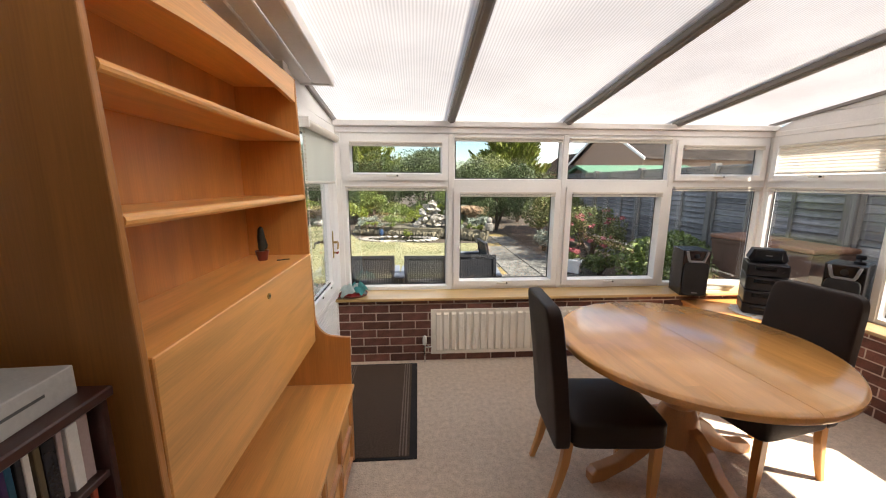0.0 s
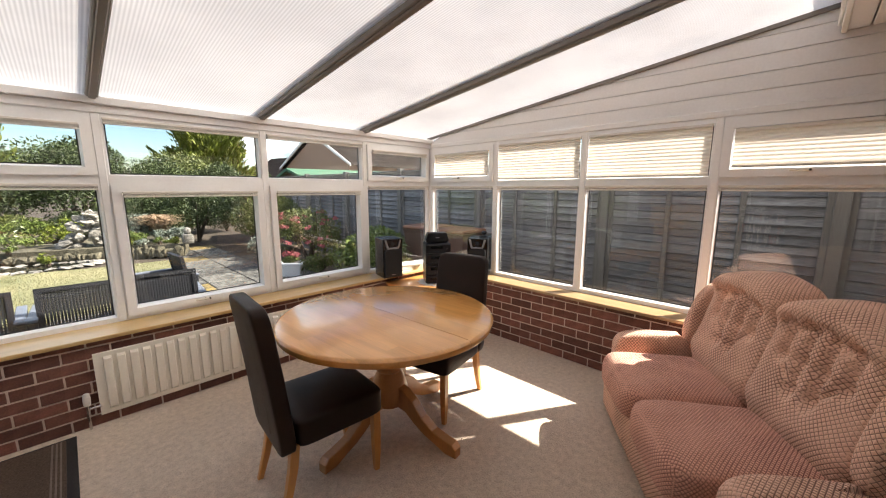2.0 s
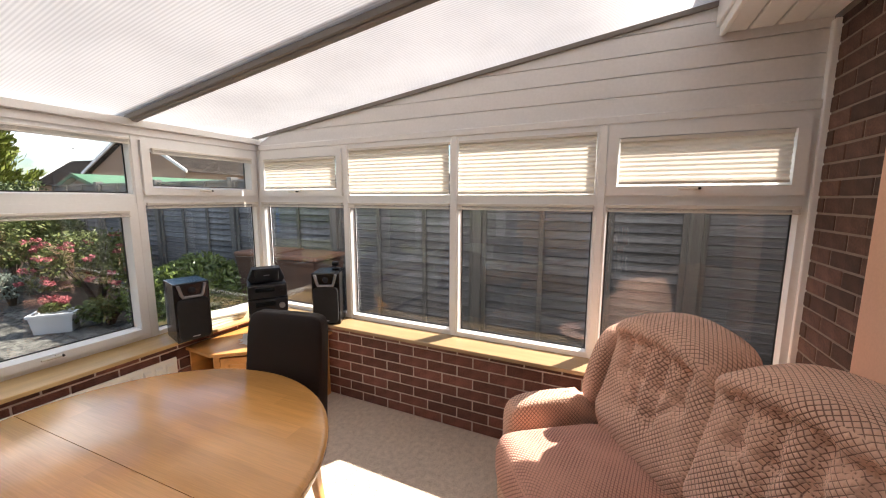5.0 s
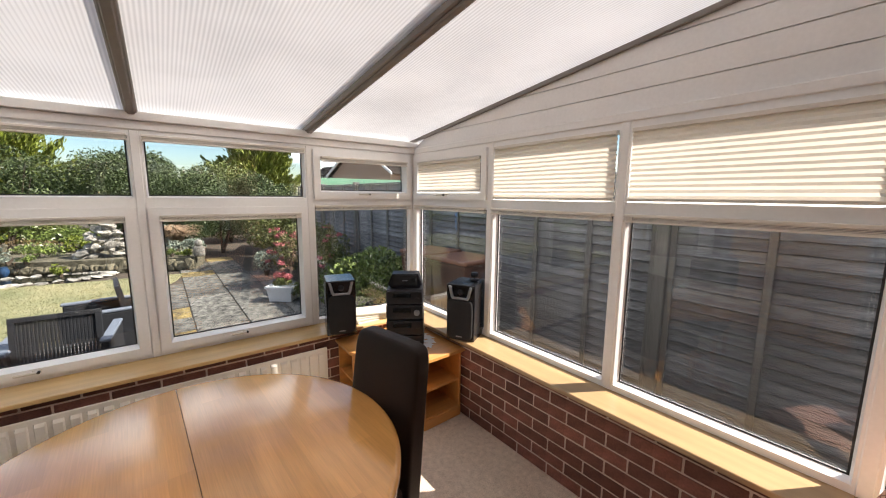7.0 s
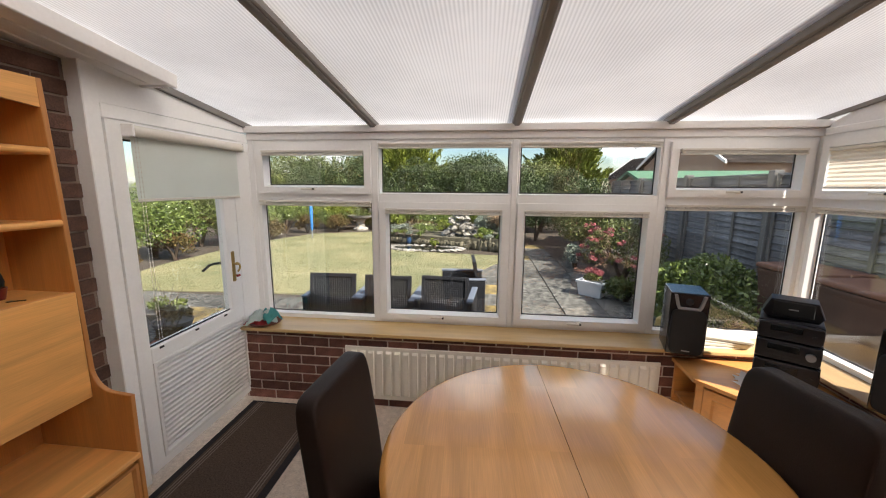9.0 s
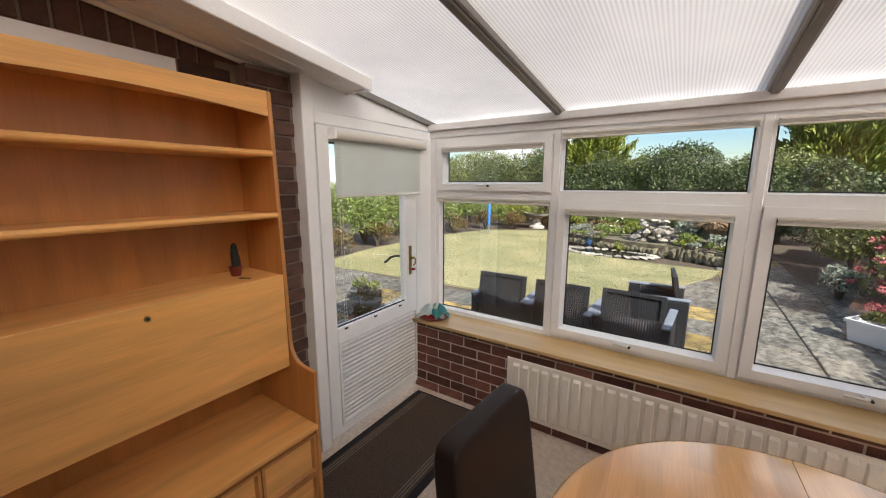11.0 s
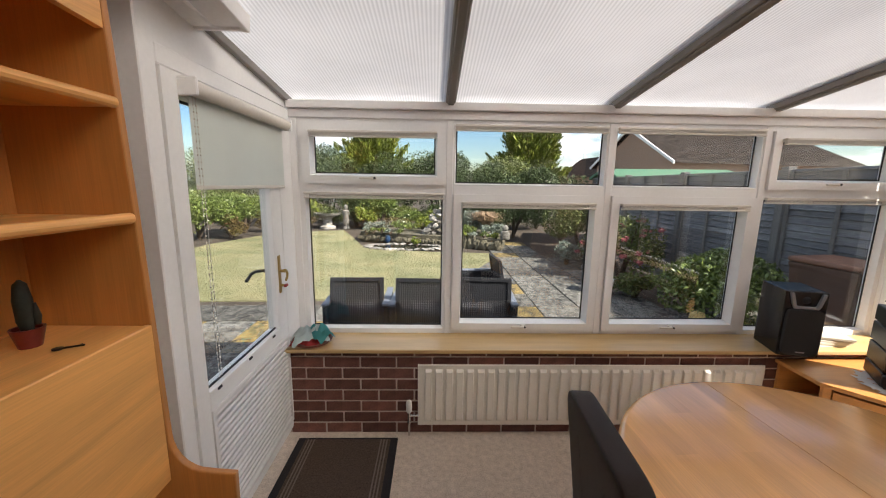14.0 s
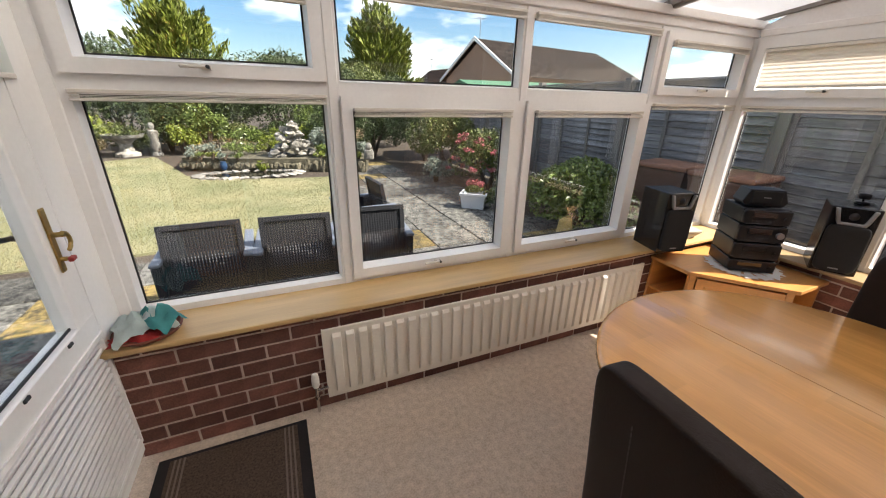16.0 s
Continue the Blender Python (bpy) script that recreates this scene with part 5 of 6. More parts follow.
STONE = mat("pale_weathered_stone", (0.11, 0.10, 0.085), 0.9, 0.5, 7, 40, 0.8, c2=(0.46, 0.43, 0.38), obj=0.4, dist=0.02, sharp=0.13)
MOSSY = mat("mossy_edging_stone", (0.075, 0.068, 0.040), 0.95, 0.5, 9, 50, 0.8, c2=(0.20, 0.175, 0.12), obj=0.3, dist=0.02, sharp=0.14)
FENCE = mat("blue_grey_weathered_fence", (0.052, 0.055, 0.064), 0.9, 0.5, 9, 60, 0.9, c2=(0.24, 0.245, 0.265), stretch=(1, 0.22, 2.2), obj=0.32, dist=0.008, sharp=0.20)
POST = mat("grey_fence_post", (0.13, 0.125, 0.12), 0.9, 0.3, 5, 60, 0.5, stretch=(2, 2, 0.2))


def leafm(name, c, c2, var=0.35, rough=0.55):
    return mat(name, c, rough, 0.3, 2.5, 20, 0.0, c2=c2, island=var, spec=0.35)


LF_HEDGE = leafm("hedge_leaf", (0.040, 0.066, 0.016), (0.17, 0.19, 0.050))
LF_DARK = leafm("dark_conifer_leaf", (0.018, 0.036, 0.014), (0.085, 0.115, 0.035))
LF_GOLD = leafm("golden_conifer_leaf", (0.050, 0.082, 0.012), (0.21, 0.24, 0.030))
LF_GREEN = leafm("laurel_leaf", (0.060, 0.10, 0.020), (0.20, 0.25, 0.065), 0.4, 0.35)
LF_RED = leafm("rusty_leaf", (0.13, 0.055, 0.025), (0.12, 0.11, 0.035))
LF_PINK = leafm("pink_flower", (0.30, 0.040, 0.060), (0.48, 0.15, 0.16))
LF_SILVER = leafm("silver_leaf", (0.16, 0.20, 0.16), (0.28, 0.31, 0.25))
LF_STRAW = leafm("straw_grass", (0.33, 0.21, 0.12), (0.45, 0.32, 0.20))
LF_LIME = leafm("lime_leaf", (0.13, 0.18, 0.02), (0.24, 0.27, 0.04))
BARK = mat("brown_bark", (0.07, 0.05, 0.035), 0.95, 0.4, 8, 60, 0.8, stretch=(1, 1, 0.2))

bm = bmesh.new()
bmesh.ops.create_grid(bm, x_segments=60, y_segments=60, size=1.0, matrix=pose(0, 160, GZ - 0.012) @ Matrix.Diagonal((240, 260, 1, 1)))
structure("ground", bm, SOIL, "dark garden soil reaching to the distance", "ground")


def inside(poly, x, y):
    r = False
    for (x0, y0), (x1, y1) in zip(poly, poly[1:] + poly[:1]):
        if (y0 > y) != (y1 > y) and x < (x1 - x0) * (y - y0) / (y1 - y0) + x0:
            r = not r
    return r


LAWN_EDGE = [(-4.6, 2.5), (-1.0, 2.75), (1.35, 3.05), (1.75, 4.3), (2.45, 5.9), (2.6, 6.6), (1.3, 6.7), (0.2, 6.9), (-0.9, 7.6), (-1.4, 9.0),
             (-2.2, 11.0), (-4.2, 10.0), (-5.0, 7.5), (-5.0, 4.5)]
bm = bmesh.new()
prism(bm, LAWN_EDGE, 0.03, Matrix.Translation((0, 0, GZ - 0.012)))
structure("lawn", bm, LAWN, "dry yellow-green lawn", "lawn")


def blades(n, size, poly, z):
    xs, ys = [p[0] for p in poly], [p[1] for p in poly]
    v, f = [], []
    while len(f) < n:
        x, y = random.uniform(min(xs), max(xs)), min(ys) + (max(ys) - min(ys)) * random.random() ** 1.5
        if not inside(poly, x, y):
            continue
        a, h, w = random.uniform(0, 6.28), size * random.uniform(0.5, 1.2), size * 0.16
        dx, dy = math.cos(a) * w, math.sin(a) * w
        lx, ly = random.gauss(0, 0.5) * h, random.gauss(0, 0.5) * h
        k = len(v)
        v += [(x - dx, y - dy, z), (x + dx, y + dy, z), (x + lx, y + ly, z + h)]
        f.append((k, k + 1, k + 2))
    return v, f


def stuff(name, v, f, material, label, category):
    me = bpy.data.meshes.new(name)
    me.from_pydata(v, [], f)
    me.materials.append(material)
    return tagged(new(name, me), label, category, "", "stuff")


v, f = blades(70000, 0.026, LAWN_EDGE, GZ + 0.016)
stuff("grass", v, f, BLADE, "short dry grass blades on the lawn", "grass")


def leaves(centre, radii, n, size, seed, droop=0.0, lumps=9, up=0.0):
    """Leaf-shaped quads gathered in lumps over an uneven crown."""
    rng = np.random.default_rng(seed)
    c, r = np.array(centre, float), np.array(radii, float)
    lc, lr = [], []
    for _ in range(lumps):
        d = rng.normal(size=3)
        d /= np.linalg.norm(d)
        d[2] = abs(d[2]) * 1.3 - 0.45
        q = rng.uniform(0.45, 0.78)
        p = c + d * r * q
        k = rng.uniform(0.30, 0.52)
        lc.append(p)
        lr.append(k)
    lc, lr = np.array(lc), np.array(lr)
    pick = rng.integers(0, lumps, n)
    d = rng.normal(size=(n, 3))
    d /= np.linalg.norm(d, axis=1)[:, None]
    rad = rng.uniform(0.55, 1.0, n) ** 0.5
    p = lc[pick] + d * (lr[pick] * rad)[:, None] * r
    p[:, 2] = np.maximum(p[:, 2], c[2] - r[2] * 0.98)
    a1 = d * 0.5 + rng.normal(size=(n, 3)) * 0.7
    a1[:, 2] += up - droop
    a1 /= np.linalg.norm(a1, axis=1)[:, None]
    a2 = np.cross(a1, rng.normal(size=(n, 3)))
    a2 /= np.linalg.norm(a2, axis=1)[:, None]
    s = (size * rng.uniform(0.6, 1.3, n))[:, None]
    asp = 0.42
    q = np.stack([p - a1 * s * 0.5, p + a2 * s * asp * 0.5, p + a1 * s * 0.5, p - a2 * s * asp * 0.5], 1).reshape(-1, 3)
    return [tuple(x) for x in q], [(4 * i, 4 * i + 1, 4 * i + 2, 4 * i + 3) for i in range(n)]


def sprays(rx, h, count, per, size, seed):
    """Upswept feathery sprays round a leader, each a tapering spear of scale leaves."""
    rng = np.random.default_rng(seed)
    v = []
    for i in range(count):
        k = rng.uniform(0.0, 1.0) ** 0.85
        a = rng.uniform(0, 6.28)
        wid = rx * min(1.0, 0.45 + 2.2 * k) * (1 - k) ** 0.42 * rng.uniform(0.40, 1.2) + 0.05
        out = np.array([math.cos(a), math.sin(a), 0.0])
        base = np.array([0, 0, h * (0.02 + 0.74 * k)]) + out * wid * 0.35
        tip = base + out * wid * 0.65 + np.array([0, 0, h * rng.uniform(0.08, 0.26)])
        t = rng.uniform(0, 1, per)
        ax = (tip - base) / np.linalg.norm(tip - base)
        fat = (0.09 * rx + 0.05) * np.sin(np.pi * np.clip(t * 0.86 + 0.14, 0, 1)) ** 0.8
        p = base + (tip - base) * t[:, None] + np.array([0, 0, 1.0]) * ((t - t * t) * -0.25 * wid)[:, None]
        p = p + rng.normal(size=(per, 3)) * fat[:, None] * 0.75
        a1 = ax * 1.2 + rng.normal(size=(per, 3)) * 0.45 + np.array([0, 0, 0.5])
        a1 /= np.linalg.norm(a1, axis=1)[:, None]
        a2 = np.cross(a1, rng.normal(size=(per, 3)))
        a2 /= np.linalg.norm(a2, axis=1)[:, None]
        s = (size * rng.uniform(0.6, 1.4, per))[:, None]
        v.append(np.stack([p - a1 * s * 0.5, p + a2 * s * 0.14, p + a1 * s * 0.5, p - a2 * s * 0.14], 1).reshape(-1, 3))
    v = np.concatenate(v)
    return [tuple(x) for x in v], [(4 * i, 4 * i + 1, 4 * i + 2, 4 * i + 3) for i in range(len(v) // 4)]


def crown(name, v, f, material, parent, label=""):
    me = bpy.data.meshes.new(name)
    me.from_pydata(v, [], f)
    me.materials.append(material)
    ob = new(name, me)
    ob.parent = parent
    if label:
        tagged(ob, label)
    return ob


SEED = [10]


def shrub(name, x, y, rx, ry, h, n, size, material, label, category="shrub", z=GZ, group="", shape="bush", lumps=12, up=0.0, stems=5):
    """A tapered stem with limbs and a leafy crown down to the ground."""
    SEED[0] += 1
    t = thing(name, pose(x, y, z), label, category, group)
    bm = bmesh.new()
    if shape == "cone":
        cyl(bm, (0, 0, 0), (0, 0, h * 0.9), 0.14, 0.02, 8)
    rng = random.Random(SEED[0])
    for i in range(stems):
        a = rng.uniform(0, 6.28)
        b = (math.cos(a) * rx * 0.45, math.sin(a) * ry * 0.45, h * rng.uniform(0.45, 0.8))
        k = (b[0] * 0.4, b[1] * 0.4, b[2] * 0.5)
        cyl(bm, (0, 0, 0), k, 0.035 + 0.008 * h, 0.02, 6)
        cyl(bm, k, b, 0.02, 0.006, 6)
    part("trunk", bm, BARK, t)
    if shape == "cone":
        v, f = sprays(rx, h, lumps * 2, n // (lumps * 2), size, SEED[0])
    else:
        v, f = leaves((0, 0, h / 2), (rx, ry, h / 2), n, size, SEED[0], lumps=lumps, up=up)
    crown("crown", v, f, material, t)
    return t


# the back hedge and trees
for i, (x, y, rx, h, m) in enumerate(((-10.5, 12.2, 1.9, 2.9, LF_HEDGE), (-8.0, 12.8, 1.7, 3.0, LF_HEDGE), (-5.6, 13.4, 1.7, 3.1, LF_DARK),
                                      (-3.3, 13.2, 1.6, 3.0, LF_DARK), (-1.0, 13.0, 1.6, 3.2, LF_DARK), (1.2, 12.8, 1.6, 3.2, LF_DARK),
                                      (3.3, 13.0, 1.6, 2.9, LF_DARK), (5.2, 12.2, 1.4, 2.6, LF_DARK))):
    shrub("hedge_shrub", x, y, rx, 1.2, h, 11000, 0.095, m, "dense evergreen shrub in the back hedge", "hedge", group="back hedge", lumps=22)
shrub("conifer", -2.0, 16.5, 2.4, 2.4, 5.2, 45000, 0.22, LF_GOLD, "tall golden-green conifer behind the hedge", "tree", shape="cone", lumps=90, up=0.9, stems=2)
shrub("conifer", 7.2, 22.0, 2.8, 2.8, 7.0, 45000, 0.28, LF_GOLD, "tall golden-green conifer against the sky", "tree", shape="cone", lumps=90, up=0.9, stems=2)
shrub("broadleaf_tree", 1.5, 19.0, 2.6, 2.2, 4.0, 13000, 0.14, LF_DARK, "dark evergreen tree behind the hedge", "tree", lumps=24)
shrub("broadleaf_tree", 4.6, 16.5, 2.2, 2.0, 3.3, 12000, 0.12, LF_HEDGE, "dark evergreen tree behind the hedge", "tree", lumps=24)
shrub("broadleaf_tree", -9.0, 19.0, 3.5, 2.2, 4.2, 13000, 0.15, LF_HEDGE, "leafy tree beyond the hedge", "tree", lumps=24)
shrub("broadleaf_tree", -5.5, 20.0, 2.5, 2.2, 4.2, 13000, 0.15, LF_DARK, "leafy tree beyond the hedge", "tree", lumps=24)
# lit front of the back hedge: low mixed shrubs
for x, y, rx, h, m in ((-1.6, 11.6, 0.6, 0.9, LF_LIME), (0.2, 11.4, 0.8, 0.8, LF_GREEN), (2.0, 11.2, 0.7, 0.9, LF_LIME), (-4.2, 12.0, 0.9, 1.4, LF_LIME)):
    shrub("border_shrub", x, y, rx, 0.6, h, 1800, 0.10, m, "bright low shrub before the hedge", "shrub", group="border shrubs")
for i in range(11):
    shrub("hedge_foot_shrub", -6.2 + i * 1.05, 12.0 + 0.25 * math.sin(i * 2.1), 0.75, 0.55, 1.25 + 0.35 * math.sin(i * 1.7), 3000, 0.085, (LF_HEDGE, LF_DARK, LF_GREEN)[i % 3] if i > 1 else LF_LIME,
          "leafy shrub filling the foot of the hedge", "shrub", group="hedge foot shrubs", lumps=16)
# the west border, seen through the door
for i, (x, y, rx, h, m) in enumerate(((-5.9, 2.0, 1.0, 1.9, LF_HEDGE), (-6.0, 3.6, 1.0, 2.0, LF_GREEN), (-5.9, 5.2, 1.0, 1.8, LF_GREEN), (-6.1, 6.9, 1.1, 1.9, LF_HEDGE),
                                      (-5.9, 8.6, 1.0, 1.7, LF_GREEN), (-5.3, 10.1, 1.0, 1.5, LF_GREEN), (-7.0, 0.3, 1.2, 2.1, LF_HEDGE))):
    shrub("border_hedge_shrub", x, y, rx, 1.0, h, 8000, 0.080, m, "leafy green shrub in the side border", "shrub", group="side border", lumps=18)
for x, y in ((-5.1, 3.4), (-5.2, 5.0), (-5.0, 8.7), (-4.6, 10.4), (-3.6, 10.9)):
    shrub("rusty_shrub", x, y, 0.5, 0.5, 0.75, 1100, 0.08, LF_RED, "low rust-tinted shrub at the lawn's edge", "shrub", group="rusty shrubs")
# path-side planting
for x, y, rx, ry, h, m in ((3.7, 9.6, 1.0, 1.0, 2.0, LF_DARK), (4.9, 8.4, 1.0, 1.2, 2.2, LF_DARK), (4.7, 6.4, 0.9, 1.0, 1.75, LF_HEDGE), (2.6, 10.6, 0.9, 0.8, 1.7, LF_DARK)):
    shrub("dark_shrub", x, y, rx, ry, h, 8500, 0.075, m, "dark overhanging shrub beside the garden path", "shrub", group="path shrubs", lumps=20)
rh = shrub("flowering_shrub", 4.55, 4.15, 0.75, 0.8, 1.25, 6000, 0.065, LF_HEDGE, "leafy shrub with clusters of pink-red flowers", "shrub", lumps=18)
v, f = [], []
rng = random.Random(5)
for k in range(26):
    a, b = leaves((rng.uniform(-0.75, 0.35), rng.uniform(-0.8, 0.3), rng.uniform(0.45, 1.15)), (0.10, 0.10, 0.07), 60, 0.045, 200 + k, lumps=3)
    f += [tuple(i + len(v) for i in q) for q in b]
    v += a
crown("blossom", v, f, LF_PINK, rh, "pink-red blossom")
shrub("laurel_shrub", 4.72, 1.95, 0.74, 0.85, 0.97, 14000, 0.068, LF_GREEN, "rounded glossy green shrub beside the fence", "shrub", lumps=34)
shrub("silver_shrub", 4.0, 5.4, 0.35, 0.35, 0.6, 1200, 0.06, LF_SILVER, "small silver-leaved shrub beside the path", "shrub")
shrub("border_fern", 4.2, 3.0, 0.35, 0.3, 0.45, 900, 0.08, LF_HEDGE, "low green plants under the flowering shrub", "shrub")


# ---- fence ----
def fence():
    x = 5.38
    ys = [-5.42 + 1.86 * i for i in range(8)]
    shared = None
    for i, y in enumerate(ys[:-1]):
        p = thing("garden_fence", pose(x, y, GZ), "weathered blue-grey overlap board fence with grey post", "fence", "bays of the garden fence")
        bm = bmesh.new()
        bx(bm, (-0.065, -0.048, -0.1), (0.045, 0.048, 1.96), 0.006)
        part("post", bm, POST, p)
        if shared is None:
            bb = bmesh.new()
            bx(bb, (-0.010, 0.05, 0), (0.008, 1.81, 0.110), 0.003, pose(0, 0, 0, 0, 21, 0))
            shared = mesh_of(bb, "board", FENCE)
            b2 = bmesh.new()
            bx(b2, (-0.030, 0, 0.0), (-0.012, 0.045, 1.90), 0.003)
            batten = mesh_of(b2, "batten", POST)
            b3 = bmesh.new()
            bx(b3, (-0.03, 0.05, 0), (0.03, 1.81, 0.025), 0.003)
            cap = mesh_of(b3, "cap", FENCE)
        for k in range(22):
            ob = new("board", shared)
            ob.parent = p
            ob.matrix_basis = pose(random.uniform(-0.003, 0.003), 0, 0.02 + k * 0.0845 + random.uniform(-0.004, 0.004), random.uniform(-0.35, 0.35))
        for yy in (0.045, 0.60, 1.20, 1.77):
            ob = new("batten", batten)
            ob.parent = p
            ob.matrix_basis = pose(0, yy, 0)
        ob = new("cap", cap)
        ob.parent = p
        ob.matrix_basis = pose(0, 0, 1.90)


fence()

# ---- wheelie bins ----
BIN = mat("brown_bin_plastic", (0.085, 0.040, 0.026), 0.5, 0.2, 6, 80, 0.1)
BINLID = mat("faded_brown_lid", (0.19, 0.085, 0.05), 0.6, 0.2)


def wheelie_bin(m):
    wb = thing("wheelie_bin", m, "brown plastic wheelie bin beside the fence", "bin", "bins beside the fence")
    bm = bmesh.new()
    secs = [[bm.verts.new((sx * w, sy * d, z)) for sx, sy in ((-1, -1), (1, -1), (1, 1), (-1, 1))]
            for z, w, d in ((0.05, 0.20, 0.22), (0.90, 0.255, 0.28), (0.94, 0.265, 0.29), (0.96, 0.265, 0.29))]
    for p, q in zip(secs, secs[1:]):
        for i in range(4):
            bm.faces.new((p[i], p[(i + 1) % 4], q[(i + 1) % 4], q[i]))
    bm.faces.new(secs[0])
    bm.faces.new(secs[-1])
    part("body", bm, BIN, wb)
    bm = bmesh.new()
    bx(bm, (-0.28, -0.31, 0.965), (0.28, 0.30, 1.02), 0.02, None, 2)
    part("lid", bm, BINLID, wb, "faded brown lid")
    for sx in (-1, 1):
        bm = bmesh.new()
        cyl(bm, (sx * 0.20, 0.22, 0.10), (sx * 0.26, 0.22, 0.10), 0.10, n=18)
        part("wheel", bm, BLACKP, wb)
    return wb


bin_a = wheelie_bin(pose(5.07, 0.98, GZ, 0, 0, 8))
copy_thing(bin_a, pose(5.06, 0.30, GZ, 0, 0, 3))

# ---- white planter and other pots ----
pl = thing("trough_planter", pose(3.78, 3.28, GZ, 0, 0, -38), "white plastic trough planter with a pink-flowered plant", "planter")
pl.scale = (0.85, 0.85, 0.85)
bm = bmesh.new()
secs = [[bm.verts.new((sx * w, sy * d, z)) for sx, sy in ((-1, -1), (1, -1), (1, 1), (-1, 1))]
        for z, w, d in ((0.0, 0.20, 0.125), (0.27, 0.235, 0.155), (0.27, 0.255, 0.175), (0.31, 0.255, 0.175), (0.31, 0.225, 0.145), (0.25, 0.215, 0.135))]
for p, q in zip(secs, secs[1:]):
    for i in range(4):
        bm.faces.new((p[i], p[(i + 1) % 4], q[(i + 1) % 4], q[i]))
bm.faces.new(secs[0])
bm.faces.new(secs[-1])
part("trough", bm, mat("white_trough_plastic", (0.62, 0.64, 0.66), 0.5, 0.08), pl)
v, f = leaves((0, 0, 0.36), (0.22, 0.14, 0.10), 420, 0.06, 77, lumps=7)
crown("plant", v, f, LF_HEDGE, pl)
v, f = leaves((0, 0, 0.46), (0.20, 0.13, 0.12), 260, 0.05, 78, lumps=6)
crown("blossom", v, f, LF_PINK, pl, "pink-red blossom")
TERRA = mat("terracotta", (0.22, 0.085, 0.05), 0.85, 0.2)
for x, y, r, h, m in ((-1.55, 0.95, 0.20, 0.20, LF_RED), (-1.05, 0.35, 0.15, 0.22, LF_RED), (-2.0, 1.35, 0.24, 0.18, LF_HEDGE)):
    pt = thing("plant_pot", pose(x, y, GZ), "round pot with a withered plant on the paving", "pot", "pots outside the door")
    bm = bmesh.new()
    lathe(bm, [(r * 0.65, 0), (r, h * 0.9), (r * 1.06, h), (r * 0.95, h), (r * 0.9, h * 0.88)], 22)
    part("pot", bm, TERRA if x > -1.3 else POST, pt, "", 40)
    v, f = leaves((0, 0, h + 0.07), (r * 0.95, r * 0.95, 0.11), 350, 0.06, int(100 + x * 10), lumps=7)
    crown("plant", v, f, m, pt)
    bm = bmesh.new()
    for k in range(7):
        a = k * 0.9
        cyl(bm, (0, 0, h * 0.85), (math.cos(a) * r * 0.8, math.sin(a) * r * 0.8, h + 0.18 + 0.05 * (k % 4)), 0.005, 0.002, 5)
    part("stems", bm, BARK, pt)

# ---- rattan garden chairs ----
RATTAN = mat("charcoal_woven_rattan", (0.014, 0.015, 0.019), 0.6, 0.3, 60, 400, 0.9, dist=0.004, spec=0.25)
ALLOY = mat("blue_grey_alloy_arm", (0.13, 0.15, 0.19), 0.5, 0.1)
CUSH = mat("grey_seat_pad", (0.16, 0.16, 0.17), 0.9, 0.2, 20, 300, 0.4)


def garden_chair(m):
    """Local +y is the front."""
    g = thing("rattan_chair", m, "dark woven rattan garden chair with blue-grey arm rails", "chair", "garden chairs on the patio")
    bm = bmesh.new()
    bx(bm, (-0.25, -0.22, 0.05), (0.25, 0.26, 0.36), 0.012)
    part("seat_box", bm, RATTAN, g)
    bm = bmesh.new()
    round_box(bm, (-0.23, -0.18, 0.35), (0.23, 0.25, 0.42), 6, 24, 10)
    part("seat_pad", bm, CUSH, g, "", 50)
    mb = pose(0, -0.245, 0.30, -10, 0, 0)
    bm = bmesh.new()
    ring(bm, -0.255, 0.0, 0.255, 0.50, 0.035, -0.02, 0.02)
    bmesh.ops.transform(bm, matrix=mb @ pose(0, 0, 0), verts=bm.verts)
    bk = part("back_frame", bm, RATTAN, g)
    for k in range(22):
        bm = bmesh.new()
        x = -0.218 + k * 0.0208
        bx(bm, (x - 0.0075, -0.006, 0.03), (x + 0.0075, 0.006, 0.47), 0.002, mb)
        part("strand", bm, RATTAN, bk)
    bm = bmesh.new()
    for k in range(19):
        bx(bm, (-0.222, -0.004, 0.035 + k * 0.0232), (0.222, 0.009, 0.035 + k * 0.0232 + (0.009 if k < 11 else 0.02)), 0.002, mb)
    part("weave", bm, RATTAN, bk)
    for sx in (-1, 1):
        bm = bmesh.new()
        bx(bm, (sx * 0.28 - 0.03, -0.30, 0.0), (sx * 0.28 + 0.03, 0.27, 0.55), 0.012)
        part("arm", bm, RATTAN, g)
        bm = bmesh.new()
        bx(bm, (sx * 0.28 - 0.034, -0.31, 0.551), (sx * 0.28 + 0.034, 0.28, 0.575), 0.006)
        part("arm_rail", bm, ALLOY, g, "blue-grey arm rail")
    return g


gc = garden_chair(pose(0.36, 1.22, GZ, 0, 0, 2))
copy_thing(gc, pose(1.00, 1.20, GZ, 0, 0, -2))
copy_thing(gc, pose(1.62, 1.24, GZ, 0, 0, -4))
copy_thing(gc, pose(1.72, 2.15, GZ, 0, 0, 95))

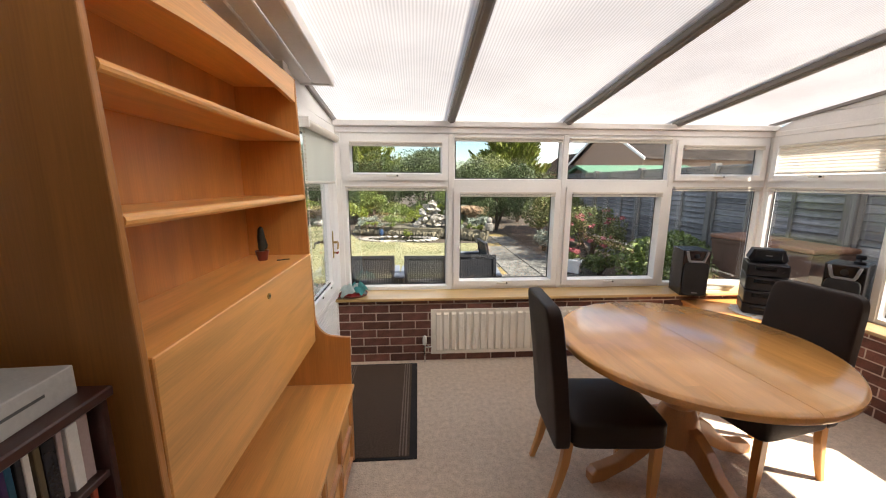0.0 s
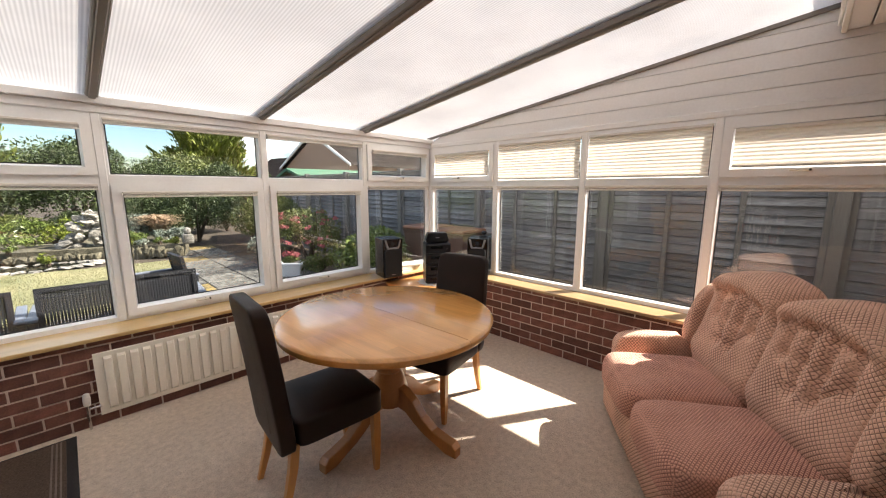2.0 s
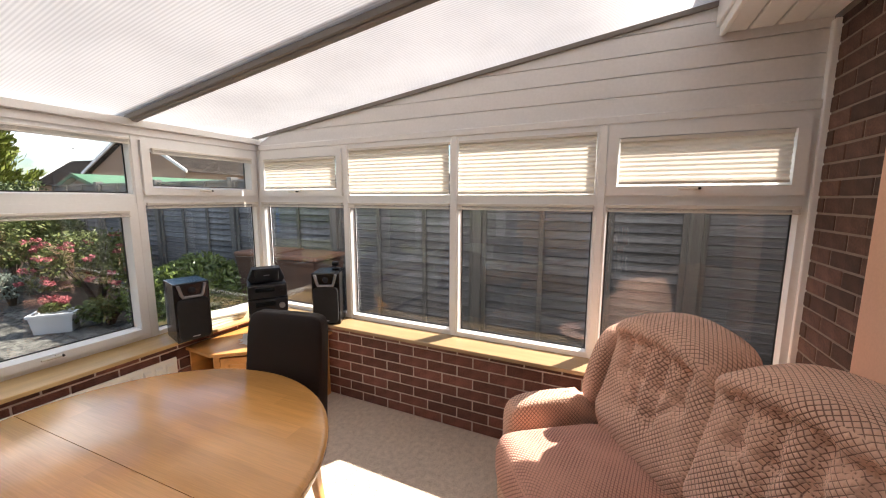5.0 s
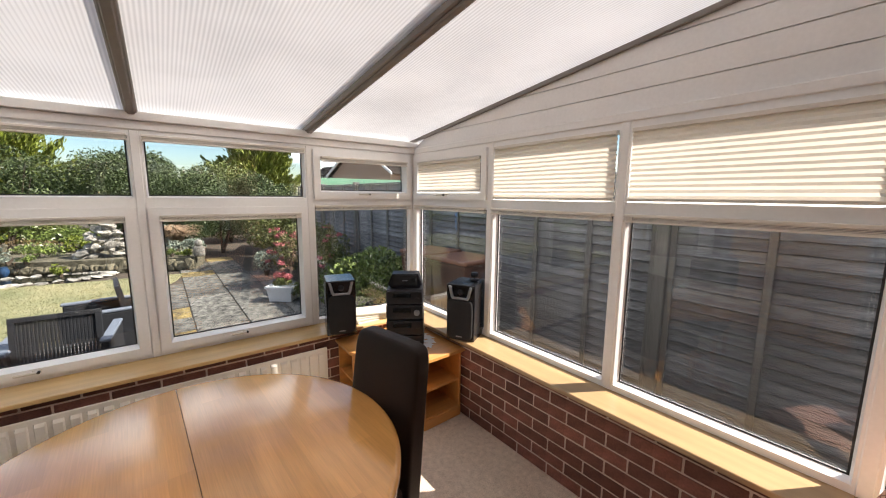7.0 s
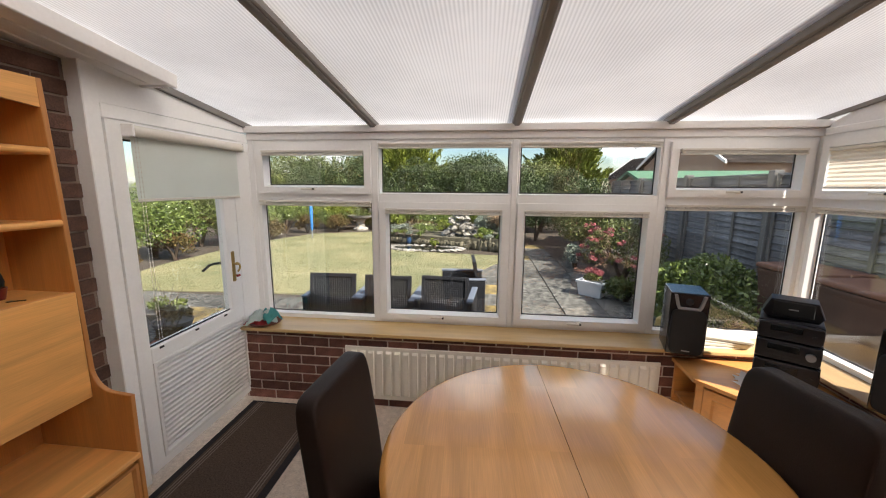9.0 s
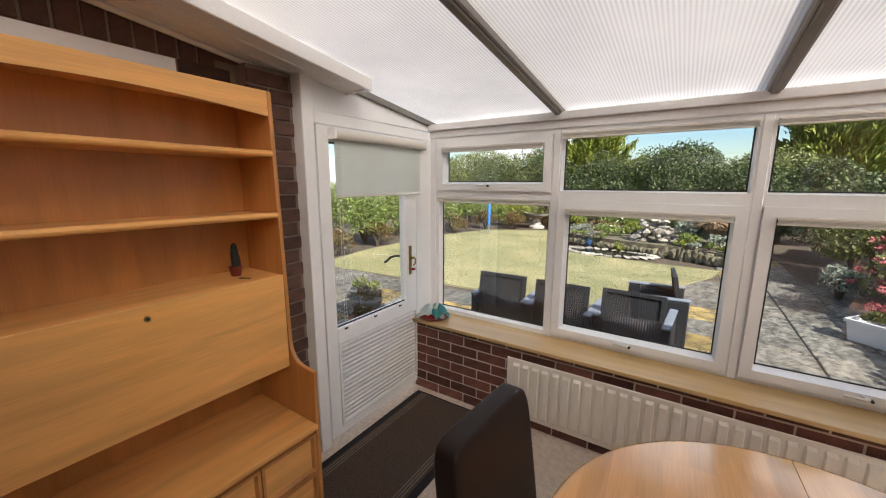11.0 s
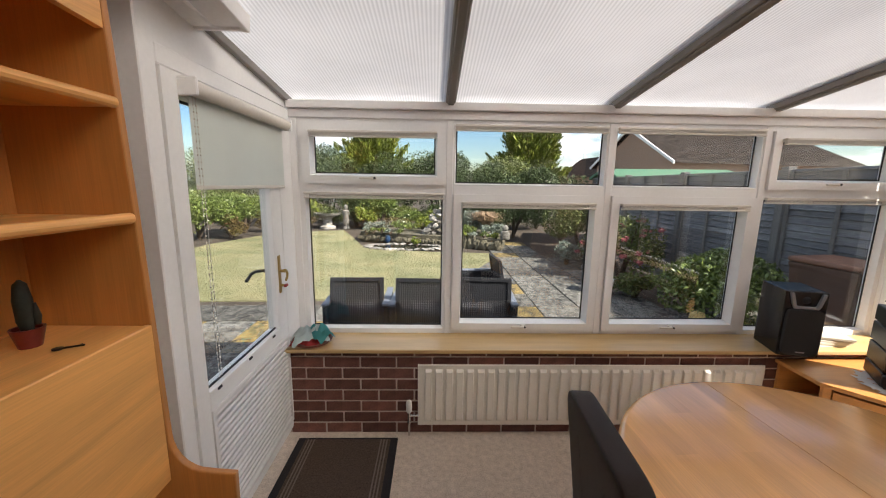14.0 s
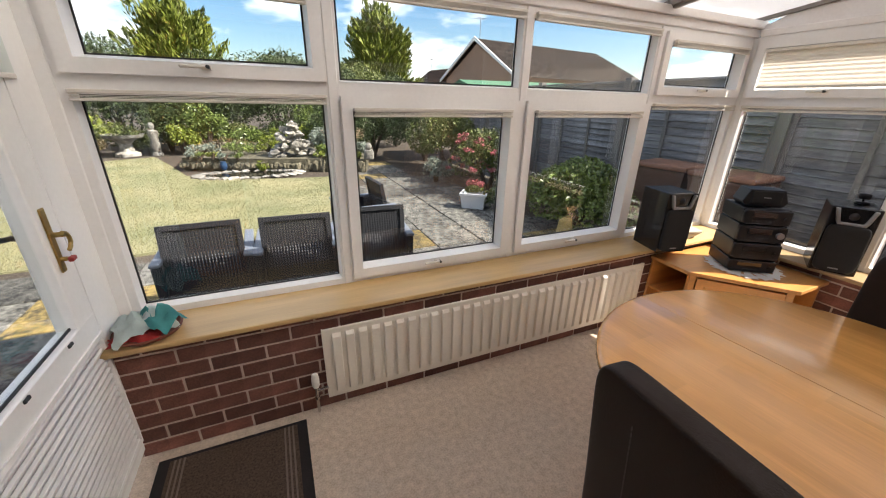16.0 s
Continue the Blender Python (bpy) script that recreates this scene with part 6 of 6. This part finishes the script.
# ---- rockery, pond and ornaments ----
def rock(m, sx, sy, sz, seed, name="rock", label="pale weathered rockery stone", group="rockery stones", material=None):
    r_ = random.Random(int(seed * 100) + 7)
    bm = bmesh.new()
    for i in range(17):      # a broken block: the hull of scattered corners
        d = Vector((r_.gauss(0, 1), r_.gauss(0, 1), r_.gauss(0, 1)))
        m_ = max(abs(d.x), abs(d.y), abs(d.z))
        d = d / m_ * 0.55 + d.normalized() * 0.45
        k = r_.uniform(0.82, 1.08)
        bm.verts.new((d.x * sx * k, d.y * sy * k, max(d.z * sz * k, -sz * 0.75)))
    hull = bmesh.ops.convex_hull(bm, input=bm.verts)
    bmesh.ops.delete(bm, geom=list({g for g in hull["geom_interior"] if isinstance(g, bmesh.types.BMVert)}), context="VERTS")
    bmesh.ops.bevel(bm, geom=bm.edges[:], offset=min(sx, sy, sz) * 0.10, segments=1, affect="EDGES")
    ob = tagged(part(name, bm, material or STONE), label, "stone", group)
    ob.matrix_basis = m
    return ob


rng = random.Random(3)
for i in range(84):
    k = (i / 83) ** 1.25
    a = rng.uniform(0, 6.28)
    r = (1 - 0.82 * k) * 0.78 * rng.uniform(0.05, 1.0) ** 0.5
    rock(pose(1.42 - 0.12 * k + math.cos(a) * r * 1.05, 8.2 + math.sin(a) * r * 0.5, GZ + 0.06 + k * 0.98 * (1 - 0.25 * r), rng.uniform(-30, 30), rng.uniform(-30, 30), rng.uniform(0, 360)),
         rng.uniform(0.09, 0.22), rng.uniform(0.07, 0.15), rng.uniform(0.04, 0.10), i * 1.7)
FRONT = [(-1.1, 8.55), (-0.2, 8.2), (0.6, 7.9), (2.0, 7.5), (2.85, 7.0)]
for i in range(58):      # lower wall of upright edging stones along the raised bed
    k = i / 58 * 4
    (xa, ya), (xb, yb) = FRONT[int(k)], FRONT[int(k) + 1]
    x, y = xa + (xb - xa) * (k % 1), ya + (yb - ya) * (k % 1) - 0.05
    rock(pose(x, y, GZ + 0.12, rng.uniform(-8, 8), rng.uniform(-8, 8), rng.uniform(-15, 15)), rng.uniform(0.055, 0.10), 0.07, rng.uniform(0.12, 0.21) * (0.55 if x < 1.5 else 1.0), i * 2.3, "edging_stone", "upright mossy edging stone of the raised bed", "edging stones", MOSSY)
for i in range(30):      # upper tier
    k = i / 29
    rock(pose(-1.0 + k * 2.2, 9.5 + 0.2 * math.sin(k * 5), GZ + 0.38, rng.uniform(-8, 8), rng.uniform(-8, 8), rng.uniform(-15, 15)), rng.uniform(0.05, 0.085), 0.06, rng.uniform(0.11, 0.19), i * 3.1, "edging_stone", "upright mossy edging stone of the raised bed", "edging stones", MOSSY)
bm = bmesh.new()
prism(bm, [(-1.1, 8.55), (-0.2, 8.2), (0.6, 7.9), (2.0, 7.5), (2.85, 7.0), (3.1, 7.8), (2.9, 9.8), (1.0, 10.6), (-1.2, 10.2)], 0.30, Matrix.Translation((0, 0, GZ - 0.01)))
structure("rockery_bed", bm, MOSSY, "raised bed of the rockery", "flower bed")
bm = bmesh.new()
prism(bm, [(0.35 + 0.85 * math.cos(a) * (1 + 0.12 * math.sin(3 * a)), 7.45 + 0.32 * math.sin(a)) for a in [2 * math.pi * i / 24 for i in range(24)]], 0.02, Matrix.Translation((0, 0, GZ + 0.015)))
structure("pond_water", bm, mat("dark_pond_water", (0.012, 0.014, 0.010), 0.06, 0.2), "small dark garden pond", "water", None)
for i in range(30):
    a = 2 * math.pi * i / 30
    rock(pose(0.35 + 1.02 * math.cos(a), 7.42 + 0.46 * math.sin(a), GZ + 0.03, 0, 0, math.degrees(a)), 0.16, 0.10, 0.035, i * 1.9, "paving_stone", "flat pale stone rimming the pond", "pond rim stones")
for x, y, rx, h, m, n in ((-0.7, 9.0, 0.35, 0.30, LF_SILVER, 700), (0.1, 8.9, 0.45, 0.35, LF_GREEN, 800), (0.75, 8.9, 0.3, 0.5, LF_LIME, 700), (-0.2, 9.9, 0.7, 0.35, LF_RED, 700),
                          (2.15, 8.3, 0.55, 0.75, LF_SILVER, 2600), (2.05, 7.7, 0.3, 0.35, LF_GREEN, 700), (2.75, 7.7, 0.42, 0.45, LF_SILVER, 1500), (0.62, 7.55, 0.16, 0.28, LF_LIME, 300), (1.0, 9.8, 0.4, 0.6, LF_LIME, 900)):
    shrub("rockery_plant", x, y, rx, rx * 0.8, h, n, 0.065, m, "small alpine plant among the rockery stones", "plant", GZ + (0.28 if y > 7.58 else 0.02), "rockery plants", lumps=9)
for i in range(9):
    x = -0.95 + i * 0.26 if i < 5 else 1.9 + (i - 5) * 0.28
    y = 8.38 - 0.1 * i if i < 5 else 7.55 - 0.12 * (i - 5)
    shrub("trailing_plant", x, y + 0.06, 0.17, 0.12, 0.2, 350, 0.045, (LF_SILVER, LF_GREEN, LF_LIME)[i % 3], "trailing plant hanging over the low stone wall", "plant", GZ + 0.27, "trailing plants", lumps=6, stems=3)
tg = thing("grass_tuft", pose(2.55, 8.2, GZ + 0.28), "arching tuft of straw-coloured ornamental grass", "grass")
v, f = [], []
rng2 = random.Random(8)
for i in range(900):
    a, h, r = rng2.uniform(0, 6.28), rng2.uniform(0.55, 0.85), rng2.uniform(0.25, 0.62)
    k = len(v)
    ca, sa = math.cos(a), math.sin(a)
    w = 0.006
    for t_, hh in ((0.05, 0), (0.45, 0.8), (1.0, 0.75)):
        v += [(ca * r * t_ - sa * w, sa * r * t_ + ca * w, h * hh), (ca * r * t_ + sa * w, sa * r * t_ - ca * w, h * hh)]
    f += [(k, k + 1, k + 3, k + 2), (k + 2, k + 3, k + 5, k + 4)]
crown("blades", v, f, LF_STRAW, tg)
bp = thing("blue_pot", pose(-0.22, 8.0, GZ + 0.05), "small glazed blue pot by the pond", "pot")
bm = bmesh.new()
lathe(bm, [(0.04, 0), (0.075, 0.07), (0.08, 0.13), (0.055, 0.18), (0.06, 0.2), (0.045, 0.2)], 18)
part("pot", bm, mat("blue_glaze", (0.02, 0.05, 0.11), 0.3), bp, "", 50)
bm = bmesh.new()
bmesh.ops.create_icosphere(bm, subdivisions=2, radius=0.10, matrix=Matrix.Translation((0, 0, 0.30)) @ Matrix.Diagonal((0.8, 0.7, 0.9, 1)))
bx(bm, (-0.11, -0.09, 0), (0.11, 0.09, 0.23), 0.03)
og = tagged(part("stone_ornament", bm, STONE, None, "", 50), "small pale stone ornament on the rockery wall", "ornament")
og.matrix_basis = pose(2.95, 7.05, GZ + 0.30)
bb_ = thing("bird_bath", pose(-2.95, 11.6, GZ), "pale stone bird bath with a wide bowl", "bird bath")
bm = bmesh.new()
lathe(bm, [(0.30, 0), (0.30, 0.08), (0.18, 0.14), (0.15, 0.34), (0.22, 0.42), (0.24, 0.44)], 24)
part("pedestal", bm, STONE, bb_, "", 40)
bm = bmesh.new()
lathe(bm, [(0.24, 0.44), (0.46, 0.52), (0.50, 0.60), (0.46, 0.60), (0.40, 0.54), (0.05, 0.52)], 28)
part("bowl", bm, STONE, bb_, "", 40)
bm = bmesh.new()
lathe(bm, [(0.15, 0), (0.14, 0.06), (0.10, 0.10), (0.13, 0.30), (0.10, 0.48), (0.14, 0.60), (0.13, 0.68), (0.05, 0.72), (0.075, 0.78), (0.08, 0.84), (0.05, 0.90), (0.01, 0.92)], 18)
st = tagged(part("garden_statue", bm, STONE, None, "", 50), "small pale weathered garden statue by the bird bath", "statue")
st.matrix_basis = pose(-2.25, 11.6, GZ)
rl = thing("blue_pole", pose(-3.70, 8.9, GZ), "folded blue rotary line on a pole in the lawn", "pole")
bm = bmesh.new()
cyl(bm, (0, 0, 0), (0, 0, 1.75), 0.022, n=10)
part("pole", bm, SILVER, rl)
bm = bmesh.new()
lathe(bm, [(0.02, 0.28), (0.040, 0.32), (0.052, 0.9), (0.046, 1.5), (0.02, 1.62)], 12)
part("cover", bm, mat("blue_cover_cloth", (0.03, 0.18, 0.52), 0.6, 0.2), rl, "bright blue cover", 50)
rock(pose(4.05, 1.42, GZ + 0.16, 0, 0, 20), 0.15, 0.12, 0.22, 5.0, "sandstone_block", "yellow sandstone block among the leaves", "garden blocks",
     mat("yellow_sandstone", (0.42, 0.30, 0.11), 0.9, 0.3))

# ---- neighbours ----
ROOFTILE = mat("brown_concrete_tiles", (0.020, 0.016, 0.014), 0.95, 0.35, 3.5, 9, 0.9, c2=(0.062, 0.048, 0.042), sharp=0.07, spec=0.2, stretch=(1, 1, 1), dist=0.03)
HBRICK = mat("buff_brown_brick", (0.36, 0.235, 0.17), 0.9, 0.2, 3, 30, 0.4)
GREENFELT = mat("green_mineral_felt", (0.055, 0.15, 0.085), 0.9, 0.15, 3, 80, 0.3)


def bungalow(m, length, width, eave, ridge, hip, label):
    """Gable end at local x = 0, ridge along +x."""
    h = thing("bungalow", m, label, "house")
    bm = bmesh.new()
    bx(bm, (0.25, -width / 2 + 0.3, 0), (length - 0.3, width / 2 - 0.3, eave))
    prism(bm, [(-width / 2 + 0.3, eave), (width / 2 - 0.3, eave), (0, ridge - 0.25)], 0.2, Matrix(((0, 0, 1, 0.25), (1, 0, 0, 0), (0, 1, 0, 0), (0, 0, 0, 1))))
    part("wall", bm, HBRICK, h)
    for s in (-1, 1):
        bm = bmesh.new()
        n = 32
        for i in range(n):      # courses of tiles
            k0, k1 = i / n, (i + 1) / n
            y0, y1 = s * width / 2 * (1 - k0) * 1.04, s * width / 2 * (1 - k1) * 1.04
            z0, z1 = eave - 0.1 + (ridge - eave + 0.1) * k0, eave - 0.1 + (ridge - eave + 0.1) * k1
            xe0, xe1 = length - hip * k0, length - hip * k1
            q = [bm.verts.new(p) for p in ((0, y0, z0 + 0.025), (xe0, y0, z0 + 0.025), (xe1, y1, z1 - 0.02), (0, y1, z1 - 0.02))]
            bm.faces.new(q)
            q2 = [bm.verts.new(p) for p in ((0, y0, z0 - 0.03), (xe0, y0, z0 - 0.03), (xe0, y0, z0 + 0.025), (0, y0, z0 + 0.025))]
            bm.faces.new(q2)
        part("roof", bm, ROOFTILE, h)
    for s in (-1, 1):
        bm = bmesh.new()
        prism(bm, [(s * width / 2 * 1.04, eave - 0.18), (s * width / 2 * 1.04, eave - 0.02), (0, ridge + 0.08), (0, ridge - 0.14)][::s], 0.08, Matrix(((0, 0, 1, -0.06), (1, 0, 0, 0), (0, 1, 0, 0), (0, 0, 0, 1))))
        part("bargeboard", bm, UPVC, h)
    bm = bmesh.new()
    cyl(bm, (0.4, 0, ridge), (0.4, 0, ridge + 1.2), 0.025, n=6)
    for k in range(5):
        cyl(bm, (0.1 + k * 0.15, -0.25, ridge + 1.1), (0.1 + k * 0.15, 0.25, ridge + 1.1), 0.012, n=5)
    part("aerial", bm, SILVER, h)


bungalow(pose(13.6, 22.0, -0.2, 0, 0, 8), 13.5, 8.0, 3.3, 5.6, 1.5, "brown-tiled brick bungalow with white bargeboards beyond the fence")
bungalow(pose(18.5, 42.0, -0.5, 0, 0, -80), 9.0, 6.0, 3.2, 5.4, 0.0, "distant brick bungalow with a tiled roof")
bungalow(pose(26.0, 44.0, -0.5, 0, 0, -15), 12.0, 7.0, 3.2, 5.8, 0.0, "distant brick bungalow with a tiled roof")
sh = thing("garden_shed", pose(6.0, 7.6, GZ, 0, 0, -6), "brown timber shed with green felt roof beyond the fence", "shed")
bm = bmesh.new()
bx(bm, (0.15, 0.15, 0), (3.4, 2.2, 1.95))
prism(bm, [(0.15, 1.95), (2.2, 1.95), (1.17, 2.15)], 3.25, Matrix(((0, 0, 1, 0.15), (1, 0, 0, 0), (0, 1, 0, 0), (0, 0, 0, 1))))
part("wall", bm, mat("brown_shed_boards", (0.10, 0.06, 0.04), 0.9, 0.3), sh)
for s in (0, 1):
    bm = bmesh.new()
    prism(bm, [(0.0, 1.92), (0.0, 2.0), (1.175, 2.24), (1.175, 2.16)], 3.55, Matrix(((0, 0, 1, 0.0), (-1 if s else 1, 0, 0, 2.35 if s else 0), (0, 1, 0, 0), (0, 0, 0, 1))))
    part("roof", bm, GREENFELT, sh, "green felt roof")


# ---- paving slabs ----
bm = bmesh.new()
bx(bm, (-4.6, 0.10, GZ - 0.02), (5.3, 2.70, GZ + 0.002))
prism(bm, [(1.35, 2.70), (4.2, 2.70), (4.2, 5.5), (3.6, 8.6), (2.9, 9.2), (2.6, 6.6), (1.75, 4.3)], 0.022, Matrix.Translation((0, 0, GZ - 0.02)))
paving = structure("pavement", bm, SOIL, "lichen-stained concrete slab patio and path", "pavement")
slabs = []
for k in range(3):
    bb = bmesh.new()
    bx(bb, (0.006, 0.006, 0), (0.594, 0.594, 0.030), 0.008)
    for vv in bb.verts:
        vv.co.x += 0.008 * noise.noise(vv.co * 4 + Vector((k * 5, 0, 0)))
        vv.co.y += 0.008 * noise.noise(vv.co * 4 + Vector((0, k * 5, 0)))
    slabs.append(mesh_of(bb, "slab", SLAB_Y if k == 2 else SLAB))
PATH_AREA = [(1.35, 2.6), (4.15, 2.6), (4.15, 5.5), (3.55, 8.4), (2.95, 8.9), (2.7, 6.6), (1.85, 4.3)]
for i in range(-8, 9):
    for j in range(0, 16):
        x, y = i * 0.6 + 0.15, 0.12 + j * 0.6
        if (j < 4 and x < 4.6) or inside(PATH_AREA, x + 0.3, y + 0.3):
            ob = new("slab", slabs[random.choice((0, 0, 1, 1, 2))])
            ob.parent = paving
            ob.matrix_basis = pose(x, y, GZ - 0.018 + random.uniform(0, 0.006), random.uniform(-0.5, 0.5), random.uniform(-0.5, 0.5), random.uniform(-0.4, 0.4))

# ---- bricks and slabs ----
brick_face(wall_north, XE - XW, 0.564, pose(XW, BRICK_N, 0))
brick_face(wall_east, -YS + BRICK_N, 0.564, pose(BRICK_E, BRICK_N, 0, 0, 0, -90), 0.11)
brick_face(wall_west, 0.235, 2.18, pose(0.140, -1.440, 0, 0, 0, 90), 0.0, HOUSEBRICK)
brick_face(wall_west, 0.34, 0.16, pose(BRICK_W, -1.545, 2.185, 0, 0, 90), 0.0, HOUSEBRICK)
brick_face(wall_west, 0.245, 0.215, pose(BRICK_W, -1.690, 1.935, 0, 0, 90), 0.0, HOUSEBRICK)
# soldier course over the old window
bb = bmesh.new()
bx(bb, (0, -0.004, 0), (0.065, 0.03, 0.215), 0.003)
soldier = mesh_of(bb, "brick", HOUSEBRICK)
for i in range(18):
    ob = new("brick", soldier)
    ob.parent = wall_west
    ob.matrix_basis = pose(BRICK_W, -1.530 - 0.075 * (i + 1), 2.155, 0, 0, 90)
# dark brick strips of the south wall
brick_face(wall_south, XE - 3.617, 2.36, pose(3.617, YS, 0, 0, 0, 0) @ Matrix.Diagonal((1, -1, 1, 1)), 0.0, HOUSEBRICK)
for i in range(33):
    ob = new("brick", soldier)
    ob.parent = wall_south
    ob.matrix_basis = pose(PX0 + 0.075 * i, YS, 2.075) @ Matrix.Diagonal((1, -1, 1, 1))
